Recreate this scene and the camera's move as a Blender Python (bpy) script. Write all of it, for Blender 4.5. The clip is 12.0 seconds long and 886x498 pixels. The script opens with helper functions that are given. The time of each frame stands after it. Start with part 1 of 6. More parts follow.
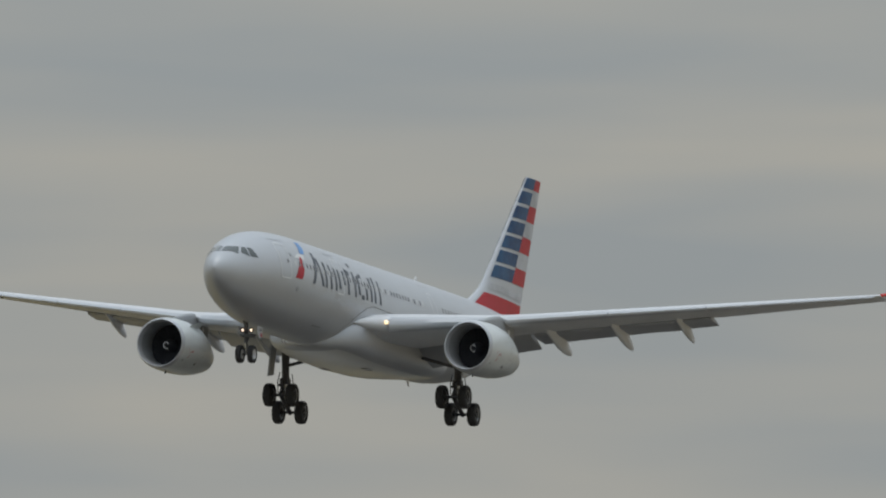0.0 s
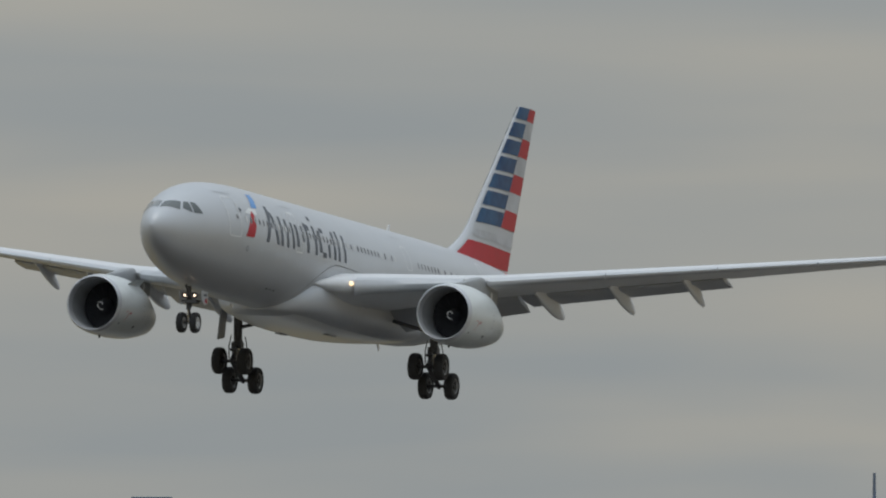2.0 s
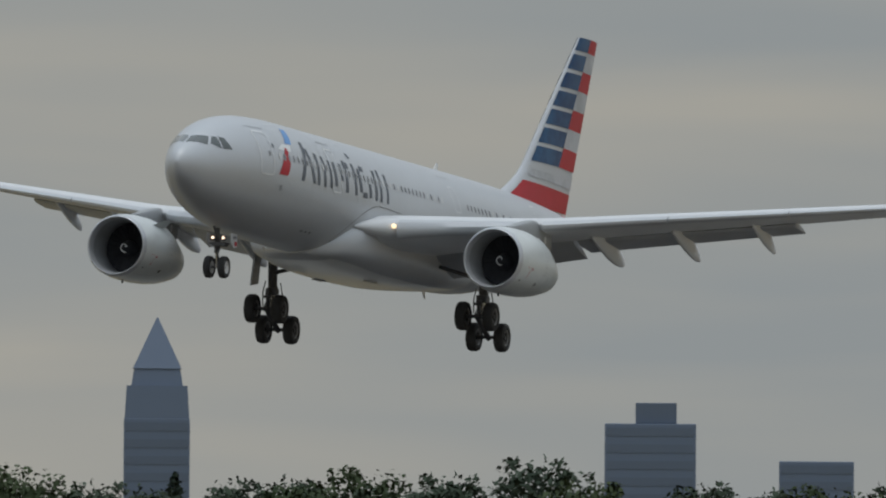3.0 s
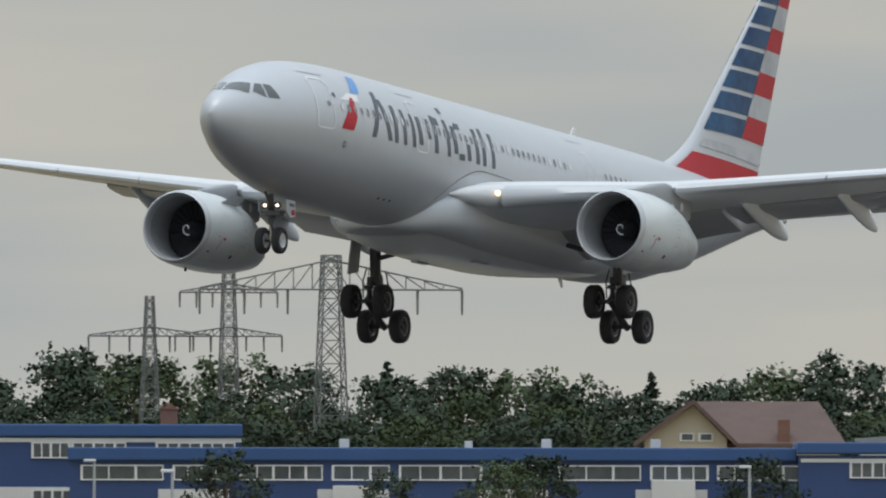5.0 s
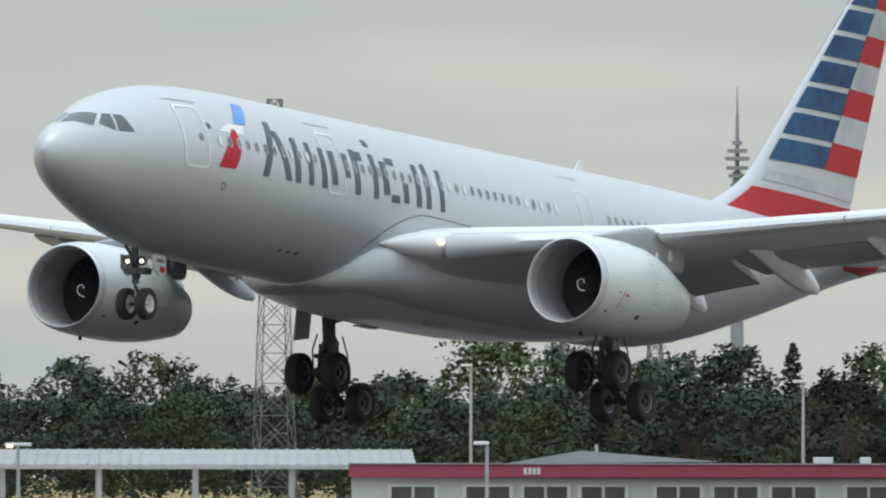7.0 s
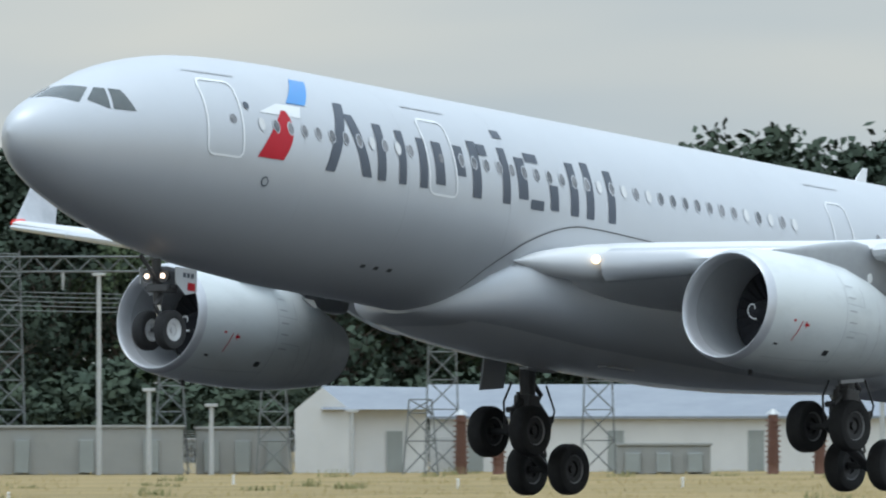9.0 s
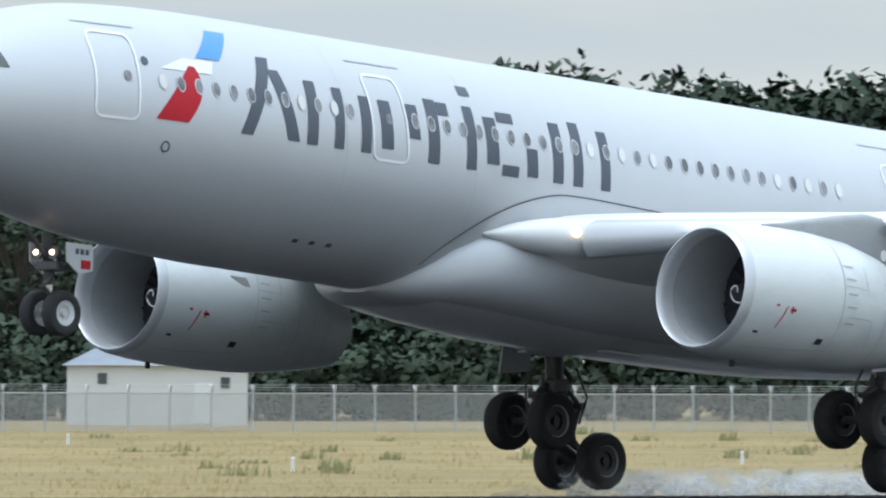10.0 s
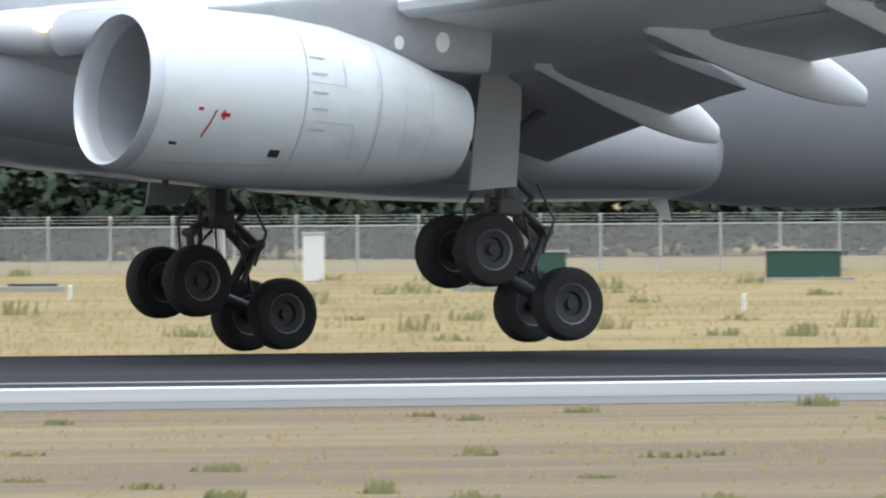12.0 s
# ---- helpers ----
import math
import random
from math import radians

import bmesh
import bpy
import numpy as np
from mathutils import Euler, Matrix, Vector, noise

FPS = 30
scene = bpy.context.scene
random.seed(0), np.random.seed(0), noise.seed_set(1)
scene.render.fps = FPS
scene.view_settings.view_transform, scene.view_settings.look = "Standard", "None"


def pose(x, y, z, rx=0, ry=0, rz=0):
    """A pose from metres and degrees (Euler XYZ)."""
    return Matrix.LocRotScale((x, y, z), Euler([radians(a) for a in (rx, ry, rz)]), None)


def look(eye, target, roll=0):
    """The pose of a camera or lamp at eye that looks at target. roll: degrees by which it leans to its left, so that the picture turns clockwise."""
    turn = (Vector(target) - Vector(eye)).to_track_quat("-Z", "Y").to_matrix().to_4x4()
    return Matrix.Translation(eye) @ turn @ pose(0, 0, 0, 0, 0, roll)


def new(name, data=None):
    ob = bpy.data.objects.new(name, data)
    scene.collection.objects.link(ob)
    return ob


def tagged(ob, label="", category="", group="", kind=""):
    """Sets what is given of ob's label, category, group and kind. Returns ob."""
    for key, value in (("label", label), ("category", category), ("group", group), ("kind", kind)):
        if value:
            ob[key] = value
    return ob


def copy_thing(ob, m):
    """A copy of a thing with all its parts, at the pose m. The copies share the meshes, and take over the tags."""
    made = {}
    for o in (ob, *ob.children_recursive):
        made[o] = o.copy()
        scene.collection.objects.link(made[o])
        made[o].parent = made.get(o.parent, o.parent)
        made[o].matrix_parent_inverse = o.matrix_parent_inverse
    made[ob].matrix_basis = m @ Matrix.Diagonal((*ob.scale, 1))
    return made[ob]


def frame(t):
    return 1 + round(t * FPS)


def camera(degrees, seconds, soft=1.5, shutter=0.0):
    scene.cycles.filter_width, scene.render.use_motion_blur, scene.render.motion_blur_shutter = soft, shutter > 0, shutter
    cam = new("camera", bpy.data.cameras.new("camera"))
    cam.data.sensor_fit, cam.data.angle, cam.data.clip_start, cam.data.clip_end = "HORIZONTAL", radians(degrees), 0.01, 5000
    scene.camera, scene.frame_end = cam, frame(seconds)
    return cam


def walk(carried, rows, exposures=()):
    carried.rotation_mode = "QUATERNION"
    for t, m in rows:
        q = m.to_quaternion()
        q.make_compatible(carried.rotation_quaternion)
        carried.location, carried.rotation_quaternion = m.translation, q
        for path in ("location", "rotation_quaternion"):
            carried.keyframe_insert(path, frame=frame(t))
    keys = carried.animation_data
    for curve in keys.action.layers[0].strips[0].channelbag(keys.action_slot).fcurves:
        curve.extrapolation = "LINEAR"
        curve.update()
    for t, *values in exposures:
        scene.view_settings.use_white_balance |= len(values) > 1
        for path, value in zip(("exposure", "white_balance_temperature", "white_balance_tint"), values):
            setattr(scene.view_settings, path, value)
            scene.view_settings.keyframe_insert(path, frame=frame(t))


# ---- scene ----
# Camera: a long lens on a stand beside the runway, panning with the landing airliner.
EYE = Vector((0.0, 0.0, 3.2))
RUN_Y = 290.53

# seconds, bearing, tilt, roll in degrees
CAM_ROWS = (
    (0.0, 74.0691, 1.7947, 0.133),
    (0.5, 73.4986, 1.7280, -0.358),
    (1.0, 73.1949, 1.5688, -0.089),
    (1.5, 72.5701, 1.4878, 0.166),
    (2.0, 71.8360, 1.4564, 0.145),
    (2.5, 71.1856, 1.3535, 0.245),
    (3.0, 70.2185, 1.1485, 0.368),
    (3.2, 69.8230, 1.1176, 0.453),
    (3.6, 69.0648, 1.0327, 0.262),
    (4.0, 68.2581, 0.9434, 0.070),
    (4.4, 67.4018, 0.8558, -0.122),
    (4.8, 66.4953, 0.7771, -0.314),
    (5.0, 66.0167, 0.7705, 0.072),
    (5.5, 64.8020, 0.7731, 0.697),
    (6.0, 63.5417, 0.7711, 0.565),
    (6.5, 62.1993, 0.7506, 0.228),
    (7.0, 60.7103, 0.7004, 0.063),
    (7.2, 59.9830, 0.6662, 0.103),
    (7.6, 58.4190, 0.6287, 0.012),
    (8.0, 56.6743, 0.5822, -0.079),
    (8.4, 54.7652, 0.5399, -0.171),
    (8.8, 52.7213, 0.5178, -0.262),
    (9.0, 51.4932, 0.5017, -0.097),
    (9.5, 48.5617, 0.3979, 0.165),
    (10.0, 45.5387, 0.3479, 0.262),
    (10.5, 42.3122, 0.2650, 0.061),
    (11.0, 38.8218, 0.1168, 0.023),
    (11.5, 34.6066, -0.0640, -0.377),
    (12.0, 30.4149, -0.2194, -0.303),
)
# seconds, place along the runway, height, pitch, bank, heading in degrees
PLANE_ROWS = (
    (0.0, 1003.27, 31.873, 3.962, -0.878, -2.424),
    (0.5, 969.62, 30.196, 3.679, -1.096, -2.061),
    (1.0, 936.02, 28.518, 3.400, -1.368, -1.644),
    (1.5, 902.38, 26.838, 3.200, -1.640, -1.155),
    (2.0, 868.57, 25.154, 3.267, -1.753, -0.541),
    (2.5, 834.34, 23.466, 3.455, -1.793, 0.082),
    (3.0, 799.27, 21.770, 3.457, -1.869, 0.641),
    (3.2, 785.20, 21.092, 3.441, -1.844, 0.822),
    (3.6, 757.04, 19.701, 3.734, -1.432, 0.803),
    (4.0, 728.80, 18.305, 4.026, -1.019, 0.784),
    (4.4, 700.61, 16.991, 4.320, -0.607, 0.764),
    (4.8, 672.60, 15.853, 4.613, -0.195, 0.744),
    (5.0, 658.74, 15.324, 4.630, -0.198, 0.668),
    (5.5, 624.02, 14.067, 4.646, -0.261, 0.529),
    (6.0, 589.44, 12.937, 4.445, -0.223, 0.493),
    (6.5, 554.76, 11.905, 4.348, 0.013, 0.524),
    (7.0, 520.01, 10.942, 4.421, 0.353, 0.564),
    (7.2, 506.09, 10.559, 4.502, 0.485, 0.565),
    (7.6, 477.60, 9.675, 4.812, 0.559, 0.520),
    (8.0, 448.28, 8.754, 5.123, 0.632, 0.476),
    (8.4, 418.84, 7.931, 5.433, 0.705, 0.431),
    (8.8, 390.02, 7.341, 5.744, 0.779, 0.388),
    (9.0, 375.89, 7.114, 5.718, 0.713, 0.401),
    (9.5, 340.62, 6.617, 5.547, 0.499, 0.471),
    (10.0, 305.71, 6.310, 5.280, 0.345, 0.530),
    (10.5, 270.95, 6.243, 5.111, 0.493, 0.530),
    (11.0, 236.63, 6.247, 4.874, 0.884, 0.373),
    (11.5, 202.74, 6.284, 4.723, 1.262, 0.253),
    (12.0, 169.08, 6.342, 4.560, 1.295, 0.224),
)


def bearing(az, dist, z=0.0):
    """A place at a bearing (degrees from the runway's normal) and a distance over the ground."""
    a = radians(az)
    return Vector((dist * math.sin(a), dist * math.cos(a), z))


def height(el, dist):
    """The height that shows at an elevation of el degrees at that distance."""
    return EYE.z + dist * math.tan(radians(el))


cam = camera(2.8392, 12.0, soft=2.1, shutter=0.04)
rows = []
for t, az, el, roll in CAM_ROWS:
    a, e = radians(az), radians(el)
    way = Vector((math.sin(a) * math.cos(e), math.cos(a) * math.cos(e), math.sin(e)))
    rows.append((t, look(EYE, EYE + way * 100.0, roll)))
walk(cam, rows, exposures=((0.0, -0.74, 6480, 9), (1.5, -0.74, 6480, 9), (3.2, -0.82, 6480, 9), (4.8, -0.36, 6450, 9), (7.2, 0.0, 6350, 7), (9.5, 0.16, 5980, 6), (10.5, 0.40, 5980, 8), (11.0, 0.08, 6060, 8), (11.5, 0.25, 6200, 10), (12.0, 0.55, 6250, 12)))

# ---- sky and light: a thin overcast with banks of cloud and a weak, broad sun ----
SUN_EL, SUN_ROT = radians(76), radians(246)
world = bpy.data.worlds.new("sky")
scene.world = world
world.use_nodes = True
nt = world.node_tree
nt.nodes.clear()


def node(tree, kind, **values):
    n = tree.nodes.new(kind)
    for key, value in values.items():
        n.inputs[key].default_value = value
    return n


tc = nt.nodes.new("ShaderNodeTexCoord")
sky = nt.nodes.new("ShaderNodeTexSky")
sky.sky_type, sky.sun_disc, sky.sun_elevation, sky.sun_rotation = "NISHITA", False, SUN_EL, SUN_ROT
sky.dust_density = 4.0
bands = node(nt, "ShaderNodeMapping", Scale=(20.0, 20.0, 150.0))
bands.inputs["Rotation"].default_value = (0.0, radians(-3), 0.0)
cloud = node(nt, "ShaderNodeTexNoise", Scale=1.0, Detail=3.0, Roughness=0.4, Distortion=0.2)
ramp = nt.nodes.new("ShaderNodeValToRGB")
ramp.color_ramp.elements[0].position, ramp.color_ramp.elements[0].color = 0.32, (0.52, 0.56, 0.575, 1)
ramp.color_ramp.elements[1].position, ramp.color_ramp.elements[1].color = 0.68, (0.69, 0.67, 0.605, 1)
sep = nt.nodes.new("ShaderNodeSeparateXYZ")
rise = nt.nodes.new("ShaderNodeMapRange")
rise.inputs["From Min"].default_value, rise.inputs["From Max"].default_value = 0.03, 0.92
rise.inputs["To Min"].default_value, rise.inputs["To Max"].default_value = 1.0, 2.75
lift = nt.nodes.new("ShaderNodeVectorMath")
lift.operation = "SCALE"
blend = node(nt, "ShaderNodeMix")
blend.data_type = "RGBA"
blend.inputs["Factor"].default_value = 0.9
dim = nt.nodes.new("ShaderNodeVectorMath")
dim.operation = "SCALE"
dim.inputs["Scale"].default_value = 0.1
back = node(nt, "ShaderNodeBackground", Strength=1.0)
out = nt.nodes.new("ShaderNodeOutputWorld")
link = nt.links.new
link(tc.outputs["Generated"], bands.inputs["Vector"])
link(bands.outputs["Vector"], cloud.inputs["Vector"])
link(cloud.outputs["Fac"], ramp.inputs["Fac"])
link(tc.outputs["Generated"], sep.inputs["Vector"])
link(sep.outputs["Z"], rise.inputs["Value"])
link(ramp.outputs["Color"], lift.inputs[0])
link(rise.outputs["Result"], lift.inputs["Scale"])
link(sky.outputs["Color"], dim.inputs[0])
link(dim.outputs["Vector"], blend.inputs["A"])
high = nt.nodes.new("ShaderNodeMapRange")
high.inputs["From Min"].default_value, high.inputs["From Max"].default_value = 0.05, 0.5
cool = node(nt, "ShaderNodeMix")
cool.data_type, cool.blend_type = "RGBA", "MULTIPLY"
cool.inputs["B"].default_value = (0.90, 1.0, 1.16, 1)
link(sep.outputs["Z"], high.inputs["Value"])
link(high.outputs["Result"], cool.inputs["Factor"])
link(lift.outputs["Vector"], cool.inputs["A"])
link(cool.outputs["Result"], blend.inputs["B"])
link(blend.outputs["Result"], back.inputs["Color"])
link(back.outputs["Background"], out.inputs["Surface"])

sun = new("sun", bpy.data.lights.new("sun", "SUN"))
sun.data.energy, sun.data.angle, sun.data.color = 0.9, radians(25), (1.0, 0.96, 0.9)
sun.matrix_world = look((0, 0, 200), (45, 20, 0))


# ---- materials ----
def material(name, base, rough=0.6, metal=0.0, spots=None, scale=8.0, detail=5.0, low=0.35, high=0.65, bump=0.0,
             bump_scale=40.0, coat=0.0, emit=0.0, stretch=(1, 1, 1), per_object=0.0, coords="Object", spec=0.5):
    """A surface with two tones of grain and an optional fine relief."""
    m = bpy.data.materials.new(name)
    m.use_nodes = True
    tree = m.node_tree
    b = tree.nodes["Principled BSDF"]
    b.inputs["Base Color"].default_value = (*base, 1)
    b.inputs["Roughness"].default_value, b.inputs["Metallic"].default_value = rough, metal
    b.inputs["Coat Weight"].default_value = coat
    b.inputs["Specular IOR Level"].default_value = spec
    b.inputs["Coat Roughness"].default_value = 0.12
    if emit:
        b.inputs["Emission Color"].default_value, b.inputs["Emission Strength"].default_value = (*base, 1), emit
    place = tree.nodes.new("ShaderNodeTexCoord")
    turn = node(tree, "ShaderNodeMapping", Scale=stretch)
    tree.links.new(place.outputs[coords], turn.inputs["Vector"])
    if spots:
        n1 = node(tree, "ShaderNodeTexNoise", Scale=scale, Detail=detail, Roughness=0.6)
        n2 = node(tree, "ShaderNodeTexNoise", Scale=scale * 0.13, Detail=2.0)
        add = tree.nodes.new("ShaderNodeMath")
        add.operation = "ADD"
        half = tree.nodes.new("ShaderNodeMath")
        half.operation = "MULTIPLY"
        half.inputs[1].default_value = 0.5
        ramp_ = tree.nodes.new("ShaderNodeValToRGB")
        ramp_.color_ramp.elements[0].position, ramp_.color_ramp.elements[0].color = low, (*base, 1)
        ramp_.color_ramp.elements[1].position, ramp_.color_ramp.elements[1].color = high, (*spots, 1)
        for n in (n1, n2):
            tree.links.new(turn.outputs["Vector"], n.inputs["Vector"])
        tree.links.new(n1.outputs["Fac"], add.inputs[0])
        tree.links.new(n2.outputs["Fac"], add.inputs[1])
        tree.links.new(add.outputs[0], half.inputs[0])
        tree.links.new(half.outputs[0], ramp_.inputs["Fac"])
        colour = ramp_.outputs["Color"]
        if per_object:
            info = tree.nodes.new("ShaderNodeObjectInfo")
            span = tree.nodes.new("ShaderNodeMapRange")
            span.inputs["To Min"].default_value, span.inputs["To Max"].default_value = 1 - per_object, 1 + per_object
            hsv = tree.nodes.new("ShaderNodeHueSaturation")
            tree.links.new(info.outputs["Random"], span.inputs["Value"])
            tree.links.new(span.outputs["Result"], hsv.inputs["Value"])
            tree.links.new(colour, hsv.inputs["Color"])
            colour = hsv.outputs["Color"]
        tree.links.new(colour, b.inputs["Base Color"])
    if bump:
        n3 = node(tree, "ShaderNodeTexNoise", Scale=bump_scale, Detail=4.0)
        relief = node(tree, "ShaderNodeBump", Strength=bump, Distance=0.05)
        tree.links.new(turn.outputs["Vector"], n3.inputs["Vector"])
        tree.links.new(n3.outputs["Fac"], relief.inputs["Height"])
        tree.links.new(relief.outputs["Normal"], b.inputs["Normal"])
    return m


M_SKIN = material("silver_paint", (0.50, 0.515, 0.535), 0.42, 0.28, (0.55, 0.565, 0.585), 0.5, coat=0.12, low=0.3, high=0.7)
M_WHITE = material("white_paint", (0.74, 0.75, 0.75), 0.35, 0.0, (0.80, 0.81, 0.81), 0.6, coat=0.3)
M_WING = material("wing_grey", (0.64, 0.65, 0.66), 0.4, 0.03, (0.70, 0.71, 0.72), 0.5, stretch=(0.4, 2, 1))
M_UNDER = material("fairing_grey", (0.37, 0.38, 0.395), 0.42, 0.15, (0.43, 0.44, 0.455), 0.6)
M_NAC = material("nacelle_grey", (0.52, 0.545, 0.54), 0.36, 0.05, (0.655, 0.685, 0.68), 1.1, coat=0.25, low=0.30, high=0.52, stretch=(0.7, 1, 1.6))
M_LIP = material("bare_metal", (0.50, 0.51, 0.53), 0.42, 0.5, (0.56, 0.57, 0.59), 3)
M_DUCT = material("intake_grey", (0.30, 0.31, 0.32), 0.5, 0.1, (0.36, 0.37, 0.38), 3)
# near-black and non-metallic, shared by fan disc, blades and spinner
M_FAN = material("fan_near_black", (0.018, 0.019, 0.024), 0.7, 0.0, (0.03, 0.031, 0.037), 5)
M_DARK = material("dark_gap", (0.02, 0.02, 0.022), 0.6, 0.0, (0.035, 0.035, 0.035), 9)
M_HOT = material("scorched_metal", (0.16, 0.15, 0.14), 0.45, 0.7, (0.25, 0.24, 0.22), 4)
M_GREYT = material("slate_paint", (0.060, 0.072, 0.095), 0.4, 0.0, (0.072, 0.085, 0.11), 2)
M_RED = material("red_paint", (0.39, 0.010, 0.020), 0.4, 0.0, (0.46, 0.014, 0.027), 1.2, coat=0.05, spec=0.2)
M_BLUE = material("blue_paint", (0.010, 0.042, 0.120), 0.4, 0.0, (0.026, 0.095, 0.20), 1.6, coat=0.05, low=0.4, high=0.6, spec=0.2)
M_LBLUE = material("light_blue_paint", (0.045, 0.22, 0.56), 0.4, 0.0, (0.06, 0.27, 0.62), 1.2, coat=0.3)
M_SILV = material("silver_stripe", (0.34, 0.35, 0.37), 0.4, 0.1, (0.50, 0.51, 0.53), 0.9, low=0.42, high=0.58)
M_GLASS = material("cockpit_glass", (0.045, 0.055, 0.055), 0.08, 0.0, (0.09, 0.10, 0.095), 2, coat=0.6)
M_WIN = material("cabin_window", (0.10, 0.105, 0.115), 0.15, 0.0, (0.24, 0.24, 0.25), 2.2, low=0.45, high=0.55)
M_SHADE = material("window_blind", (0.62, 0.62, 0.61), 0.4, 0.0, (0.68, 0.68, 0.67), 4)
M_TYRE = material("tyre_rubber", (0.022, 0.022, 0.024), 0.8, 0.0, (0.038, 0.037, 0.036), 6, bump=0.2, bump_scale=30)
M_HUB = material("wheel_hub", (0.035, 0.035, 0.037), 0.5, 0.3, (0.06, 0.06, 0.062), 8)
M_RING = material("brake_ring", (0.36, 0.36, 0.36), 0.5, 0.2, (0.44, 0.44, 0.44), 8)
# base colour paled by distance haze, for the far telecom tower
M_HAZE = material("haze_tinted_concrete", (0.24, 0.265, 0.285), 0.8, 0.0, (0.27, 0.295, 0.315), 0.1)
M_RIM = material("wheel_rim", (0.55, 0.55, 0.55), 0.4, 0.3, (0.65, 0.65, 0.65), 8)
M_STRUT = material("gear_steel", (0.07, 0.07, 0.072), 0.5, 0.2, (0.10, 0.10, 0.10), 6)
M_CHROME = material("oleo_chrome", (0.75, 0.75, 0.76), 0.18, 1.0, (0.7, 0.7, 0.7), 6)
M_LAMP = material("landing_light", (1.0, 0.74, 0.55), 0.2, emit=3.5)
M_LAMPW = material("root_light", (1.0, 0.72, 0.42), 0.2, emit=2.6)
M_BEACON = material("red_beacon", (0.55, 0.02, 0.02), 0.3, emit=0.3)

M_ASPH = material("runway_asphalt", (0.022, 0.022, 0.025), 0.9, 0.0, (0.042, 0.042, 0.045), 0.5, stretch=(0.05, 1, 1), bump=0.25, bump_scale=12, spec=0.1)
M_CONC = material("pale_concrete", (0.21, 0.205, 0.195), 0.9, 0.0, (0.28, 0.275, 0.26), 0.4, stretch=(0.05, 1, 1), bump=0.15, spec=0.1)
M_SHOULDER = material("shoulder_asphalt", (0.15, 0.148, 0.14), 0.9, 0.0, (0.20, 0.195, 0.185), 0.4, stretch=(0.1, 1, 1), bump=0.2, spec=0.1)
M_LINE = material("runway_paint", (0.74, 0.74, 0.73), 0.6, 0.0, (0.80, 0.79, 0.77), 0.6, stretch=(0.1, 1, 1), spec=0.15)
M_GRASS = material("dry_grass", (0.31, 0.235, 0.118), 0.95, 0.0, (0.225, 0.18, 0.092), 0.35, stretch=(0.25, 1, 1), bump=0.7, bump_scale=6, low=0.42, high=0.6, spec=0.05)
M_EARTH = material("bare_earth", (0.165, 0.130, 0.09), 0.95, 0.0, (0.25, 0.192, 0.112), 0.3, stretch=(0.3, 1, 1), bump=0.5, bump_scale=5, low=0.42, high=0.6, spec=0.05)
M_BLADE = material("grass_straw", (0.34, 0.26, 0.125), 0.9, 0.0, (0.34, 0.28, 0.13), 0.8, low=0.4, high=0.6, spec=0.05)
M_WEED = material("green_weed", (0.165, 0.175, 0.078), 0.9, 0.0, (0.235, 0.21, 0.10), 1.5, spec=0.05)
M_LEAF = material("leaf_dark", (0.050, 0.068, 0.052), 0.95, 0.0, (0.072, 0.092, 0.064), 0.5, per_object=0.25, spec=0.04)
M_LEAF2 = material("leaf_light", (0.058, 0.080, 0.046), 0.95, 0.0, (0.085, 0.108, 0.058), 0.5, per_object=0.25, spec=0.04)
M_CONIF = material("needle_dark", (0.046, 0.064, 0.052), 0.9, 0.0, (0.066, 0.086, 0.066), 0.5, per_object=0.25, spec=0.04)
M_BARK = material("bark", (0.06, 0.048, 0.036), 0.9, 0.0, (0.10, 0.08, 0.06), 2.5, bump=0.4)
M_GALV = material("galvanised_steel", (0.42, 0.43, 0.43), 0.5, 0.4, (0.52, 0.53, 0.53), 3)
M_POST = material("lamp_post_steel", (0.13, 0.14, 0.14), 0.6, 0.3, (0.19, 0.20, 0.195), 1.5, bump=0.2)
M_PYLON = material("pylon_steel", (0.13, 0.14, 0.14), 0.7, 0.2, (0.17, 0.18, 0.18), 1.0)
M_WALLW = material("white_render", (0.56, 0.56, 0.55), 0.85, 0.0, (0.64, 0.64, 0.63), 0.5, bump=0.1)
M_HANGAR = material("pale_cladding", (0.36, 0.385, 0.39), 0.6, 0.0, (0.42, 0.445, 0.45), 0.3, stretch=(1, 1, 0.2))
M_BLUEW = material("blue_cladding", (0.024, 0.052, 0.155), 0.55, 0.0, (0.030, 0.064, 0.18), 0.3)
M_ROOFB = material("blue_roof_edge", (0.024, 0.070, 0.20), 0.5, 0.0, (0.030, 0.085, 0.23), 0.5)
M_REDF = material("red_fascia", (0.33, 0.055, 0.085), 0.6, 0.0, (0.38, 0.07, 0.10), 0.6)
M_SHEET = material("pale_sheet_roof", (0.27, 0.28, 0.28), 0.7, 0.0, (0.36, 0.37, 0.37), 0.5, stretch=(1, 0.2, 1))
M_SLATE = material("grey_roof", (0.20, 0.22, 0.25), 0.7, 0.0, (0.27, 0.29, 0.32), 0.6)
M_TILE = material("brown_roof_tiles", (0.10, 0.065, 0.055), 0.8, 0.0, (0.14, 0.09, 0.075), 1.0, bump=0.3)
M_CREAM = material("cream_render", (0.42, 0.37, 0.28), 0.85, 0.0, (0.48, 0.43, 0.33), 0.6)
M_BRICKC = material("chimney_brick", (0.16, 0.085, 0.065), 0.9, 0.0, (0.22, 0.12, 0.09), 4, bump=0.4)
M_PANE = material("window_glass", (0.05, 0.06, 0.065), 0.1, 0.0, (0.12, 0.13, 0.135), 0.6)
M_FRAME = material("window_frame_white", (0.62, 0.63, 0.63), 0.5, 0.0, (0.7, 0.7, 0.7), 2)
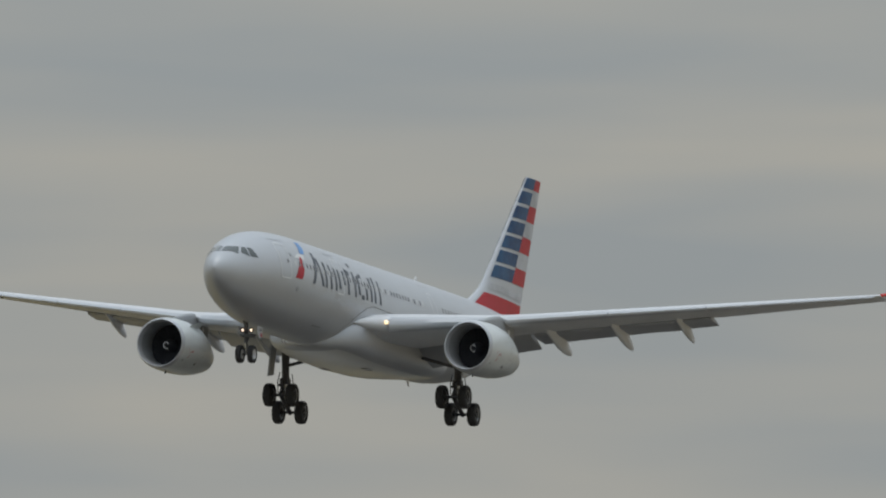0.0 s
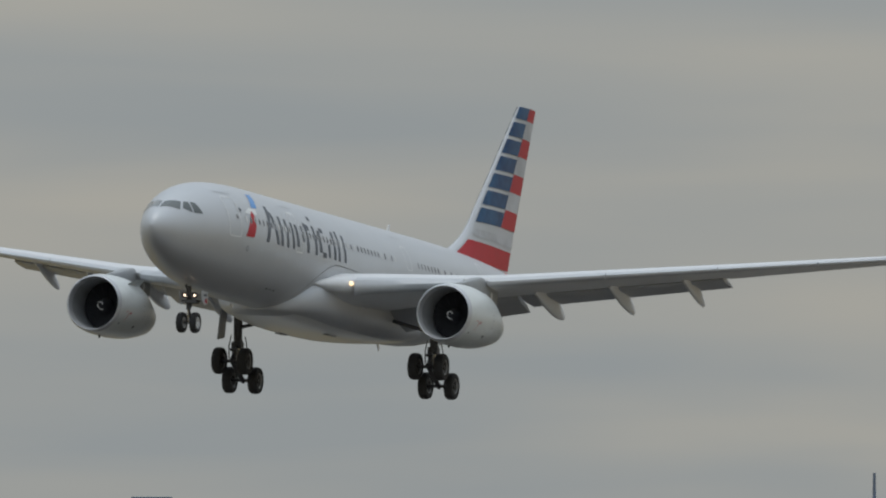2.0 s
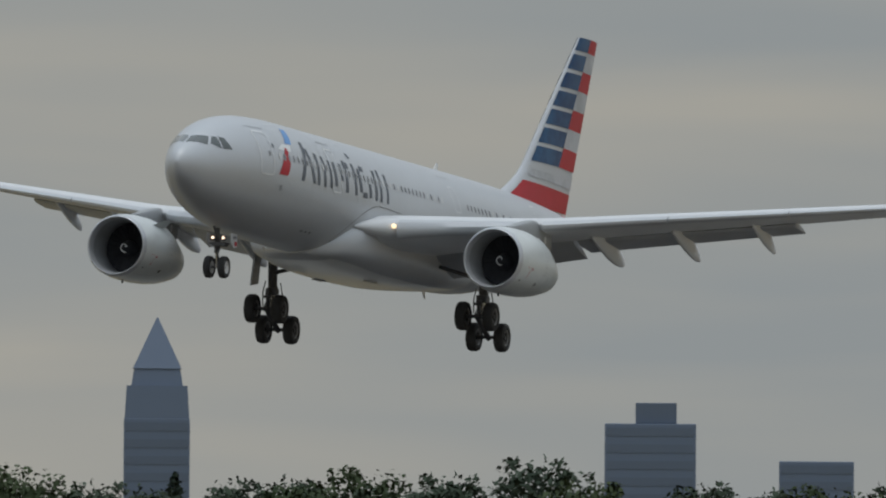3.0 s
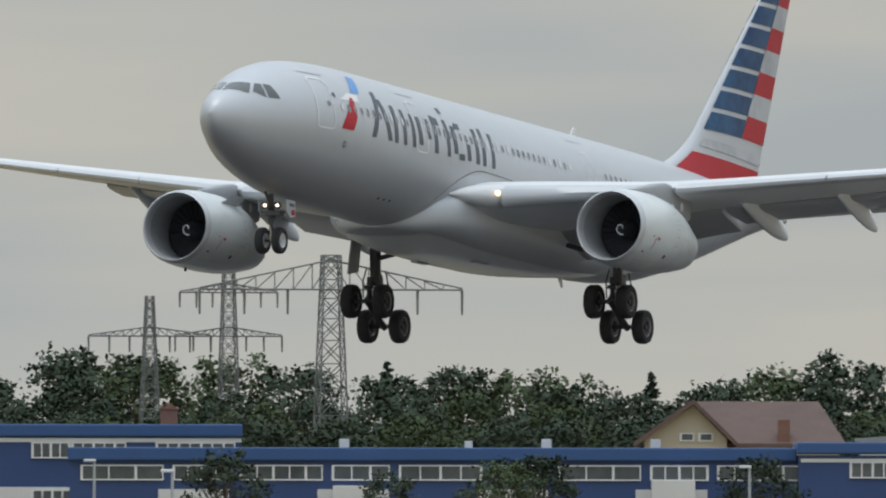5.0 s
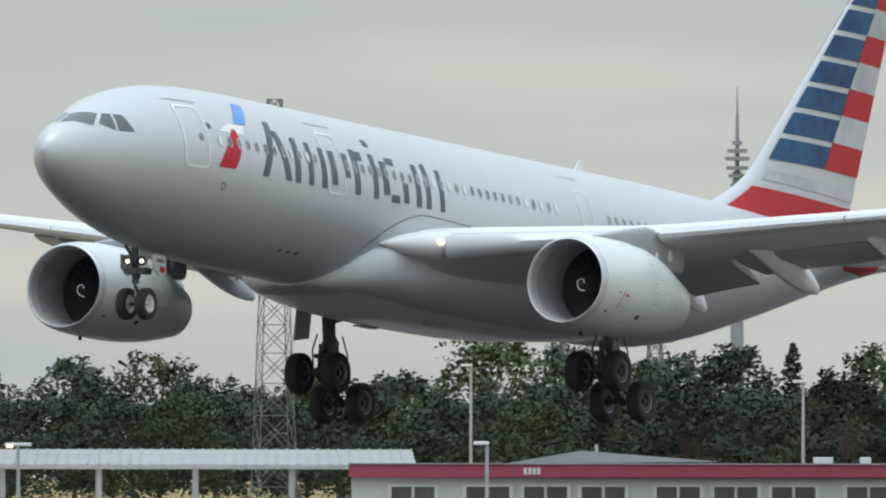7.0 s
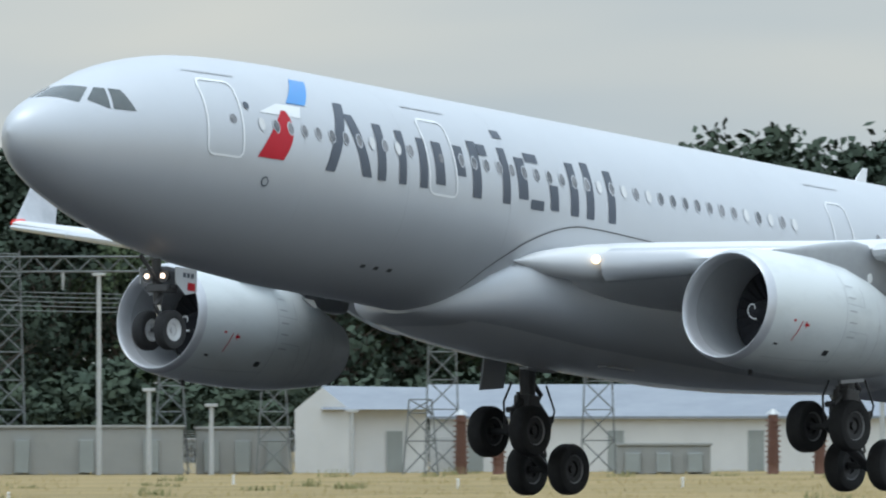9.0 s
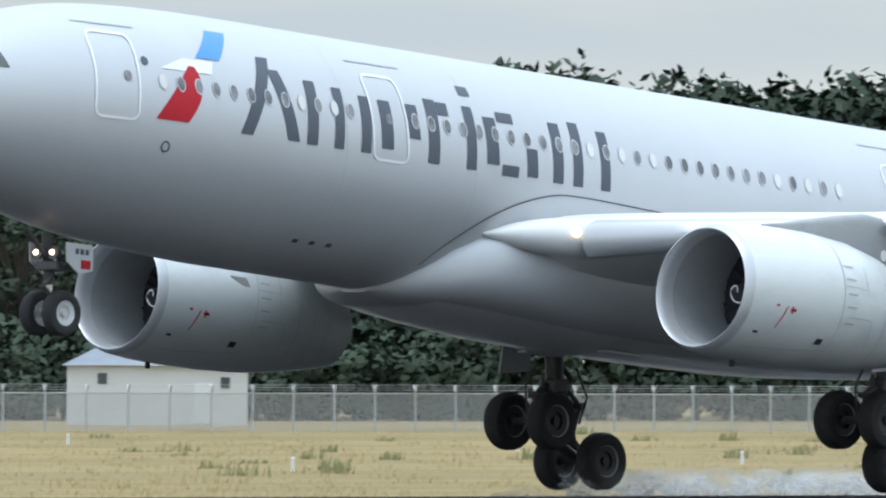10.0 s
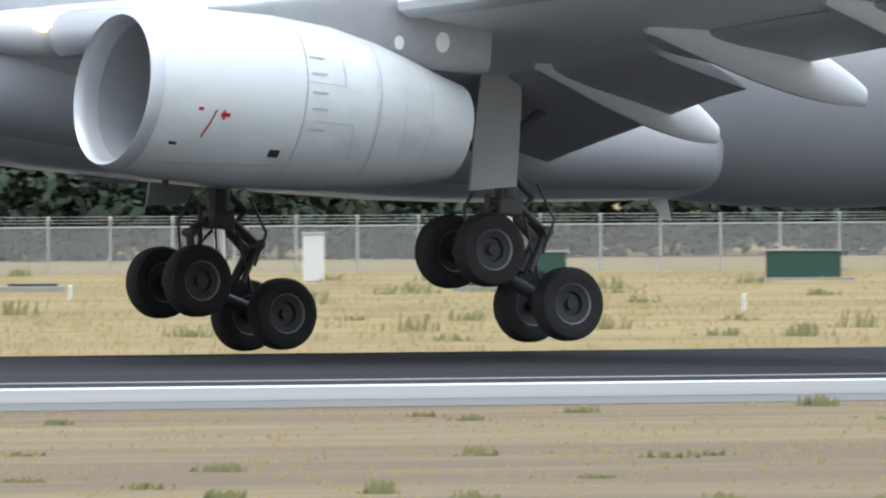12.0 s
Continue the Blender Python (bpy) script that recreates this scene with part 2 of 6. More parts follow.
# bluish distance haze is painted into both high-rise colours
M_TOWER = material("haze_tinted_facade", (0.105, 0.143, 0.212), 0.6, 0.0, (0.12, 0.158, 0.228), 0.02)
M_TOWERD = material("haze_tinted_dark", (0.090, 0.122, 0.180), 0.5, 0.0, (0.105, 0.138, 0.195), 0.05)
M_ORANGE = material("signal_orange", (0.62, 0.085, 0.025), 0.6, 0.0, (0.68, 0.11, 0.035), 0.8)
M_SIGW = material("signal_white", (0.66, 0.66, 0.65), 0.6, 0.0, (0.74, 0.74, 0.73), 0.8)
M_GREEN = material("dark_green_metal", (0.016, 0.060, 0.045), 0.6, 0.0, (0.025, 0.08, 0.06), 1.0)
M_YELLOW = material("yellow_housing", (0.55, 0.36, 0.03), 0.5, 0.0, (0.62, 0.42, 0.05), 3)
M_MESH = material("fence_wire", (0.44, 0.45, 0.45), 0.6, 0.1, (0.50, 0.51, 0.51), 3)
M_BLUEL = material("blue_edge_light", (0.15, 0.25, 1.0), 0.3, emit=4.0)
M_GREYBOX = material("grey_equipment", (0.24, 0.26, 0.25), 0.6, 0.0, (0.30, 0.32, 0.31), 1.0)
M_CONCW = material("concrete_wall", (0.26, 0.265, 0.25), 0.9, 0.0, (0.33, 0.33, 0.315), 0.5, bump=0.2)



def smoke_material():
    """Thin white smoke: mostly clear, thicker in soft patches."""
    m = bpy.data.materials.new("tyre_smoke")
    m.use_nodes = True
    t = m.node_tree
    t.nodes.clear()
    clear, thin = t.nodes.new("ShaderNodeBsdfTransparent"), node(t, "ShaderNodeMixShader", Fac=0.5)
    white, glow = node(t, "ShaderNodeBsdfDiffuse", Color=(0.93, 0.95, 0.97, 1)), node(t, "ShaderNodeBsdfTranslucent", Color=(0.93, 0.95, 0.97, 1))
    b, end = t.nodes.new("ShaderNodeMixShader"), t.nodes.new("ShaderNodeOutputMaterial")
    t.links.new(white.outputs[0], thin.inputs[1])
    t.links.new(glow.outputs[0], thin.inputs[2])
    t.links.new(clear.outputs[0], b.inputs[1])
    t.links.new(thin.outputs[0], b.inputs[2])
    t.links.new(b.outputs[0], end.inputs["Surface"])
    place = t.nodes.new("ShaderNodeTexCoord")
    n = node(t, "ShaderNodeTexNoise", Scale=1.6, Detail=4.0)
    r = t.nodes.new("ShaderNodeMapRange")
    r.inputs["From Min"].default_value, r.inputs["From Max"].default_value = 0.35, 0.7
    r.inputs["To Min"].default_value, r.inputs["To Max"].default_value = 0.06, 0.5
    t.links.new(place.outputs["Object"], n.inputs["Vector"])
    t.links.new(n.outputs["Fac"], r.inputs["Value"])
    parts, fade, mul = t.nodes.new("ShaderNodeSeparateXYZ"), t.nodes.new("ShaderNodeMapRange"), t.nodes.new("ShaderNodeMath")
    fade.interpolation_type = "SMOOTHSTEP"
    fade.inputs["From Min"].default_value, fade.inputs["From Max"].default_value = -0.1, 0.6
    fade.inputs["To Min"].default_value, fade.inputs["To Max"].default_value = 1.0, 0.0
    mul.operation = "MULTIPLY"
    t.links.new(place.outputs["Object"], parts.inputs["Vector"])
    t.links.new(parts.outputs["Z"], fade.inputs["Value"])
    t.links.new(fade.outputs["Result"], mul.inputs[0])
    t.links.new(r.outputs["Result"], mul.inputs[1])
    t.links.new(mul.outputs[0], b.inputs["Fac"])
    return m


M_SMOKE = smoke_material()


# ---- mesh helpers ----
def part(name, bm, mat, parent, label="", smooth=False):
    """Link a bmesh as one mesh object under a thing or a part (or at top level)."""
    bmesh.ops.recalc_face_normals(bm, faces=bm.faces)
    me = bpy.data.meshes.new(name)
    bm.to_mesh(me)
    bm.free()
    for m in (mat if isinstance(mat, (list, tuple)) else [mat]):
        me.materials.append(m)
    if smooth:
        me.polygons.foreach_set("use_smooth", [True] * len(me.polygons))
        me.set_sharp_from_angle(angle=radians(38))
    ob = new(name, me)
    ob.parent = parent
    if label:
        ob["label"] = label
    return ob


def raw(name, verts, faces, mat, parent=None, smooth=False):
    me = bpy.data.meshes.new(name)
    me.from_pydata(verts, [], faces)
    me.materials.append(mat)
    if smooth:
        me.polygons.foreach_set("use_smooth", [True] * len(me.polygons))
    me.update()
    ob = new(name, me)
    ob.parent = parent
    return ob


def empty(name, m=None):
    ob = new(name)
    ob.empty_display_size = 0.2
    if m is not None:
        ob.matrix_basis = m
    return ob


def box(bm, x0, x1, y0, y1, z0, z1, bevel=0.0, mat=0):
    vs = [bm.verts.new(c) for c in ((x0, y0, z0), (x1, y0, z0), (x1, y1, z0), (x0, y1, z0), (x0, y0, z1), (x1, y0, z1), (x1, y1, z1), (x0, y1, z1))]
    fs = [bm.faces.new([vs[i] for i in f]) for f in ((3, 2, 1, 0), (4, 5, 6, 7), (0, 1, 5, 4), (1, 2, 6, 5), (2, 3, 7, 6), (3, 0, 4, 7))]
    for f in fs:
        f.material_index = mat
    if bevel:
        es = list({e for f in fs for e in f.edges})
        bmesh.ops.bevel(bm, geom=es, offset=bevel, segments=2, profile=0.6, affect="EDGES")
    return bm


def rod(bm, a, b, r0, r1=None, n=10, mat=0):
    """A tapered round bar from a to b."""
    a, b = Vector(a), Vector(b)
    r1 = r0 if r1 is None else r1
    q = (b - a).to_track_quat("Z", "Y")
    rings = []
    for p, r in ((a, r0), (b, r1)):
        rings.append([bm.verts.new(p + q @ Vector((r * math.cos(k * math.tau / n), r * math.sin(k * math.tau / n), 0))) for k in range(n)])
    fs = [bm.faces.new((rings[0][k], rings[0][(k + 1) % n], rings[1][(k + 1) % n], rings[1][k])) for k in range(n)]
    fs += [bm.faces.new(rings[0][::-1]), bm.faces.new(rings[1])]
    for f in fs:
        f.material_index = mat
    return bm


def beam(bm, a, b, w, mat=0):
    return rod(bm, a, b, w * 0.7, n=4, mat=mat)


def loft(bm, rings, caps=True, closed=True):
    """Skin a list of rings of equally many points."""
    vr = [[bm.verts.new(p) for p in r] for r in rings]
    n = len(vr[0])
    for a, b in zip(vr[:-1], vr[1:]):
        for k in range(n if closed else n - 1):
            bm.faces.new((a[k], a[(k + 1) % n], b[(k + 1) % n], b[k]))
    if caps and closed:
        bm.faces.new(vr[0][::-1])
        bm.faces.new(vr[-1])
    return bm


def curve(xs, ys, x):
    """A smooth line through given stations (Catmull-Rom)."""
    xs, ys = list(xs), list(ys)
    if x <= xs[0]:
        return ys[0]
    if x >= xs[-1]:
        return ys[-1]
    i = max(k for k in range(len(xs) - 1) if xs[k] <= x)
    h = xs[i + 1] - xs[i]

    def slope(k):
        if k <= 0 or k >= len(xs) - 1:
            j = 0 if k <= 0 else len(xs) - 2
            return (ys[j + 1] - ys[j]) / (xs[j + 1] - xs[j])
        return (ys[k + 1] - ys[k - 1]) / (xs[k + 1] - xs[k - 1])
    s = (x - xs[i]) / h
    return ((2 * s ** 3 - 3 * s * s + 1) * ys[i] + (s ** 3 - 2 * s * s + s) * h * slope(i)
            + (-2 * s ** 3 + 3 * s * s) * ys[i + 1] + (s ** 3 - s * s) * h * slope(i + 1))


# ---- ground, runway ----
RW_C, RW_HALF, RW_EDGE, GROUND_Z = 288.0, 30.6, 34.0, -0.51


def crown(y):
    return -0.015 * abs(y - RW_C)


def strip_mesh(name, y0, y1, mat, lift=0.0, x0=-900.0, x1=2600.0, step=25.0):
    """A long strip of paving that follows the runway's crown."""
    bm = bmesh.new()
    ys = [y0] + [RW_C] * (y0 < RW_C < y1) + [y1]
    n = int((x1 - x0) / step)
    top = [[bm.verts.new((x0 + (x1 - x0) * i / n, y, crown(y) + lift)) for y in ys] for i in range(n + 1)]
    for a, b in zip(top[:-1], top[1:]):
        for k in range(len(ys) - 1):
            bm.faces.new((a[k], b[k], b[k + 1], a[k + 1]))
    return part(name, bm, mat, None)


def build_ground():
    bm = bmesh.new()
    xs = [-6000, -2500, -900] + list(range(-800, 2601, 50)) + [3500, 6500]
    ys = [-3000, -400, 0, 100, 150, 200, RW_C - RW_EDGE - 0.5, RW_C, RW_C + RW_EDGE + 0.5, 360, 420, 500, 620, 900, 1500, 6500]
    grid = []
    for x in xs:
        col = []
        for y in ys:
            z = GROUND_Z - (0.55 if y == RW_C else 0.0)
            if y in (100, 150, 200, 360, 420, 500):
                z += 0.06 * noise.noise((x * 0.02, y * 0.02, 0))
            col.append(bm.verts.new((x, y, z)))
        grid.append(col)
    for a, b in zip(grid[:-1], grid[1:]):
        for k in range(len(ys) - 1):
            f = bm.faces.new((a[k], b[k], b[k + 1], a[k + 1]))
            f.material_index = 1 if ys[k] in (150, 200) else 0
    ob = part("ground", bm, [M_GRASS, M_EARTH], None)
    tagged(ob, "dry yellow airfield grass with bare earth patches", "ground", kind="structure")
    rw = strip_mesh("runway", RW_C - RW_EDGE, RW_C + RW_EDGE, M_SHOULDER)
    tagged(rw, "long cambered grey asphalt runway", "runway", kind="structure")
    for name, y0, y1, mat, label, up in (
            ("road_surface", 267.0, RW_C + 21.0, M_ASPH, "dark rubber-stained runway centre strip", 0.004),
            ("pavement_strip", 258.0, 267.0, M_CONC, "pale concrete strip along the runway edge", 0.006),
            ("road_marking", 265.4, 266.5, M_LINE, "white painted runway side line", 0.012),
            ("road_marking_thin", 269.2, 270.0, M_CONC, "thin worn runway side line", 0.012),
            ("pavement_strip_far", RW_C + 21.0, RW_C + 30.0, M_CONC, "pale concrete strip along the far runway edge", 0.006)):
        tagged(strip_mesh(name, y0, y1, mat, up), label, "runway", kind="structure")


# ---- the airliner: x aft, y to its right, z up, from the main gear's station ----
REF = 28.85


def P(aft, left, up):
    return Vector((aft - REF, -left, up))


S_AFT = (0.0, 0.12, 0.4, 1.0, 1.7, 2.4, 3.2, 4.2, 5.5, 7.0, 9.0, 11.0, 14.0, 36.0, 38.5, 42.0, 46.0, 50.0, 54.0, 57.0, 58.7)
S_UP = (-0.1, 0.21, 0.53, 0.9, 1.25, 1.56, 1.91, 2.22, 2.51, 2.69, 2.79, 2.82, 2.82, 2.82, 2.82, 2.8, 2.72, 2.58, 2.36, 2.1, 1.9)
S_LO = (-0.1, -0.49, -0.83, -1.20, -1.50, -1.71, -1.93, -2.17, -2.41, -2.61, -2.74, -2.82, -2.82, -2.97, -2.89, -2.46, -1.55, -0.50, 0.58, 1.28, 1.6)
S_HW = (0.0, 0.23, 0.52, 0.86, 1.12, 1.40, 1.72, 2.04, 2.34, 2.57, 2.73, 2.82, 2.82, 2.82, 2.81, 2.66, 2.28, 1.75, 1.14, 0.6, 0.26)


def ride(aft):
    """The body's axis stands half a degree nose-up against the gear's frame."""
    return 0.0084 * (REF - aft) + 0.024


def section(aft):
    up, lo, hw = curve(S_AFT, S_UP, aft), curve(S_AFT, S_LO, aft), curve(S_AFT, S_HW, aft)
    return (up + lo) / 2 + ride(aft), (up - lo) / 2, hw


def skin(aft, z, side=1, off=0.0):
    """A place on the fuselage's side at that station and height."""
    zc, hh, hw = section(aft)
    s = max(-0.999, min(0.999, (z - zc) / hh))
    c = math.sqrt(1 - s * s)
    n = Vector((0, c / max(hw, 0.05), s / hh)).normalized()
    return P(aft, side * (hw * c + off * n.y), zc + hh * s + off * n.z)


def decal(name, z0, z1, fl, fr, mat, parent, side=1, off=0.014, nz=10, nx=3, label=""):
    """A thin painted patch on the fuselage between two lines aft = fl(z) and aft = fr(z)."""
    bm = bmesh.new()
    rings = []
    for i in range(nz + 1):
        z = z0 + (z1 - z0) * i / nz
        a, b = fl(z), fr(z)
        rings.append([skin(a + (b - a) * k / nx, z, side, off) for k in range(nx + 1)])
    loft(bm, rings, closed=False)
    return part(name, bm, mat, parent, label, smooth=True)


def ring_decal(name, a0, a1, z0, z1, w, mat, parent, side=1, off=0.016, lean=0.0):
    """A door outline: four painted strips with rounded corners."""
    bm = bmesh.new()
    r = 0.22
    pts = []
    for cx, cz, start in ((a1 - r, z0 + r, -90), (a1 - r, z1 - r, 0), (a0 + r, z1 - r, 90), (a0 + r, z0 + r, 180)):
        for k in range(4):
            t = radians(start + 30 * k)
            pts.append((cx + r * math.cos(t), cz + r * math.sin(t), math.cos(t), math.sin(t)))
    dense = []
    for i in range(len(pts)):
        p, q = pts[i], pts[(i + 1) % len(pts)]
        m = 6 if math.hypot(p[0] - q[0], p[1] - q[1]) > 0.4 else 1
        for k in range(m):
            s = k / m
            dense.append(tuple(p[j] + (q[j] - p[j]) * s for j in range(4)))
    outer = [skin(p[0] + lean * (p[1] - z0), p[1], side, off) for p in dense]
    inner = [skin(p[0] - p[2] * w + lean * (p[1] - z0), p[1] - p[3] * w, side, off) for p in dense]
    vo, vi = [bm.verts.new(p) for p in outer], [bm.verts.new(p) for p in inner]
    n = len(vo)
    for k in range(n):
        bm.faces.new((vo[k], vo[(k + 1) % n], vi[(k + 1) % n], vi[k]))
    return part(name, bm, mat, parent)


def airfoil(chord, thick, n=14, camber=0.02):
    """Points of a wing section, from the trailing edge over the top and back below."""
    up, lo = [], []
    for i in range(n + 1):
        x = (1 - math.cos(math.pi * i / n)) / 2
        t = 5 * thick * (0.2969 * math.sqrt(x) - 0.126 * x - 0.3516 * x * x + 0.2843 * x ** 3 - 0.1015 * x ** 4)
        c = camber * 4 * x * (1 - x)
        up.append((x * chord, (c + t) * chord))
        lo.append((x * chord, (c - t) * chord))
    return up[::-1] + lo[1:-1]


# left: leading edge aft, trailing edge aft, leading-edge height, thickness
W_Y = (2.3, 3.9, 6.5, 9.4, 14.0, 20.0, 25.0, 28.9)
W_LE = (18.9, 19.85, 21.5, 23.55, 26.3, 29.9, 32.9, 35.3)
W_TE = (30.0, 30.0, 30.1, 30.3, 31.9, 34.1, 36.0, 37.5)
W_Z = (-1.35, -1.15, -0.85, -0.52, 0.12, 0.95, 1.65, 2.2)
W_T = (0.15, 0.145, 0.13, 0.12, 0.112, 0.107, 0.105, 0.10)


def wing_at(left):
    return tuple(curve(W_Y, v, left) for v in (W_LE, W_TE, W_Z, W_T))


def wing_under(left, frac):
    le, te, z, t = wing_at(left)
    return le + (te - le) * frac, z - 0.55 * t * (te - le) * (1.0 if frac < 0.5 else 0.7)


def build_wing(parent, side):
    bm = bmesh.new()
    rings = []
    for y in [2.3 + (28.9 - 2.3) * i / 26 for i in range(27)]:
        le, te, z, t = wing_at(y)
        cut = 0.86 if y < 19.4 else 1.0
        pts = airfoil(te - le, t)
        rings.append([P(le + min(a, cut * (te - le)), side * y, z + b - 0.045 * a) for a, b in pts])
    loft(bm, rings)
    wing = part("wing", bm, M_WING, parent, "light grey swept wing", smooth=True)
    # leading-edge slats, drooped
    for y0, y1 in ((4.0, 8.7), (9.85, 15.0), (15.05, 20.0), (20.05, 24.5), (24.55, 28.6)):
        bm = bmesh.new()
        rings = []
        for i in range(9):
            y = y0 + (y1 - y0) * i / 8
            le, te, z, t = wing_at(y)
            c = te - le
            d = 0.16 * c if c < 5 else 0.8
            h = t * c * 0.62
            prof = [(d, 0.52 * h), (0.55 * d, 0.56 * h), (0.2 * d, 0.42 * h), (0.0, 0.08 * h), (0.06 * d, -0.22 * h), (0.3 * d, -0.42 * h), (0.55 * d, -0.44 * h), (0.5 * d, 0.0)]
            rings.append([P(le - 0.28 + a, side * y, z - 0.12 + b) for a, b in prof])
        loft(bm, rings)
        part("slat", bm, M_SKIN, wing, "pale metal leading-edge slat", smooth=True)
    # flaps, extended
    for y0, y1, droop, reach in ((3.0, 9.6, 17, 1.0), (9.75, 19.3, 10, 1.0)):
        bm = bmesh.new()
        rings = []
        for i in range(9):
            y = y0 + (y1 - y0) * i / 8
            le, te, z, t = wing_at(y)
            c = te - le
            ch = 0.24 * c + 0.75
            hx, hz = le + 0.80 * c, z - 0.045 * 0.8 * c - 0.10
            ca, sa = math.cos(radians(droop)), math.sin(radians(droop))
            rings.append([P(hx + a * ca + b * sa, side * y, hz - a * sa + b * ca) for a, b in airfoil(ch, 0.13, 8)])
        loft(bm, rings)
        part("flap", bm, M_UNDER, wing, "extended grey trailing-edge flap", smooth=True)
    # flap-track fairings
    for y, ax, tip_aft, tip_z, size in ((7.0, 28.2, 32.25, -2.20, 0.56), (10.75, 28.3, 33.1, -1.55, 0.56), (14.17, 30.0, 34.25, -1.13, 0.48), (17.62, 31.6, 35.2, -0.59, 0.40)):
        le, te, z, t = wing_at(y)
        c = te - le
        az = z - 0.045 * (ax - le) + 0.04 * t * c
        bm = bmesh.new()
        rings = []
        for i in range(17):
            s = i / 16
            a = ax + (tip_aft - ax) * s
            drop = az + (tip_z - az) * (0.55 * s + 0.45 * s * s)
            r = size * math.sin(math.pi * (0.10 + 0.845 * s ** 1.25)) ** 0.62
            rings.append([P(a, side * (y + r * 0.52 * math.cos(k * math.tau / 14)), drop + r * (1.0 if math.sin(k * math.tau / 14) < 0 else 0.9) * math.sin(k * math.tau / 14)) for k in range(14)])
        loft(bm, rings)
        part("flap_track_fairing", bm, M_WING, wing, smooth=True)
    # winglet
    le, te, z, t = wing_at(28.9)
    bm = bmesh.new()
    rings = []
    for i in range(9):
        s = i / 8
        a0, a1 = le + 0.1 + 2.0 * s, te - 0.2 + 1.15 * s
        yy, zz = 28.85 + 0.95 * s ** 0.7, z + 0.02 + 1.75 * s ** 1.35
        rings.append([P(a0 + a, side * (yy + b * 0.8), zz + b * 0.5 - 0.045 * a) for a, b in airfoil(a1 - a0, 0.09, 8, 0.0)])
    loft(bm, rings)
    part("winglet", bm, M_SILV, wing, "dark grey upturned winglet", smooth=True)
    bm = bmesh.new()
    rod(bm, P(le + 0.05, side * 28.9, z + 0.02), P(le + 0.6, side * 29.0, z + 0.1), 0.09)
    part("navigation_light", bm, M_BEACON, wing)
    # smooth glove where the leading edge meets the body
    bm = bmesh.new()
    rings = []
    for a, l, z, r in ((17.9, 2.48, -1.28, 0.02), (18.2, 2.60, -1.26, 0.14), (18.6, 2.78, -1.24, 0.28), (19.1, 3.08, -1.21, 0.39), (19.6, 3.30, -1.19, 0.46), (20.3, 3.5, -1.16, 0.50), (21.5, 3.5, -1.15, 0.45)):
        rings.append([P(a, side * (l + r * 1.25 * math.cos(k * math.tau / 18)), z + r * math.sin(k * math.tau / 18)) for k in range(18)])
    loft(bm, rings)
    part("root_glove", bm, M_WING, wing, smooth=True)
    # root landing light
    bm = bmesh.new()
    bmesh.ops.create_uvsphere(bm, u_segments=12, v_segments=8, radius=0.11, matrix=Matrix.Translation(P(19.55, side * 3.90, -1.10)))
    part("landing_light", bm, M_LAMPW, wing, "lit amber-white wing-root landing light", smooth=True)
    return wing


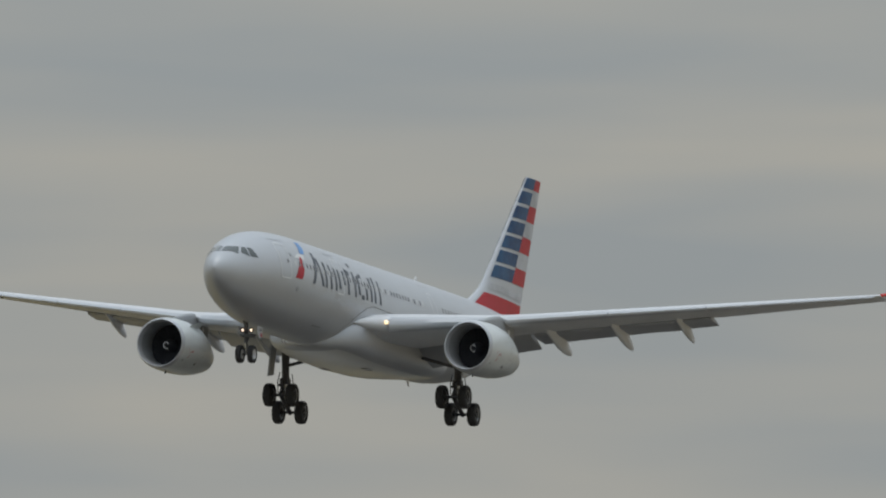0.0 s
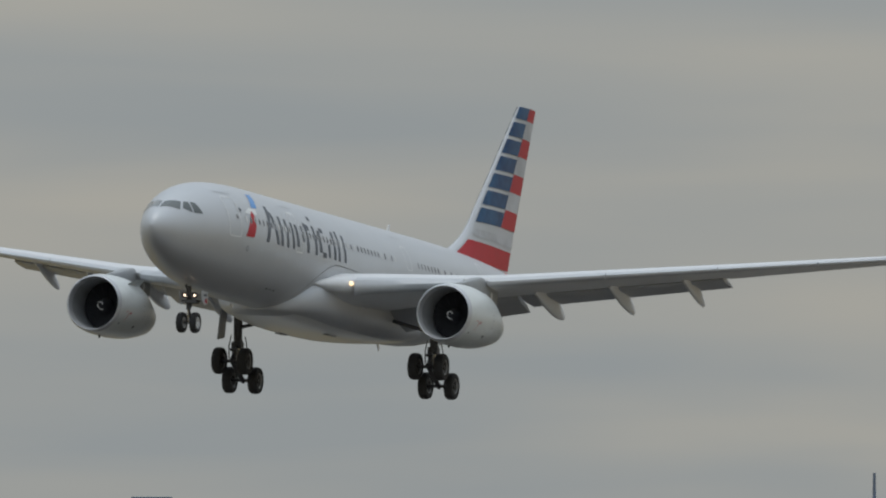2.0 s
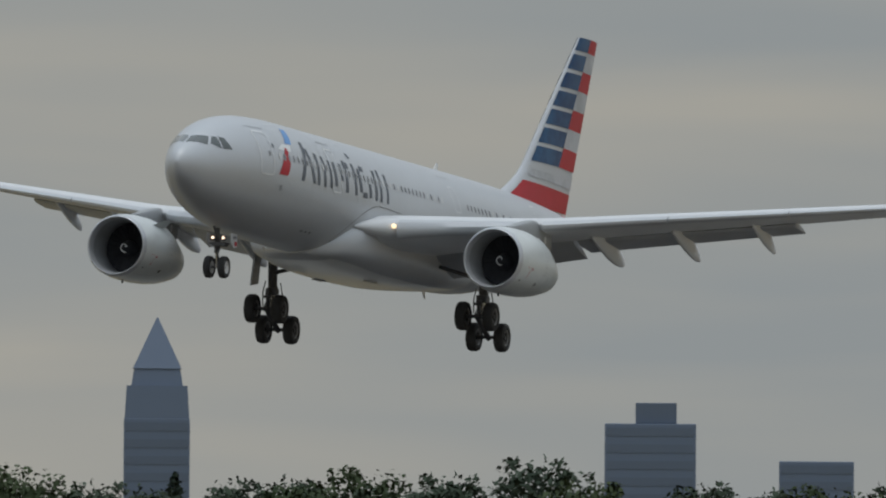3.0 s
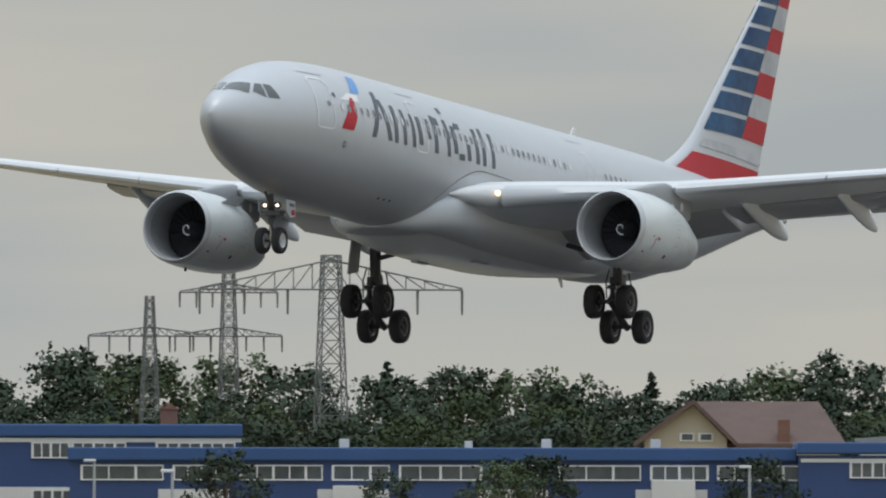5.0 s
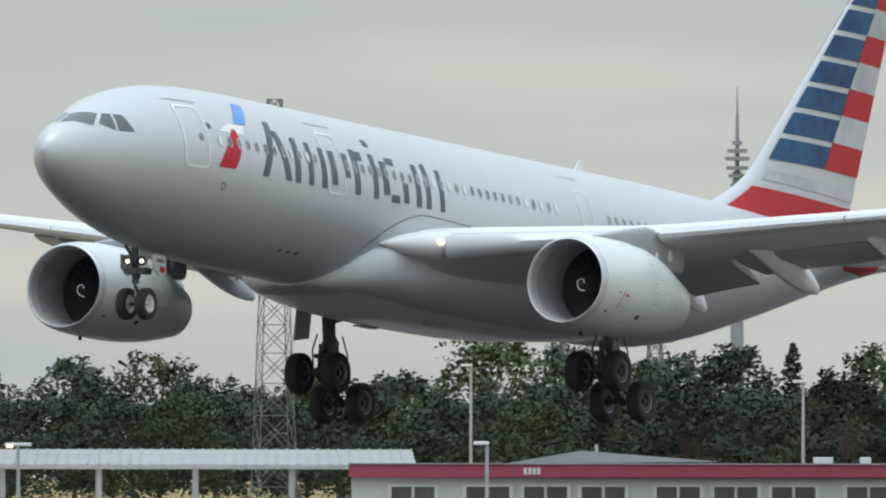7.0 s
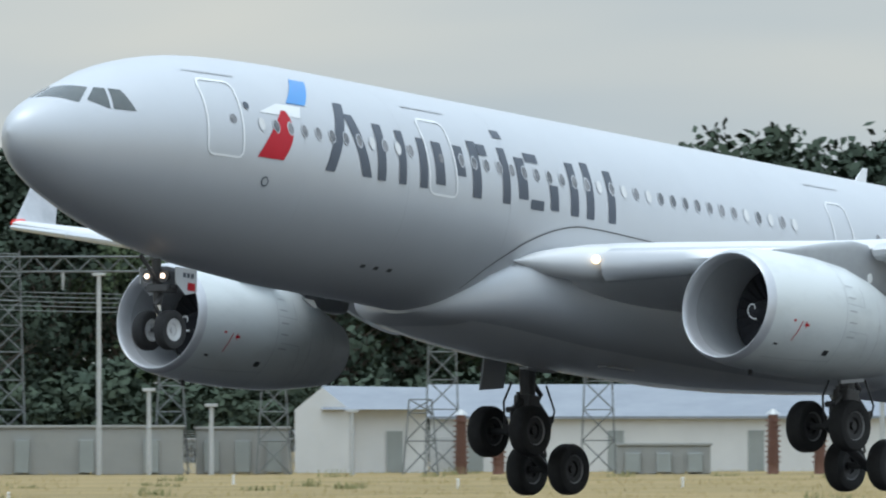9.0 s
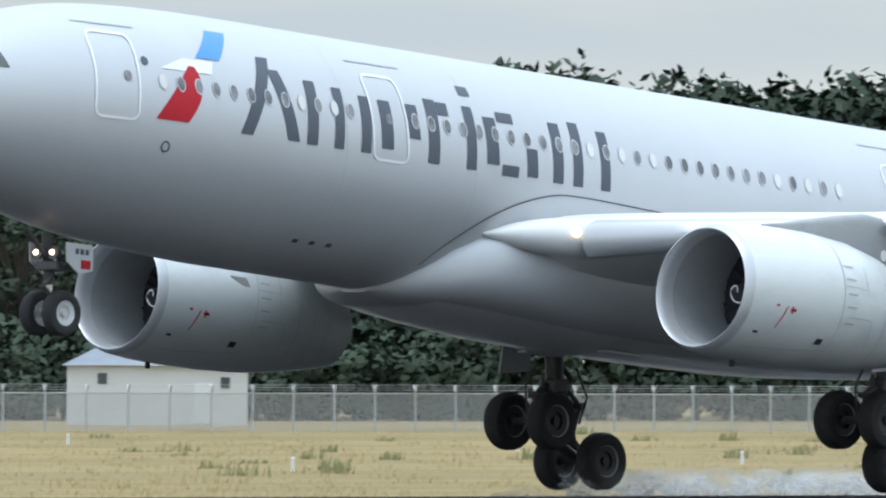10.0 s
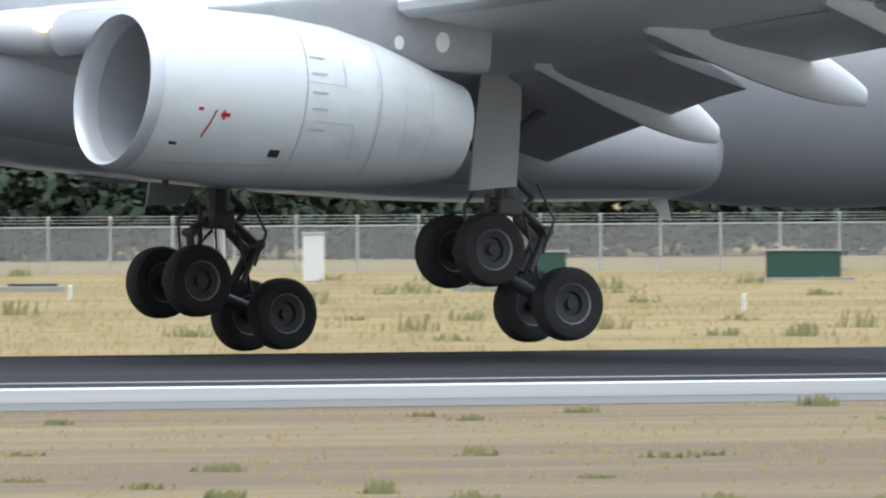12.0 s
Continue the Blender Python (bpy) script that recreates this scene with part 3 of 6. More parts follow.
def build_engine(parent, side):
    y = 9.4 * side
    shift = Vector((0.16, 0, -0.05))
    # stations: aft, axis height, radius
    st = ((17.84, -2.50, 1.335), (17.80, -2.50, 1.37), (17.84, -2.50, 1.42), (18.05, -2.50, 1.48), (18.6, -2.49, 1.545), (19.5, -2.485, 1.585), (20.8, -2.49, 1.585), (22.0, -2.52, 1.51),
          (22.95, -2.58, 1.36), (23.85, -2.66, 1.15), (24.55, -2.72, 0.97), (24.88, -2.74, 0.89))
    n = 48

    def ring(a, zc, r, flat=0.0):
        return [P(a + 0.10 * math.sin(k * math.tau / n), y + r * math.cos(k * math.tau / n), zc + r * math.sin(k * math.tau / n)) for k in range(n)]
    bm = bmesh.new()
    loft(bm, [ring(*s) for s in st[3:]], caps=False)
    engine = part("engine_nacelle", bm, M_NAC, parent, "pale grey long-duct engine nacelle", smooth=True)
    bm = bmesh.new()
    loft(bm, [ring(18.25, -2.5, 1.27), ring(18.02, -2.5, 1.30)] + [ring(*s) for s in st[:4]], caps=False)
    part("intake_lip", bm, M_LIP, engine, "bare metal intake lip", smooth=True)
    bm = bmesh.new()
    loft(bm, [ring(18.25, -2.5, 1.27), ring(18.7, -2.5, 1.265), ring(19.95, -2.5, 1.25)], caps=False)
    part("intake_duct", bm, M_DUCT, engine, smooth=True)
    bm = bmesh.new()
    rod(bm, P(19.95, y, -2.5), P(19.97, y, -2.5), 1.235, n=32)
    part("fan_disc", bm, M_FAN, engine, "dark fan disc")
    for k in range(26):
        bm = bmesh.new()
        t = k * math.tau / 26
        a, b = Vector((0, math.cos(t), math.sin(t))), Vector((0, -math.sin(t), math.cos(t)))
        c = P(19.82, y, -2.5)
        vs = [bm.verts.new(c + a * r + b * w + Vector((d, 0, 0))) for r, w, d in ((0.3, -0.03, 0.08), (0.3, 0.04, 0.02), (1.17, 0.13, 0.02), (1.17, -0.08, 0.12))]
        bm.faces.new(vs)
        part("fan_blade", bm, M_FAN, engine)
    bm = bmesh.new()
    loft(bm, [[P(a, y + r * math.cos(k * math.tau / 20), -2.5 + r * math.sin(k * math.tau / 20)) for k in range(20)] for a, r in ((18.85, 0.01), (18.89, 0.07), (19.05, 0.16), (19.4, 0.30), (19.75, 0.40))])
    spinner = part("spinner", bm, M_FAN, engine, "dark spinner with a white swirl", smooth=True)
    bm = bmesh.new()
    pts = []
    for k in range(14):
        t = k / 13 * math.tau * 0.8
        r0 = 0.09 + 0.13 * k / 13
        a = 18.80 + 1.3 * r0
        pts.append([P(a, y + r * math.cos(t), -2.5 + r * math.sin(t)) for r in (r0, r0 + 0.035)])
    loft(bm, pts, closed=False)
    part("swirl", bm, M_WHITE, spinner)
    bm = bmesh.new()
    loft(bm, [ring(24.85, -2.74, 0.86), ring(24.2, -2.70, 0.88)], caps=True)
    part("nozzle", bm, M_HOT, engine, "scorched exhaust nozzle", smooth=True)
    # cowl joints
    for a, zc, r, w in ((20.95, -2.495, 1.580, 0.02), (22.6, -2.553, 1.428, 0.012), (23.85, -2.66, 1.148, 0.012)):
        bm = bmesh.new()
        loft(bm, [ring(a, zc, r + 0.008), ring(a + w, zc - 0.001, r + 0.004)], caps=False)
        part("cowl_joint", bm, M_UNDER, engine, smooth=True)
    # small red marks and a drain on the cowl's flank
    for out in (1, -1):
        def flank(a, ang, off=0.012):
            r = curve([s[0] for s in st[3:]], [s[2] for s in st[3:]], a) + off
            zc = curve([s[0] for s in st[3:]], [s[1] for s in st[3:]], a)
            return P(a, y + out * r * math.cos(radians(ang)), zc + r * math.sin(radians(ang)))
        for a0, a1, g0, g1, slant, mat in ((18.90, 18.935, -32, -12, 0.2, M_RED), (19.22, 19.40, -16, -13.5, 0, M_RED), (19.26, 19.30, -18, -11.5, 0.0, M_RED), (20.4, 20.62, -42, -36, 0, M_DARK), (18.35, 18.5, -40, -37.5, 0, M_DARK),
                                           (18.75, 18.85, -13, -11, 0, M_RED)):
            bm = bmesh.new()
            loft(bm, [[flank(a0 + slant * s + (a1 - a0) * k, g0 + (g1 - g0) * s) for k in (0, 1)] for s in (0, 0.5, 1)], closed=False)
            part("cowl_mark", bm, mat, engine)
        # latch marks, an access door and a lower cowl split
        def strip(a0, a1, g0, g1, w, mat=M_UNDER, n=6):
            bm = bmesh.new()
            loft(bm, [[flank(a0 + (a1 - a0) * q / n + (w if a1 - a0 < 0.3 else 0) * k, g0 + (g1 - g0) * q / n + (0 if a1 - a0 < 0.3 else w * 40) * k, 0.010) for k in (0, 1)] for q in range(n + 1)], closed=False)
            part("cowl_line", bm, mat, engine)
        for g in (30, 18, 5, -6, -20):
            strip(21.08, 21.42, g, g + 0.2, 0.03, M_UNDER, 2)
        strip(21.15, 22.0, -14, -14, 0.012)
        strip(22.0, 22.1, -14, -40, 0.014)
        strip(21.0, 21.8, 12, 12, 0.012)
        strip(21.8, 21.82, 12, 34, 0.014)
        strip(18.3, 20.9, -58, -48, 0.014)
        strip(22.55, 22.56, -60, 60, 0.012)
        strip(23.2, 23.21, -70, 40, 0.012)
        for g in (-40, -38, -36):
            strip(18.62, 18.86, g, g, 0.018, M_DARK, 1)
    # strake
    bm = bmesh.new()
    inner = -side
    vs = [P(19.6, y + inner * 1.1, -1.42), P(21.3, y + inner * 1.1, -1.42), P(21.3, y + inner * 1.5, -1.02), P(20.4, y + inner * 1.42, -1.1)]
    bm.faces.new([bm.verts.new(v) for v in vs])
    bm.faces.new([bm.verts.new(v + Vector((0, 0.03, 0.02))) for v in vs])
    part("strake", bm, M_NAC, engine)
    bm = bmesh.new()
    box(bm, 18.95 - REF, 19.05 - REF, -y - 0.04, -y + 0.04, -4.2, -4.0, 0.01)
    part("drain_mast", bm, M_DARK, engine)
    # the whole engine hangs a little further aft and lower
    for ob in (engine, *engine.children_recursive):
        ob.data.transform(Matrix.Translation(shift))
    # pylon
    bm = bmesh.new()
    rings = []
    for a, zl, zu, w in ((19.9, -1.02, -0.90, 0.06), (20.6, -1.1, -0.80, 0.17), (21.5, -1.15, -0.62, 0.24), (22.4, -1.3, -0.45, 0.27), (23.2, -1.45, -0.34, 0.28), (24.5, -1.70, -0.45, 0.28), (25.6, -1.70, -0.7, 0.27), (25.72, -1.66, -0.75, 0.25)):
        zc, hh = (zl + zu) / 2, (zu - zl) / 2
        rings.append([P(a, y + w * math.copysign(abs(math.cos(k * math.tau / 20)) ** 0.4, math.cos(k * math.tau / 20)), zc + hh * math.copysign(abs(math.sin(k * math.tau / 20)) ** 0.6, math.sin(k * math.tau / 20))) for k in range(20)])
    loft(bm, rings)
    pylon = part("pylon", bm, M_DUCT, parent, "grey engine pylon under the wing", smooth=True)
    for a, z, r in ((23.74, -1.26, 0.13), (24.66, -1.18, 0.19)):
        for out in (1, -1):
            bm = bmesh.new()
            loft(bm, [[P(a + r * 0.75 * math.cos(k * math.tau / 16), y + out * (0.275 + d), z + r * math.sin(k * math.tau / 16)) for k in range(16)] for d in (0.0, 0.02)])
            part("access_panel", bm, M_WHITE, pylon, "round white access panel")
    return engine


def wheel_mesh(r, w, rim):
    """A tyre with rounded shoulders and a recessed hub."""
    n = 28
    prof = ((0.30 * r, -0.18 * w), (0.33 * r, -0.30 * w), (0.52 * r, -0.34 * w), (0.56 * r, -0.42 * w), (0.78 * r, -0.50 * w), (0.93 * r, -0.44 * w), (0.99 * r, -0.28 * w), (1.0 * r, -0.10 * w),
            (1.0 * r, 0.10 * w), (0.99 * r, 0.28 * w), (0.93 * r, 0.44 * w), (0.78 * r, 0.50 * w), (0.56 * r, 0.42 * w), (0.52 * r, 0.34 * w), (0.33 * r, 0.30 * w), (0.30 * r, 0.18 * w))
    bm = bmesh.new()
    rings = [[bm.verts.new((a * math.cos(k * math.tau / n), b, a * math.sin(k * math.tau / n))) for k in range(n)] for a, b in prof]
    for i in range(len(rings) - 1):
        for k in range(n):
            f = bm.faces.new((rings[i][k], rings[i][(k + 1) % n], rings[i + 1][(k + 1) % n], rings[i + 1][k]))
            f.material_index = 1 if i in (0, 1, 13, 14) else (2 if i in (2, 12) else 0)
    for ring_, back in ((rings[0], True), (rings[-1], False)):
        f = bm.faces.new(ring_[::-1] if back else ring_)
        f.material_index = 1
    for sgn in (-1, 1):
        rod(bm, (0, sgn * 0.16 * w, 0), (0, sgn * 0.34 * w, 0), 0.16 * r, n=12, mat=1)
    bmesh.ops.recalc_face_normals(bm, faces=bm.faces)
    me = bpy.data.meshes.new("wheel")
    bm.to_mesh(me)
    bm.free()
    for m in (M_TYRE, M_HUB if rim is M_RING else M_RIM, rim):
        me.materials.append(m)
    me.polygons.foreach_set("use_smooth", [True] * len(me.polygons))
    me.set_sharp_from_angle(angle=radians(40))
    return me


def put(name, me, parent, at, label=""):
    ob = new(name, me)
    ob.parent = parent
    ob.location = at
    if label:
        ob["label"] = label
    return ob


BOGIES = {}


def build_main_gear(parent, side, me):
    y = 5.32
    pivot = (28.92, y * side, -5.08 - (0.04 if side < 0 else 0))
    bm = bmesh.new()
    rod(bm, P(28.55, y * side * 1.0, -1.5), P(28.8, y * side, -3.9), 0.25, 0.21, 14)
    gear = part("main_gear_leg", bm, M_STRUT, parent, "dark steel main landing gear leg", smooth=True)
    bm = bmesh.new()
    rod(bm, P(28.8, y * side, -3.85), P(pivot[0], pivot[1], pivot[2]), 0.125, n=14)
    part("oleo", bm, M_CHROME, gear, "bright oleo piston", smooth=True)
    # the bogie hangs nose-up on its pivot and is keyed there
    bm = bmesh.new()
    rod(bm, (-1.10, 0, 0), (1.10, 0, 0), 0.13, n=10)
    for a in (-0.98, 0.98):
        rod(bm, (a, -0.8, 0), (a, 0.8, 0), 0.09)
    bogie = part("bogie_beam", bm, M_STRUT, parent, smooth=True)
    bogie.location = P(*pivot)
    for a in (-0.98, 0.98):
        for dy in (-0.70, 0.70):
            put("wheel", me, bogie, (a, dy, 0))
    BOGIES[side] = bogie
    x = y * side
    for name, a, b, r in (("torque_link", (28.75, x, -3.75), (29.45, x, -4.35), 0.095), ("torque_link", (29.45, x, -4.35), (29.15, x, -4.95), 0.095),
                          ("torque_link", (28.65, x, -3.7), (28.15, x, -4.05), 0.085), ("torque_link", (28.15, x, -4.05), (28.25, x, -4.6), 0.085),
                          ("pitch_trimmer", (28.35, x, -3.55), (28.42, x, -4.7), 0.05), ("hydraulic_line", (29.1, x + 0.12, -3.9), (29.55, x + 0.12, -5.2), 0.035),
                          ("hydraulic_line", (28.9, x - 0.15, -3.8), (28.2, x - 0.15, -4.5), 0.03), ("hydraulic_line", (28.4, x + 0.22, -2.0), (28.65, x + 0.2, -4.4), 0.025),
                          ("torque_link", (28.8, x + 0.2, -3.65), (29.62, x + 0.08, -4.18), 0.06), ("torque_link", (28.8, x - 0.2, -3.65), (29.62, x - 0.08, -4.18), 0.06),
                          ("torque_link", (29.62, x + 0.08, -4.18), (29.25, x + 0.2, -4.95), 0.06), ("torque_link", (29.62, x - 0.08, -4.18), (29.25, x - 0.2, -4.95), 0.06),
                          ("link_pin", (29.62, x - 0.2, -4.18), (29.62, x + 0.2, -4.18), 0.10), ("link_pin", (28.15, x - 0.18, -4.05), (28.15, x + 0.18, -4.05), 0.08),
                          ("retraction_jack", (28.5, x, -2.9), (29.35, x, -3.55), 0.07), ("retraction_jack", (29.35, x, -3.55), (28.95, x, -4.05), 0.05),
                          ("hydraulic_line", (29.3, x + 0.2, -3.3), (29.72, x + 0.2, -3.95), 0.028), ("hydraulic_line", (29.72, x + 0.2, -3.95), (29.5, x + 0.2, -4.6), 0.028),
                          ("hydraulic_line", (28.3, x - 0.2, -3.3), (28.0, x - 0.2, -3.85), 0.03), ("hydraulic_line", (28.0, x - 0.2, -3.85), (28.1, x - 0.2, -4.5), 0.03)):
        bm = bmesh.new()
        rod(bm, P(*a), P(*b), r)
        part(name, bm, M_STRUT, gear)
    bm = bmesh.new()
    box(bm, 28.5 - REF, 29.0 - REF, -x - 0.27, -x + 0.27, -3.95, -3.6, 0.06)
    part("leg_collar", bm, M_STRUT, gear)
    bm = bmesh.new()
    rod(bm, P(28.6, side * y, -2.9), P(28.7, side * 3.0, -2.3), 0.10)
    rod(bm, P(28.6, side * y, -2.6), P(30.2, side * 5.2, -1.4), 0.08)
    part("side_brace", bm, M_STRUT, gear)
    # leg door
    bm = bmesh.new()
    pts = ((27.75, -1.35), (28.6, -1.35), (28.62, -2.0), (28.56, -3.43), (27.56, -3.58), (27.62, -2.6))
    for d, rev in ((0.0, False), (0.06, True)):
        vs = [bm.verts.new(P(a, side * (y + 0.55 + d + 0.10 * (z + 1.35) * -0.5), z)) for a, z in pts]
        bm.faces.new(vs[::-1] if rev else vs)
        if d == 0.0:
            first = vs
        else:
            for k in range(len(vs)):
                bm.faces.new((first[k], first[(k + 1) % len(vs)], vs[(k + 1) % len(vs)], vs[k]))
    part("leg_door", bm, M_UNDER, gear, "grey gear leg door")
    return gear


def build_nose_gear(parent, me):
    bm = bmesh.new()
    rod(bm, P(6.35, -0.1, -2.4), P(6.6, -0.16, -3.55), 0.12, n=12)
    gear = part("nose_gear_leg", bm, M_STRUT, parent, "nose landing gear leg", smooth=True)
    bm = bmesh.new()
    rod(bm, P(6.6, -0.16, -3.5), P(6.68, -0.16, -4.2), 0.075, n=12)
    part("oleo", bm, M_CHROME, gear, "bright oleo piston", smooth=True)
    bm = bmesh.new()
    rod(bm, P(6.68, -0.52, -4.2), P(6.68, 0.22, -4.2), 0.06)
    rod(bm, P(6.55, 0, -3.3), P(6.25, 0, -3.6), 0.05)
    rod(bm, P(6.25, 0, -3.6), P(6.6, 0, -3.95), 0.05)
    rod(bm, P(6.5, 0, -3.1), P(5.6, 0, -2.4), 0.06)
    box(bm, 6.3 - REF, 6.75 - REF, -0.34, 0.34, -3.25, -3.05, 0.03)
    rod(bm, P(6.45, -0.5, -3.12), P(6.45, 0.5, -3.12), 0.04)
    part("drag_brace", bm, M_STRUT, gear)
    for s in (-0.52, 0.20):
        put("wheel", me, gear, P(6.68, s, -4.2))
    for s in (-0.26, 0.26):
        bm = bmesh.new()
        rod(bm, P(6.22, s, -2.86), P(6.42, s, -2.86), 0.17, 0.10, 14)
        part("lamp_housing", bm, M_STRUT, gear)
        bm = bmesh.new()
        bmesh.ops.create_uvsphere(bm, u_segments=12, v_segments=8, radius=0.065, matrix=Matrix.Translation(P(6.2, s, -2.86)))
        part("taxi_light", bm, M_LAMP, gear, "glowing taxi light", smooth=True)
    for s in (-1, 1):
        bm = bmesh.new()
        pts = ((6.3, -2.62), (7.15, -2.62), (7.2, -3.2), (6.75, -3.3), (6.35, -3.05))
        a = [bm.verts.new(P(x, s * (0.52 + 0.05), z)) for x, z in pts]
        b = [bm.verts.new(P(x, s * (0.52 + 0.09), z)) for x, z in pts]
        bm.faces.new(a)
        bm.faces.new(b[::-1])
        for k in range(5):
            bm.faces.new((a[k], a[(k + 1) % 5], b[(k + 1) % 5], b[k]))
        part("nose_door", bm, M_SKIN, gear, "pale nose gear door with a red corner")
        bm = bmesh.new()
        box(bm, 6.8 - REF, 7.1 - REF, -s * 0.62 - 0.004, -s * 0.62 + 0.004, -3.18, -2.98)
        part("red_patch", bm, M_RED, gear)
        for k in range(3):
            bm = bmesh.new()
            box(bm, 6.6 + 0.16 * k - REF, 6.7 + 0.16 * k - REF, -s * 0.62 - 0.004, -s * 0.62 + 0.004, -2.86, -2.74)
            part("dark_bar", bm, M_GREYT, gear)


F_Z0, F_Z1 = 2.3, 11.12


def fin_edge(z):
    s = (z - 3.2) / (11.12 - 3.2)
    le = 47.62 + (56.09 - 47.62) * s
    if z < 4.3:
        le -= 1.9 * max(0.0, (4.3 - z) / 1.9) ** 2.0
    return le, 55.88 + (58.86 - 55.88) * s


def fin_point(u, z, side, off=0.0):
    le, te = fin_edge(z)
    t = 5 * 0.085 * (0.2969 * math.sqrt(u) - 0.126 * u - 0.3516 * u * u + 0.2843 * u ** 3 - 0.1015 * u ** 4) * (te - le)
    return P(le + u * (te - le), side * (t + off), z)


def build_fin(parent):
    bm = bmesh.new()
    rings = []
    us = [(1 - math.cos(math.pi * k / 12)) / 2 for k in range(13)]
    for i in range(25):
        z = F_Z0 + (F_Z1 - F_Z0) * i / 24
        rings.append([fin_point(u, z, 1) for u in us[::-1]] + [fin_point(u, z, -1) for u in us[1:-1]])
    loft(bm, rings)
    fin = part("vertical_stabilizer", bm, M_SKIN, parent, "swept tail fin with red, white and blue stripes", smooth=True)

    def patch(name, fz0, fz1, fu0, fu1, mat, n=8, m=16):
        for side in (1, -1):
            bm = bmesh.new()
            rows_ = []
            for i in range(n + 1):
                s = i / n
                row = []
                for k in range(m + 1):
                    q = k / m
                    u = fu0(s) + (fu1(s) - fu0(s)) * q
                    z = fz0(u) + (fz1(u) - fz0(u)) * s
                    row.append(fin_point(min(max(u, 0.001), 0.999), z, side, 0.028))
                rows_.append(row)
            loft(bm, rows_, closed=False)
            part(name, bm, mat, fin, smooth=True)
    one = lambda v: (lambda s: v)
    patch("red_stripe", lambda u: 2.30, lambda u: 3.44 - 0.14 * u, one(0.075), one(1.0), M_RED)
    patch("silver_stripe", lambda u: 3.74 - 0.20 * u, lambda u: 4.08 - 0.06 * u, one(0.10), one(1.0), M_SILV)
    base, period = 4.48, 0.99
    for k in range(7):
        z0 = base + period * k
        top = min(z0 + 0.79, 11.09)
        split = 0.60 - 0.006 * k
        patch("blue_stripe", lambda u, a=z0: a, lambda u, b=top: b, one(0.055 - 0.006 * k), one(split), M_BLUE)
        z1 = min(z0 + period, 11.1)
        patch("red_stripe" if k % 2 == 0 else "silver_stripe", lambda u, a=z0: a - 0.10 * (u - 0.6), lambda u, b=z1: b - 0.10 * (u - 0.6), one(split + 0.005), one(1.0), M_RED if k % 2 == 0 else M_SILV)


def build_tailplane(parent, side):
    bm = bmesh.new()
    rings = []
    for i in range(9):
        s = i / 8
        y = 0.7 + 9.0 * s
        le, te = 50.0 + 6.3 * s, 55.6 + 3.0 * s
        rings.append([P(le + a, side * y, 1.25 + 0.95 * s + b) for a, b in airfoil(te - le, 0.10, 10, 0.0)])
    loft(bm, rings)
    part("tailplane", bm, M_WING, parent, "grey tailplane", smooth=True)


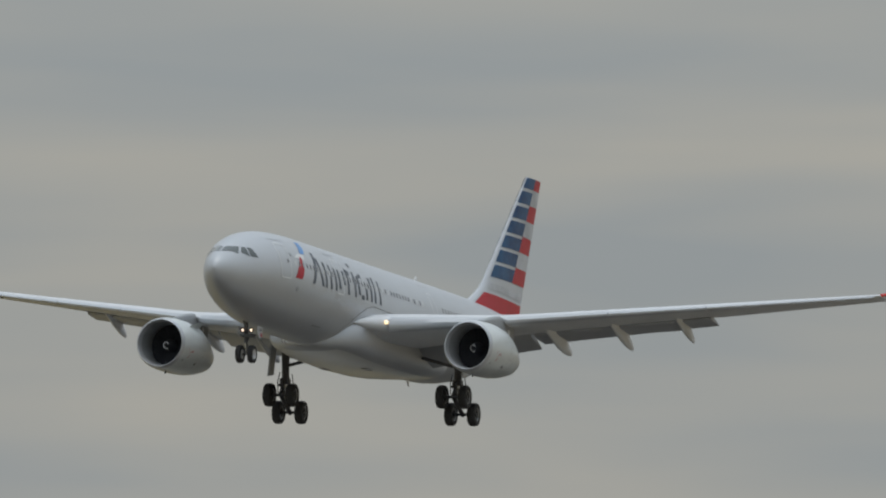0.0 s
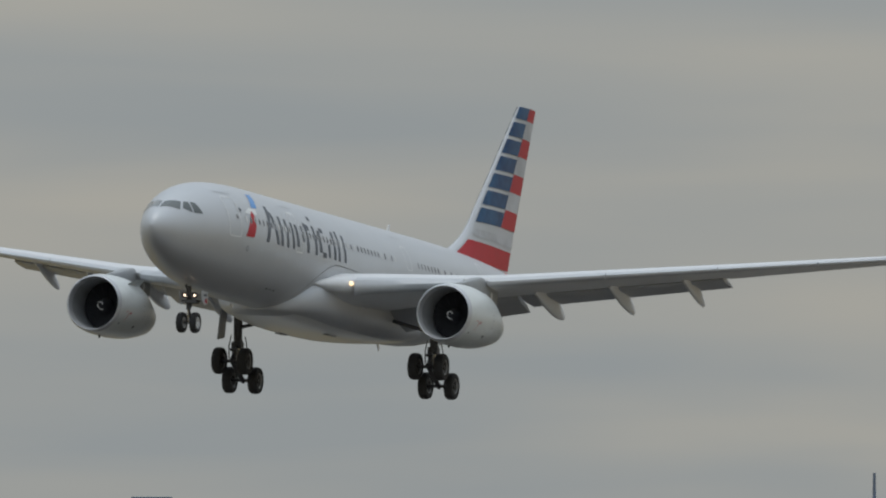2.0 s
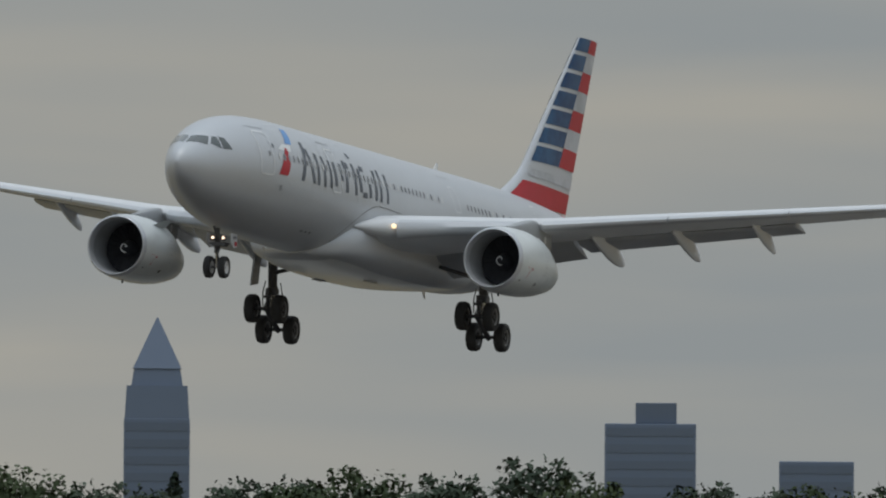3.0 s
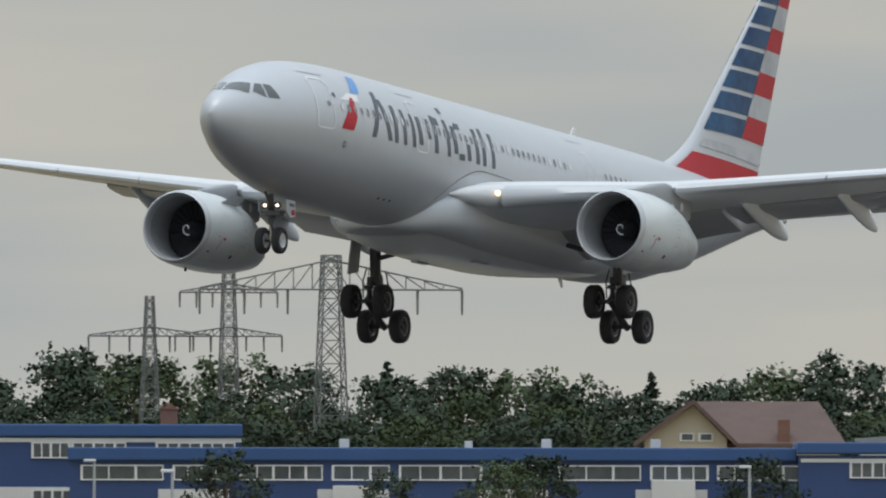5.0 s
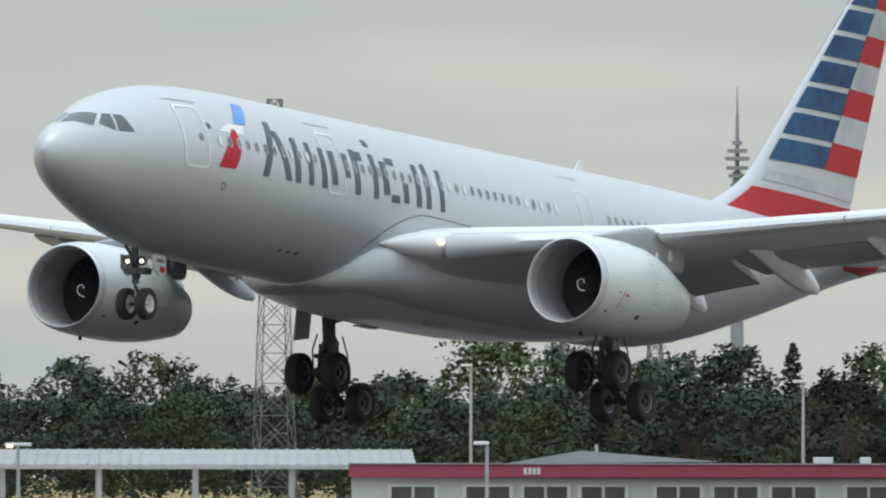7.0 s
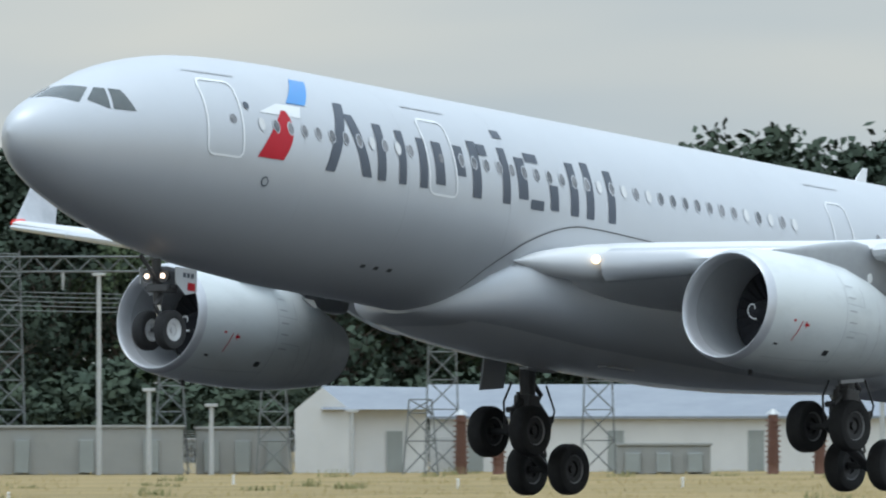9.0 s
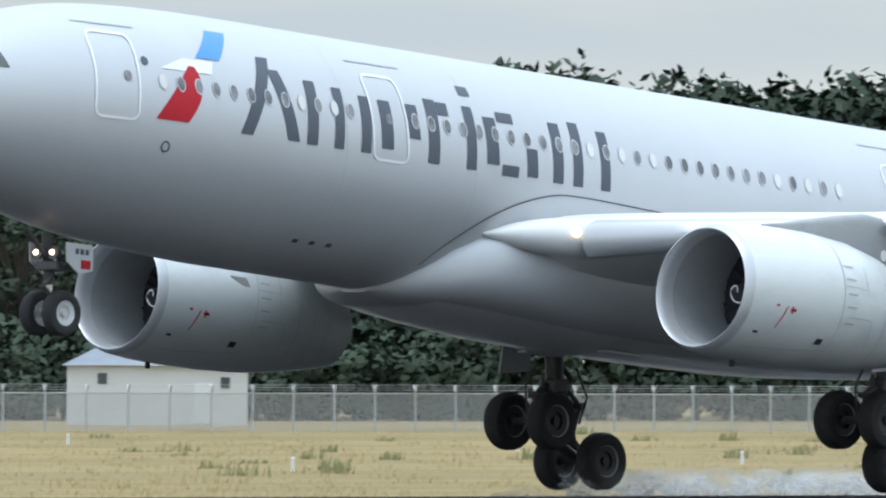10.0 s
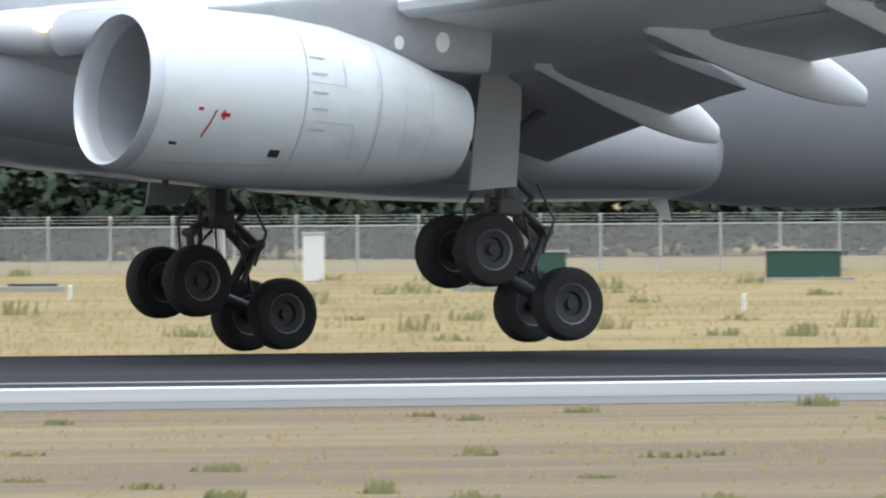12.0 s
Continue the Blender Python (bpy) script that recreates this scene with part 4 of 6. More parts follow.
def build_airliner():
    jet = empty("airliner")
    tagged(jet, "silver twin-engine airliner landing with its gear down", "airplane")
    bm = bmesh.new()
    rings = []
    n = 72
    stations = sorted({0.004, 0.03, 0.07, 0.12, 0.2, 0.3, 0.42, 0.58, 0.78, 1.0, 1.25, 1.5, 1.75, 2.05, 2.4, 2.8, 3.2, 3.7, 4.2, 4.8, 5.5, 6.2, 7, 8, 9, 10, 11, 14, 18, 22, 26, 30, 34, 36, 37, 38.5, 40, 42, 44, 46, 48, 50, 52, 54, 55.5, 57, 58, 58.7})
    for a in stations:
        zc, hh, hw = section(a)
        rings.append([P(a, hw * math.cos(k * math.tau / n), zc + hh * math.sin(k * math.tau / n)) for k in range(n)])
    loft(bm, rings)
    body = part("fuselage", bm, M_SKIN, jet, "glossy silver-grey fuselage", smooth=True)
    # belly fairing
    bm = bmesh.new()
    rings = []
    for a, up, lo, hw in ((16.3, -2.4, -2.78, 0.5), (16.7, -1.95, -2.9, 1.5), (17.3, -1.35, -3.0, 2.3), (18.3, -0.70, -3.12, 2.8), (19.6, -0.2, -3.26, 3.0), (21.5, 0.1, -3.40, 3.08), (24, 0.15, -3.46, 3.12), (26.8, 0.1, -3.47, 3.14), (29.4, -0.2, -3.44, 3.12),
                          (31.5, -0.6, -3.34, 3.06), (33.2, -0.9, -3.20, 2.94), (34.4, -1.1, -3.10, 2.74), (35.0, -1.25, -3.04, 2.52), (35.35, -1.5, -2.98, 2.2), (35.5, -1.8, -2.92, 1.7)):
        zc, hh = (up + lo) / 2, (up - lo) / 2
        ring_ = []
        for k in range(40):
            t = k * math.tau / 40
            c, s = math.cos(t), math.sin(t)
            ring_.append(P(a, hw * math.copysign(abs(c) ** 0.62, c), zc + hh * math.copysign(abs(s) ** 0.75, s)))
        rings.append(ring_)
    loft(bm, rings)
    lower = [[p_ + Vector((0, 0, -0.012)) for p_ in r_[26:35]] for r_ in rings[2:-2]]
    fairing = part("belly_fairing", bm, M_SKIN, jet, "silver-grey wing-to-body belly fairing", smooth=True)
    bm = bmesh.new()
    loft(bm, lower, closed=False)
    part("belly_panel", bm, M_WHITE, fairing, "white underside of the belly fairing", smooth=True)
    for a, l, w, d in ((24.0, 1.3, 1.2, 0.3), (24.0, -1.3, 1.2, 0.3)):
        bm = bmesh.new()
        zz = curve((17.3, 18.3, 19.6, 21.5, 24, 26.8, 29.4, 31.5), (-3.0, -3.12, -3.26, -3.40, -3.46, -3.47, -3.44, -3.34), a)
        box(bm, a - w / 2 - REF, a + w / 2 - REF, -l - d / 2, -l + d / 2, zz - 0.035, zz + 0.02, 0.01)
        part("belly_hatch", bm, M_UNDER, fairing)
    # flight-deck windows
    build_cockpit(body)
    for side in (1, -1):
        # doors
        ring_decal("passenger_door", 5.22, 6.47, 0.12, 2.14, 0.06, M_WHITE, body, side, lean=0.08)
        ring_decal("passenger_door", 13.76, 14.96, 0.0, 2.02, 0.06, M_WHITE, body, side)
        ring_decal("passenger_door", 44.9, 45.9, 0.05, 1.95, 0.06, M_WHITE, body, side)
        ring_decal("overwing_exit", 31.4, 32.3, 0.5, 1.75, 0.05, M_WHITE, body, side)
        for a0, a1, z in ((5.3, 6.95, 2.3), (13.6, 15.4, 2.27), (31.1, 32.6, 2.15)):
            decal("rain_gutter", z, z + 0.035, one_(a0), one_(a1), M_UNDER, body, side, nz=1, nx=6)
        for a, z in ((6.2, 1.14), (14.35, 1.0)):
            bm = bmesh.new()
            pts = [skin(a + 0.11 * math.cos(k * math.tau / 12), z + 0.12 * math.sin(k * math.tau / 12), side, 0.018) for k in range(12)]
            bm.faces.new([bm.verts.new(p) for p in pts])
            part("door_window", bm, M_WIN, body)
        bm = bmesh.new()
        pts = [skin(6.79 + 0.1 * math.cos(k * math.tau / 12), 1.54 + 0.1 * math.sin(k * math.tau / 12), side, 0.018) for k in range(12)]
        bm.faces.new([bm.verts.new(p) for p in pts])
        part("port", bm, M_GREYT, body)
        # skin joints, a ring mark and small vents
        for a in (8.75, 12.9, 17.2, 29.0, 37.2, 43.5, 47.8):
            zc, hh, hw = section(a)
            decal("skin_joint", zc - hh * 0.97, zc + hh * 0.985, one_(a), one_(a + 0.009), M_SILV, body, side, off=0.006, nz=26, nx=1)
        bm = bmesh.new()
        vo = [bm.verts.new(skin(7.32 + 0.13 * math.cos(q * math.tau / 16), -0.36 + 0.13 * math.sin(q * math.tau / 16), side, 0.016)) for q in range(16)]
        vi = [bm.verts.new(skin(7.32 + 0.095 * math.cos(q * math.tau / 16), -0.36 + 0.095 * math.sin(q * math.tau / 16), side, 0.016)) for q in range(16)]
        for q in range(16):
            bm.faces.new((vo[q], vo[(q + 1) % 16], vi[(q + 1) % 16], vi[q]))
        part("ring_mark", bm, M_GREYT, body)
        for q in range(3):
            decal("vent", -2.02, -1.94, one_(12.3 + 0.55 * q), one_(12.48 + 0.55 * q), M_STRUT, body, side, nz=2, nx=2)
        # seam round the belly fairing
        bm = bmesh.new()
        line = []
        for q in range(30):
            a = 16.4 + (23.5 - 16.4) * q / 29
            z = curve((16.4, 16.55, 16.8, 17.6, 18.4, 19.3, 20.3, 23.5), (-2.66, -2.3, -1.78, -1.10, -0.66, -0.34, -0.17, -0.25), a)
            line.append([skin(a, z, side, 0.02), skin(a - 0.012, z + 0.03, side, 0.02)])
        loft(bm, line, closed=False)
        part("fairing_seam", bm, M_STRUT, body)
        # cabin windows
        k = 0
        a = 7.2
        while a < 44.5:
            skip = 13.5 < a < 15.2 or 30.2 < a < 33.4
            if not skip:
                z = 0.90 + ride(a)
                bm = bmesh.new()
                pts = [skin(a + 0.128 * math.cos(q * math.tau / 14), z + 0.185 * math.sin(q * math.tau / 14), side, 0.017) for q in range(14)]
                inner = [skin(a + 0.105 * math.cos(q * math.tau / 14), z + 0.16 * math.sin(q * math.tau / 14), side, 0.019) for q in range(14)]
                vo, vi = [bm.verts.new(p) for p in pts], [bm.verts.new(p) for p in inner]
                for q in range(14):
                    bm.faces.new((vo[q], vo[(q + 1) % 14], vi[(q + 1) % 14], vi[q])).material_index = 1
                bm.faces.new(vi)
                shut = (k * 7 + k // 3) % 5 in (0, 3) and k % 2 == 0
                part("cabin_window", bm, [M_SHADE if shut else M_WIN, M_SKIN], body)
            k += 1
            a += 0.535
        # airline title as plain slate bars
        for a0, a1, z0, z1, lean in TITLE:
            decal("title_bar", z0, z1, lambda z, q=a0, l=lean, b=z0: q + l * (z - b), lambda z, q=a1, l=lean, b=z0: q + l * (z - b), M_GREYT, body, side, off=0.012)
        # emblem: a red and a blue swoosh round a pale one
        decal("emblem_red", 0.24, 1.55, lambda z: 6.95 + 1.12 * ((z - 0.24) / 1.31) ** 1.05, lambda z: 7.9 + 0.72 * math.sin((z - 0.24) / 1.31 * 1.9) - 0.25 * (z - 0.24), M_RED, body, side)
        decal("emblem_white", 1.42, 1.72, lambda z: 7.2 + 2.6 * (z - 1.42), lambda z: 8.75 + 0.5 * (z - 1.42), M_WHITE, body, side, off=0.010)
        decal("emblem_blue", 1.78, 2.5, lambda z: 8.40 + 1.22 * (z - 1.78), lambda z: 9.14 + 1.05 * (z - 1.78), M_LBLUE, body, side)
        build_wing(jet, side)
        build_engine(jet, side)
        build_tailplane(jet, side)
    for side in (1, -1):
        decal("tail_stripe", 0.95, 2.2, lambda z: 53.2 - 0.8 * (z - 0.95), lambda z: 57.3 - 0.4 * (z - 0.95), M_RED, body, side, nx=8)
    build_fin(jet)
    main, small = wheel_mesh(0.69, 0.50, M_RING), wheel_mesh(0.52, 0.34, M_RIM)
    for side in (1, -1):
        build_main_gear(jet, side, main)
    build_nose_gear(jet, small)
    # tail cone end, antennas, beacon
    bm = bmesh.new()
    rod(bm, P(58.6, 0, 1.6), P(59.0, 0, 1.62), 0.22, 0.15, 14)
    part("exhaust_pipe", bm, M_HOT, body)
    for a, z0, z1 in ((10.3, 2.8, 3.0), (36.0, 2.8, 3.2), (17.0, 2.8, 2.95)):
        bm = bmesh.new()
        loft(bm, [[P(a - 0.25, 0.02, z0), P(a + 0.25, 0.02, z0), P(a + 0.25, -0.02, z0), P(a - 0.25, -0.02, z0)], [P(a + 0.1, 0.012, z1), P(a + 0.3, 0.012, z1), P(a + 0.3, -0.012, z1), P(a + 0.1, -0.012, z1)]])
        part("blade_antenna", bm, M_WHITE, body)
    for a, z0, z1 in ((35.2, -2.9, -3.4), (12.5, -2.8, -3.0), (22.0, -3.22, -3.38)):
        bm = bmesh.new()
        loft(bm, [[P(a - 0.25, 0.02, z0), P(a + 0.25, 0.02, z0), P(a + 0.25, -0.02, z0), P(a - 0.25, -0.02, z0)], [P(a + 0.25, 0.012, z1), P(a + 0.42, 0.012, z1), P(a + 0.42, -0.012, z1), P(a + 0.25, -0.012, z1)]])
        part("belly_antenna", bm, M_WHITE, body)
    bm = bmesh.new()
    bmesh.ops.create_uvsphere(bm, u_segments=12, v_segments=8, radius=0.16, matrix=Matrix.Translation(P(9.6, 0, 2.84)) @ Matrix.Diagonal((1.6, 1, 0.7, 1)))
    part("beacon", bm, M_WHITE, body)
    return jet


def one_(v):
    return lambda z: v


# bars of the title: aft from, to, bottom, top, lean
TITLE = ((9.49, 9.86, 0.16, 2.02, 0.50), (10.98, 11.35, 0.16, 1.75, -0.25), (11.59, 11.93, 0.14, 1.62, 0.08), (12.49, 12.79, 0.14, 1.55, 0.08), (13.37, 13.69, 0.14, 1.45, 0.06),
         (14.05, 14.44, 0.3, 1.42, 0.02), (14.95, 15.34, 0.62, 1.42, 0.02), (15.59, 15.96, 0.12, 1.62, 0.06), (16.05, 16.42, 1.28, 1.58, 0.05), (16.87, 17.19, 0.11, 1.58, 0.06), (17.05, 17.42, 1.84, 2.06, 0.1),
         (17.56, 17.96, 0.3, 1.4, 0.02), (18.05, 18.6, 0.08, 0.34, 0.1), (18.05, 18.6, 1.32, 1.56, 0.1), (18.91, 19.26, 0.14, 0.8, 0.0), (19.77, 20.11, 0.09, 1.5, 0.04), (20.45, 20.77, 0.08, 1.58, 0.05), (21.39, 21.7, 0.07, 1.46, 0.04))


def build_cockpit(body):
    """Six panes round the nose; each a strip on the skin between two heights."""
    for side in (1, -1):
        for name, pts in (("windscreen", ((0.97, 0.05, 1.03), (1.78, 0.84, 1.09), (2.27, 0.68, 1.52), (1.66, 0.05, 1.49))),
                          ("side_window", ((2.02, 0.90, 1.18), (2.53, 1.27, 0.99), (2.64, 0.93, 1.54), (2.40, 0.77, 1.54))),
                          ("side_window", ((2.62, 1.31, 1.0), (3.20, 1.57, 1.0), (3.0, 1.16, 1.53), (2.72, 0.98, 1.54)))):
            bm = bmesh.new()
            grid = []
            for i in range(5):
                row = []
                for k in range(5):
                    s, q = i / 4, k / 4
                    lo = [pts[0][j] + (pts[1][j] - pts[0][j]) * q for j in range(3)]
                    hi = [pts[3][j] + (pts[2][j] - pts[3][j]) * q for j in range(3)]
                    a, l, z = (lo[j] + (hi[j] - lo[j]) * s for j in range(3))
                    zc, hh, hw = section(a)
                    # push the point out to the skin along its own direction
                    f = 1.0 / math.sqrt((l / hw) ** 2 + ((z - zc) / hh) ** 2)
                    row.append(P(a - 0.01, side * l * f * 1.006, zc + (z - zc) * f * 1.006 + 0.004))
                grid.append(row)
            loft(bm, grid, closed=False)
            part(name, bm, M_GLASS, body, "dark flight-deck window", smooth=True)


# ---- trees ----
def leaf_cloud(rng, verts, faces, centre, radius, count, size, flat, norms, heart):
    """An uneven clump of small leaves, shaded as one soft mass."""
    centre, heart = Vector(centre), Vector(heart)
    shift = Vector((rng.uniform(-9, 9), rng.uniform(-9, 9), rng.uniform(-9, 9)))
    away = (centre - heart).normalized() * 0.5 + Vector((0, 0, 0.15))
    for _ in range(count):
        d = Vector((rng.gauss(0, 1), rng.gauss(0, 1), rng.gauss(0.2, 1))).normalized()
        c = centre + Vector((d.x, d.y, d.z * flat)) * radius * (0.2 + 0.95 * rng.random() ** 0.7) * (1 + 0.45 * noise.noise(d * 1.5 + shift))
        s = size * rng.uniform(0.5, 1.5)
        u = Vector((rng.gauss(0, 1), rng.gauss(0, 1), rng.gauss(0, 0.7))).normalized()
        v = u.cross(Vector((rng.gauss(0, 1), rng.gauss(0, 1), rng.gauss(0, 1)))).normalized()
        i = len(verts)
        verts += [c + u * s, c + v * s * 0.6 + u * 0.2 * s, c - u * s * 0.9, c - v * s * 0.55]
        out_ = d + away
        faces.append((i, i + 1, i + 2, i + 3) if u.cross(v).dot(out_) > 0 else (i + 3, i + 2, i + 1, i))
        norms += [out_.normalized()] * 4


def soft_normals(ob, norms):
    """Shade loose leaves or blades by the rounded mass that they make up."""
    me = ob.data
    me.polygons.foreach_set("use_smooth", np.ones(len(me.polygons), dtype=bool))
    at_ = me.attributes.new("custom_normal", "FLOAT_VECTOR", "POINT")
    at_.data.foreach_set("vector", np.asarray(norms, dtype=np.float32).ravel())
    me.update()
    return ob


def crown_mesh(verts, faces, norms, leaf, tree):
    return soft_normals(raw("crown", verts, faces, leaf, tree), norms)


def broadleaf(seed, h, w, leaf, clumps=44, per=80, size=0.21):
    rng = random.Random(seed)
    tree = empty("tree")
    bm = bmesh.new()
    rod(bm, (0, 0, -0.3), (0, 0, h * 0.3), 0.03 * h * 0.6, 0.02 * h * 0.6, 9)
    verts, faces, norms = [], [], []
    heart = (0, 0, h * 0.5)
    for k in range(clumps):
        a = rng.random() * math.tau
        lvl = rng.random() ** 0.8
        reach = w * 0.5 * math.sqrt(max(0.05, 1 - (lvl * 1.7 - 0.72) ** 2)) * rng.uniform(0.45, 1.05)
        c = Vector((reach * math.cos(a), reach * math.sin(a), h * (0.2 + 0.72 * lvl)))
        rod(bm, (0, 0, h * (0.15 + 0.35 * lvl)), c, 0.012 * h * 0.7, 0.02, 5)
        leaf_cloud(rng, verts, faces, c, rng.uniform(0.09, 0.19) * w, per, size, 0.8, norms, heart)
    for k in range(8):
        a = rng.random() * math.tau
        leaf_cloud(rng, verts, faces, (0.2 * w * math.cos(a), 0.2 * w * math.sin(a), h * rng.uniform(0.84, 0.97)), 0.07 * w, 30, size, 0.8, norms, heart)
    part("trunk", bm, M_BARK, tree)
    crown_mesh(verts, faces, norms, leaf, tree)
    return tree


def bush(seed, h, w, leaf):
    rng = random.Random(seed)
    thing = empty("bush")
    bm = bmesh.new()
    verts, faces, norms = [], [], []
    for k in range(22):
        a, r = rng.random() * math.tau, w * 0.5 * math.sqrt(rng.random())
        c = Vector((r * math.cos(a), r * math.sin(a), h * rng.uniform(0.12, 0.85) * (1 - 0.3 * (2 * r / w) ** 2)))
        rod(bm, (0, 0, 0), c, 0.05, 0.02, 5)
        leaf_cloud(rng, verts, faces, c, 0.2 * h, 84, 0.19, 0.8, norms, (0, 0, 0))
    part("stems", bm, M_BARK, thing)
    crown_mesh(verts, faces, norms, leaf, thing)
    return thing


def conifer(seed, h, w):
    rng = random.Random(seed)
    tree = empty("tree")
    bm = bmesh.new()
    rod(bm, (0, 0, -0.3), (0, 0, h), 0.16, 0.02, 8)
    verts, faces, norms = [], [], []
    for k in range(46):
        s = k / 45
        z = h * (0.12 + 0.87 * s)
        r = w * 0.5 * (1 - s) ** 0.8 + 0.12
        for j in range(3):
            a = rng.random() * math.tau
            c = Vector((r * 0.55 * math.cos(a), r * 0.55 * math.sin(a), z - 0.12 * r))
            rod(bm, (0, 0, z), (r * math.cos(a), r * math.sin(a), z - 0.25 * r), 0.03, 0.01, 4)
            leaf_cloud(rng, verts, faces, c, r * 0.5, 14, 0.2, 0.35, norms, (0, 0, z - r))
    part("trunk", bm, M_BARK, tree)
    crown_mesh(verts, faces, norms, M_CONIF, tree)
    return tree


def merged(name, protos, places, mat):
    """Many crowns joined into one mesh."""
    vs, fs, ns, base = [], [], [], 0
    data = []
    for p in protos:
        me = [c for c in p.children if c.name.startswith("crown")][0].data
        co, no = np.empty(len(me.vertices) * 3), np.empty(len(me.vertices) * 3, dtype=np.float32)
        me.vertices.foreach_get("co", co)
        loops = np.empty(len(me.loops), dtype=np.int32)
        me.loops.foreach_get("vertex_index", loops)
        me.attributes["custom_normal"].data.foreach_get("vector", no)
        data.append((co.reshape(-1, 3), no.reshape(-1, 3), loops.reshape(-1, 4)))
    for k, (x, y, z, s, turn) in enumerate(places):
        co, no, loops = data[k % len(data)]
        c, sn = math.cos(turn), math.sin(turn)
        m = np.array(((c, -sn, 0), (sn, c, 0), (0, 0, 1)))
        vs.append(co @ (m * s).T + np.array((x, y, z)))
        ns.append(no @ m.T)
        n = len(co)
        fs.append(loops + base)
        base += n
    return soft_normals(raw(name, np.concatenate(vs).tolist(), np.concatenate(fs).tolist(), mat), np.concatenate(ns))


def build_woods():
    rng = random.Random(5)
    protos = [broadleaf(11 + k, 12.0, 8.5 + k % 3, M_LEAF2 if k in (2, 5) else M_LEAF) for k in range(7)]
    cones = [conifer(31 + k, 12.0, 5.6) for k in range(3)]
    bushes = [bush(51 + k, 4.0, 6.0, M_LEAF) for k in range(3)]
    label = {True: "dark green conifer at the edge of the woods", False: "leafy green broadleaf tree at the edge of the woods"}
    placed = set()

    def stand(kind, m, cone):
        if id(kind) not in placed:
            placed.add(id(kind))
            kind.matrix_basis = m
            ob = kind
        else:
            ob = copy_thing(kind, m @ Matrix.Identity(4))
        ob.scale = (m.to_scale())
        tagged(ob, label[cone], "tree", group="trees of the wood")

    # skyline heights: bearing, elevation of the tops
    top_az = (26, 40, 46, 49.7, 53, 55.5, 57.5, 59.8, 61.6, 63.2, 63.9, 64.5, 65.1, 65.6, 66.2, 67.2, 68.5, 69.7, 71.5, 76)
    top_el = (0.92, 0.93, 0.95, 0.88, 0.85, 0.75, 0.43, 0.362, 0.398, 0.445, 0.46, 0.44, 0.48, 0.45, 0.41, 0.43, 0.48, 0.46, 0.45, 0.47)
    under, back = [], []
    # the near wood behind the fence
    for row, (y, share) in enumerate(((738.0, 0.34), (748.0, 0.78), (775.0, 1.0))):
        x = 360.0 + 3 * row
        while x < 1120:
            d = math.hypot(x, y)
            az = math.degrees(math.atan2(x, y))
            el = curve(top_az, top_el, az)
            h = (height(el, d) - GROUND_Z) * share * rng.uniform(0.86, 1.06)
            s = h / 12.0
            yy = y + rng.uniform(-5, 5)
            if row == 0:
                under.append((x, yy, GROUND_Z, rng.uniform(1.1, 1.9), rng.random() * 6.28))
            elif row == 2:
                back.append((x, yy, GROUND_Z, s, rng.random() * 6.28))
            else:
                stand(protos[rng.randrange(7)], Matrix.LocRotScale((x, yy, GROUND_Z), Euler((0, 0, rng.random() * 6.28)), (s * 0.9, s * 0.9, s)), False)
            x += rng.uniform(4.5, 7.5) if row else rng.uniform(1.7, 2.9)
    # the far woods, rising in steps to the skyline
    far = []
    for row, (dist, share) in enumerate(((1150, 0.25), (1260, 0.42), (1380, 0.62), (1500, 0.82), (1620, 1.0))):
        az = 56.3 + 0.1 * row
        while az < 76.0:
            gap = rng.uniform(0.17, 0.30)
            el = curve(top_az, top_el, az) * share
            h = (height(el, dist) - GROUND_Z) * rng.uniform(0.85, 1.08)
            cone = rng.random() < (0.30 if row == 4 else 0.08)
            p = bearing(az, dist + rng.uniform(-30, 30), GROUND_Z)
            s = h / 12.0
            if row == 4:
                k = rng.randrange(3 if cone else 7)
                w = max(s, 0.8)
                stand((cones if cone else protos)[k], Matrix.LocRotScale(p, Euler((0, 0, rng.random() * 6.28)), (w, w, s)), cone)
            else:
                far.append((p.x, p.y, p.z, max(s, 0.7), rng.random() * 6.28))
            az += gap
    light = [q for k, q in enumerate(far) if k % 4 == 0]
    dark = [q for k, q in enumerate(far) if k % 4]
    for ob in (merged("far_woods", [protos[0], protos[1], protos[3]], dark, M_LEAF), merged("far_woods", [protos[2], protos[5]], light, M_LEAF2)):
        tagged(ob, "dense green woods behind the airport", "woods", kind="stuff")
    tagged(merged("near_woods", [protos[0], protos[1], protos[4]], back, M_LEAF), "dense dark woods behind the boundary fence", "woods", kind="stuff")
    tagged(merged("undergrowth", bushes, under, M_LEAF), "dark undergrowth along the edge of the woods", "undergrowth", kind="stuff")
    for b, (az, d) in zip(bushes, ((53.22, 962), (53.42, 962), (53.9, 962))):
        b.matrix_basis = facing(az, d) @ Matrix.Diagonal((0.55, 0.55, 0.6, 1))
        tagged(b, "dark green bush before the white hall", "bush", group="bushes before the hall")
    # single trees before the office block
    for az, el, d, k in ((65.32, 0.13, 860, 0), (66.33, 0.115, 850, 3), (67.03, 0.11, 850, 4), (64.15, 0.33, 930, 5), (63.85, 0.33, 940, 0), (63.4, 0.36, 950, 3), (62.95, 0.38, 950, 1), (62.45, 0.35, 960, 4), (62.0, 0.32, 965, 6), (61.5, 0.30, 970, 0),
                         (66.2, 0.09, 840, 2), (65.85, 0.06, 840, 6)):
        h = height(el, d) - GROUND_Z
        s = h / 12.0
        stand(protos[k], Matrix.LocRotScale(bearing(az, d, GROUND_Z), Euler((0, 0, az)), (s, s, s)), False)


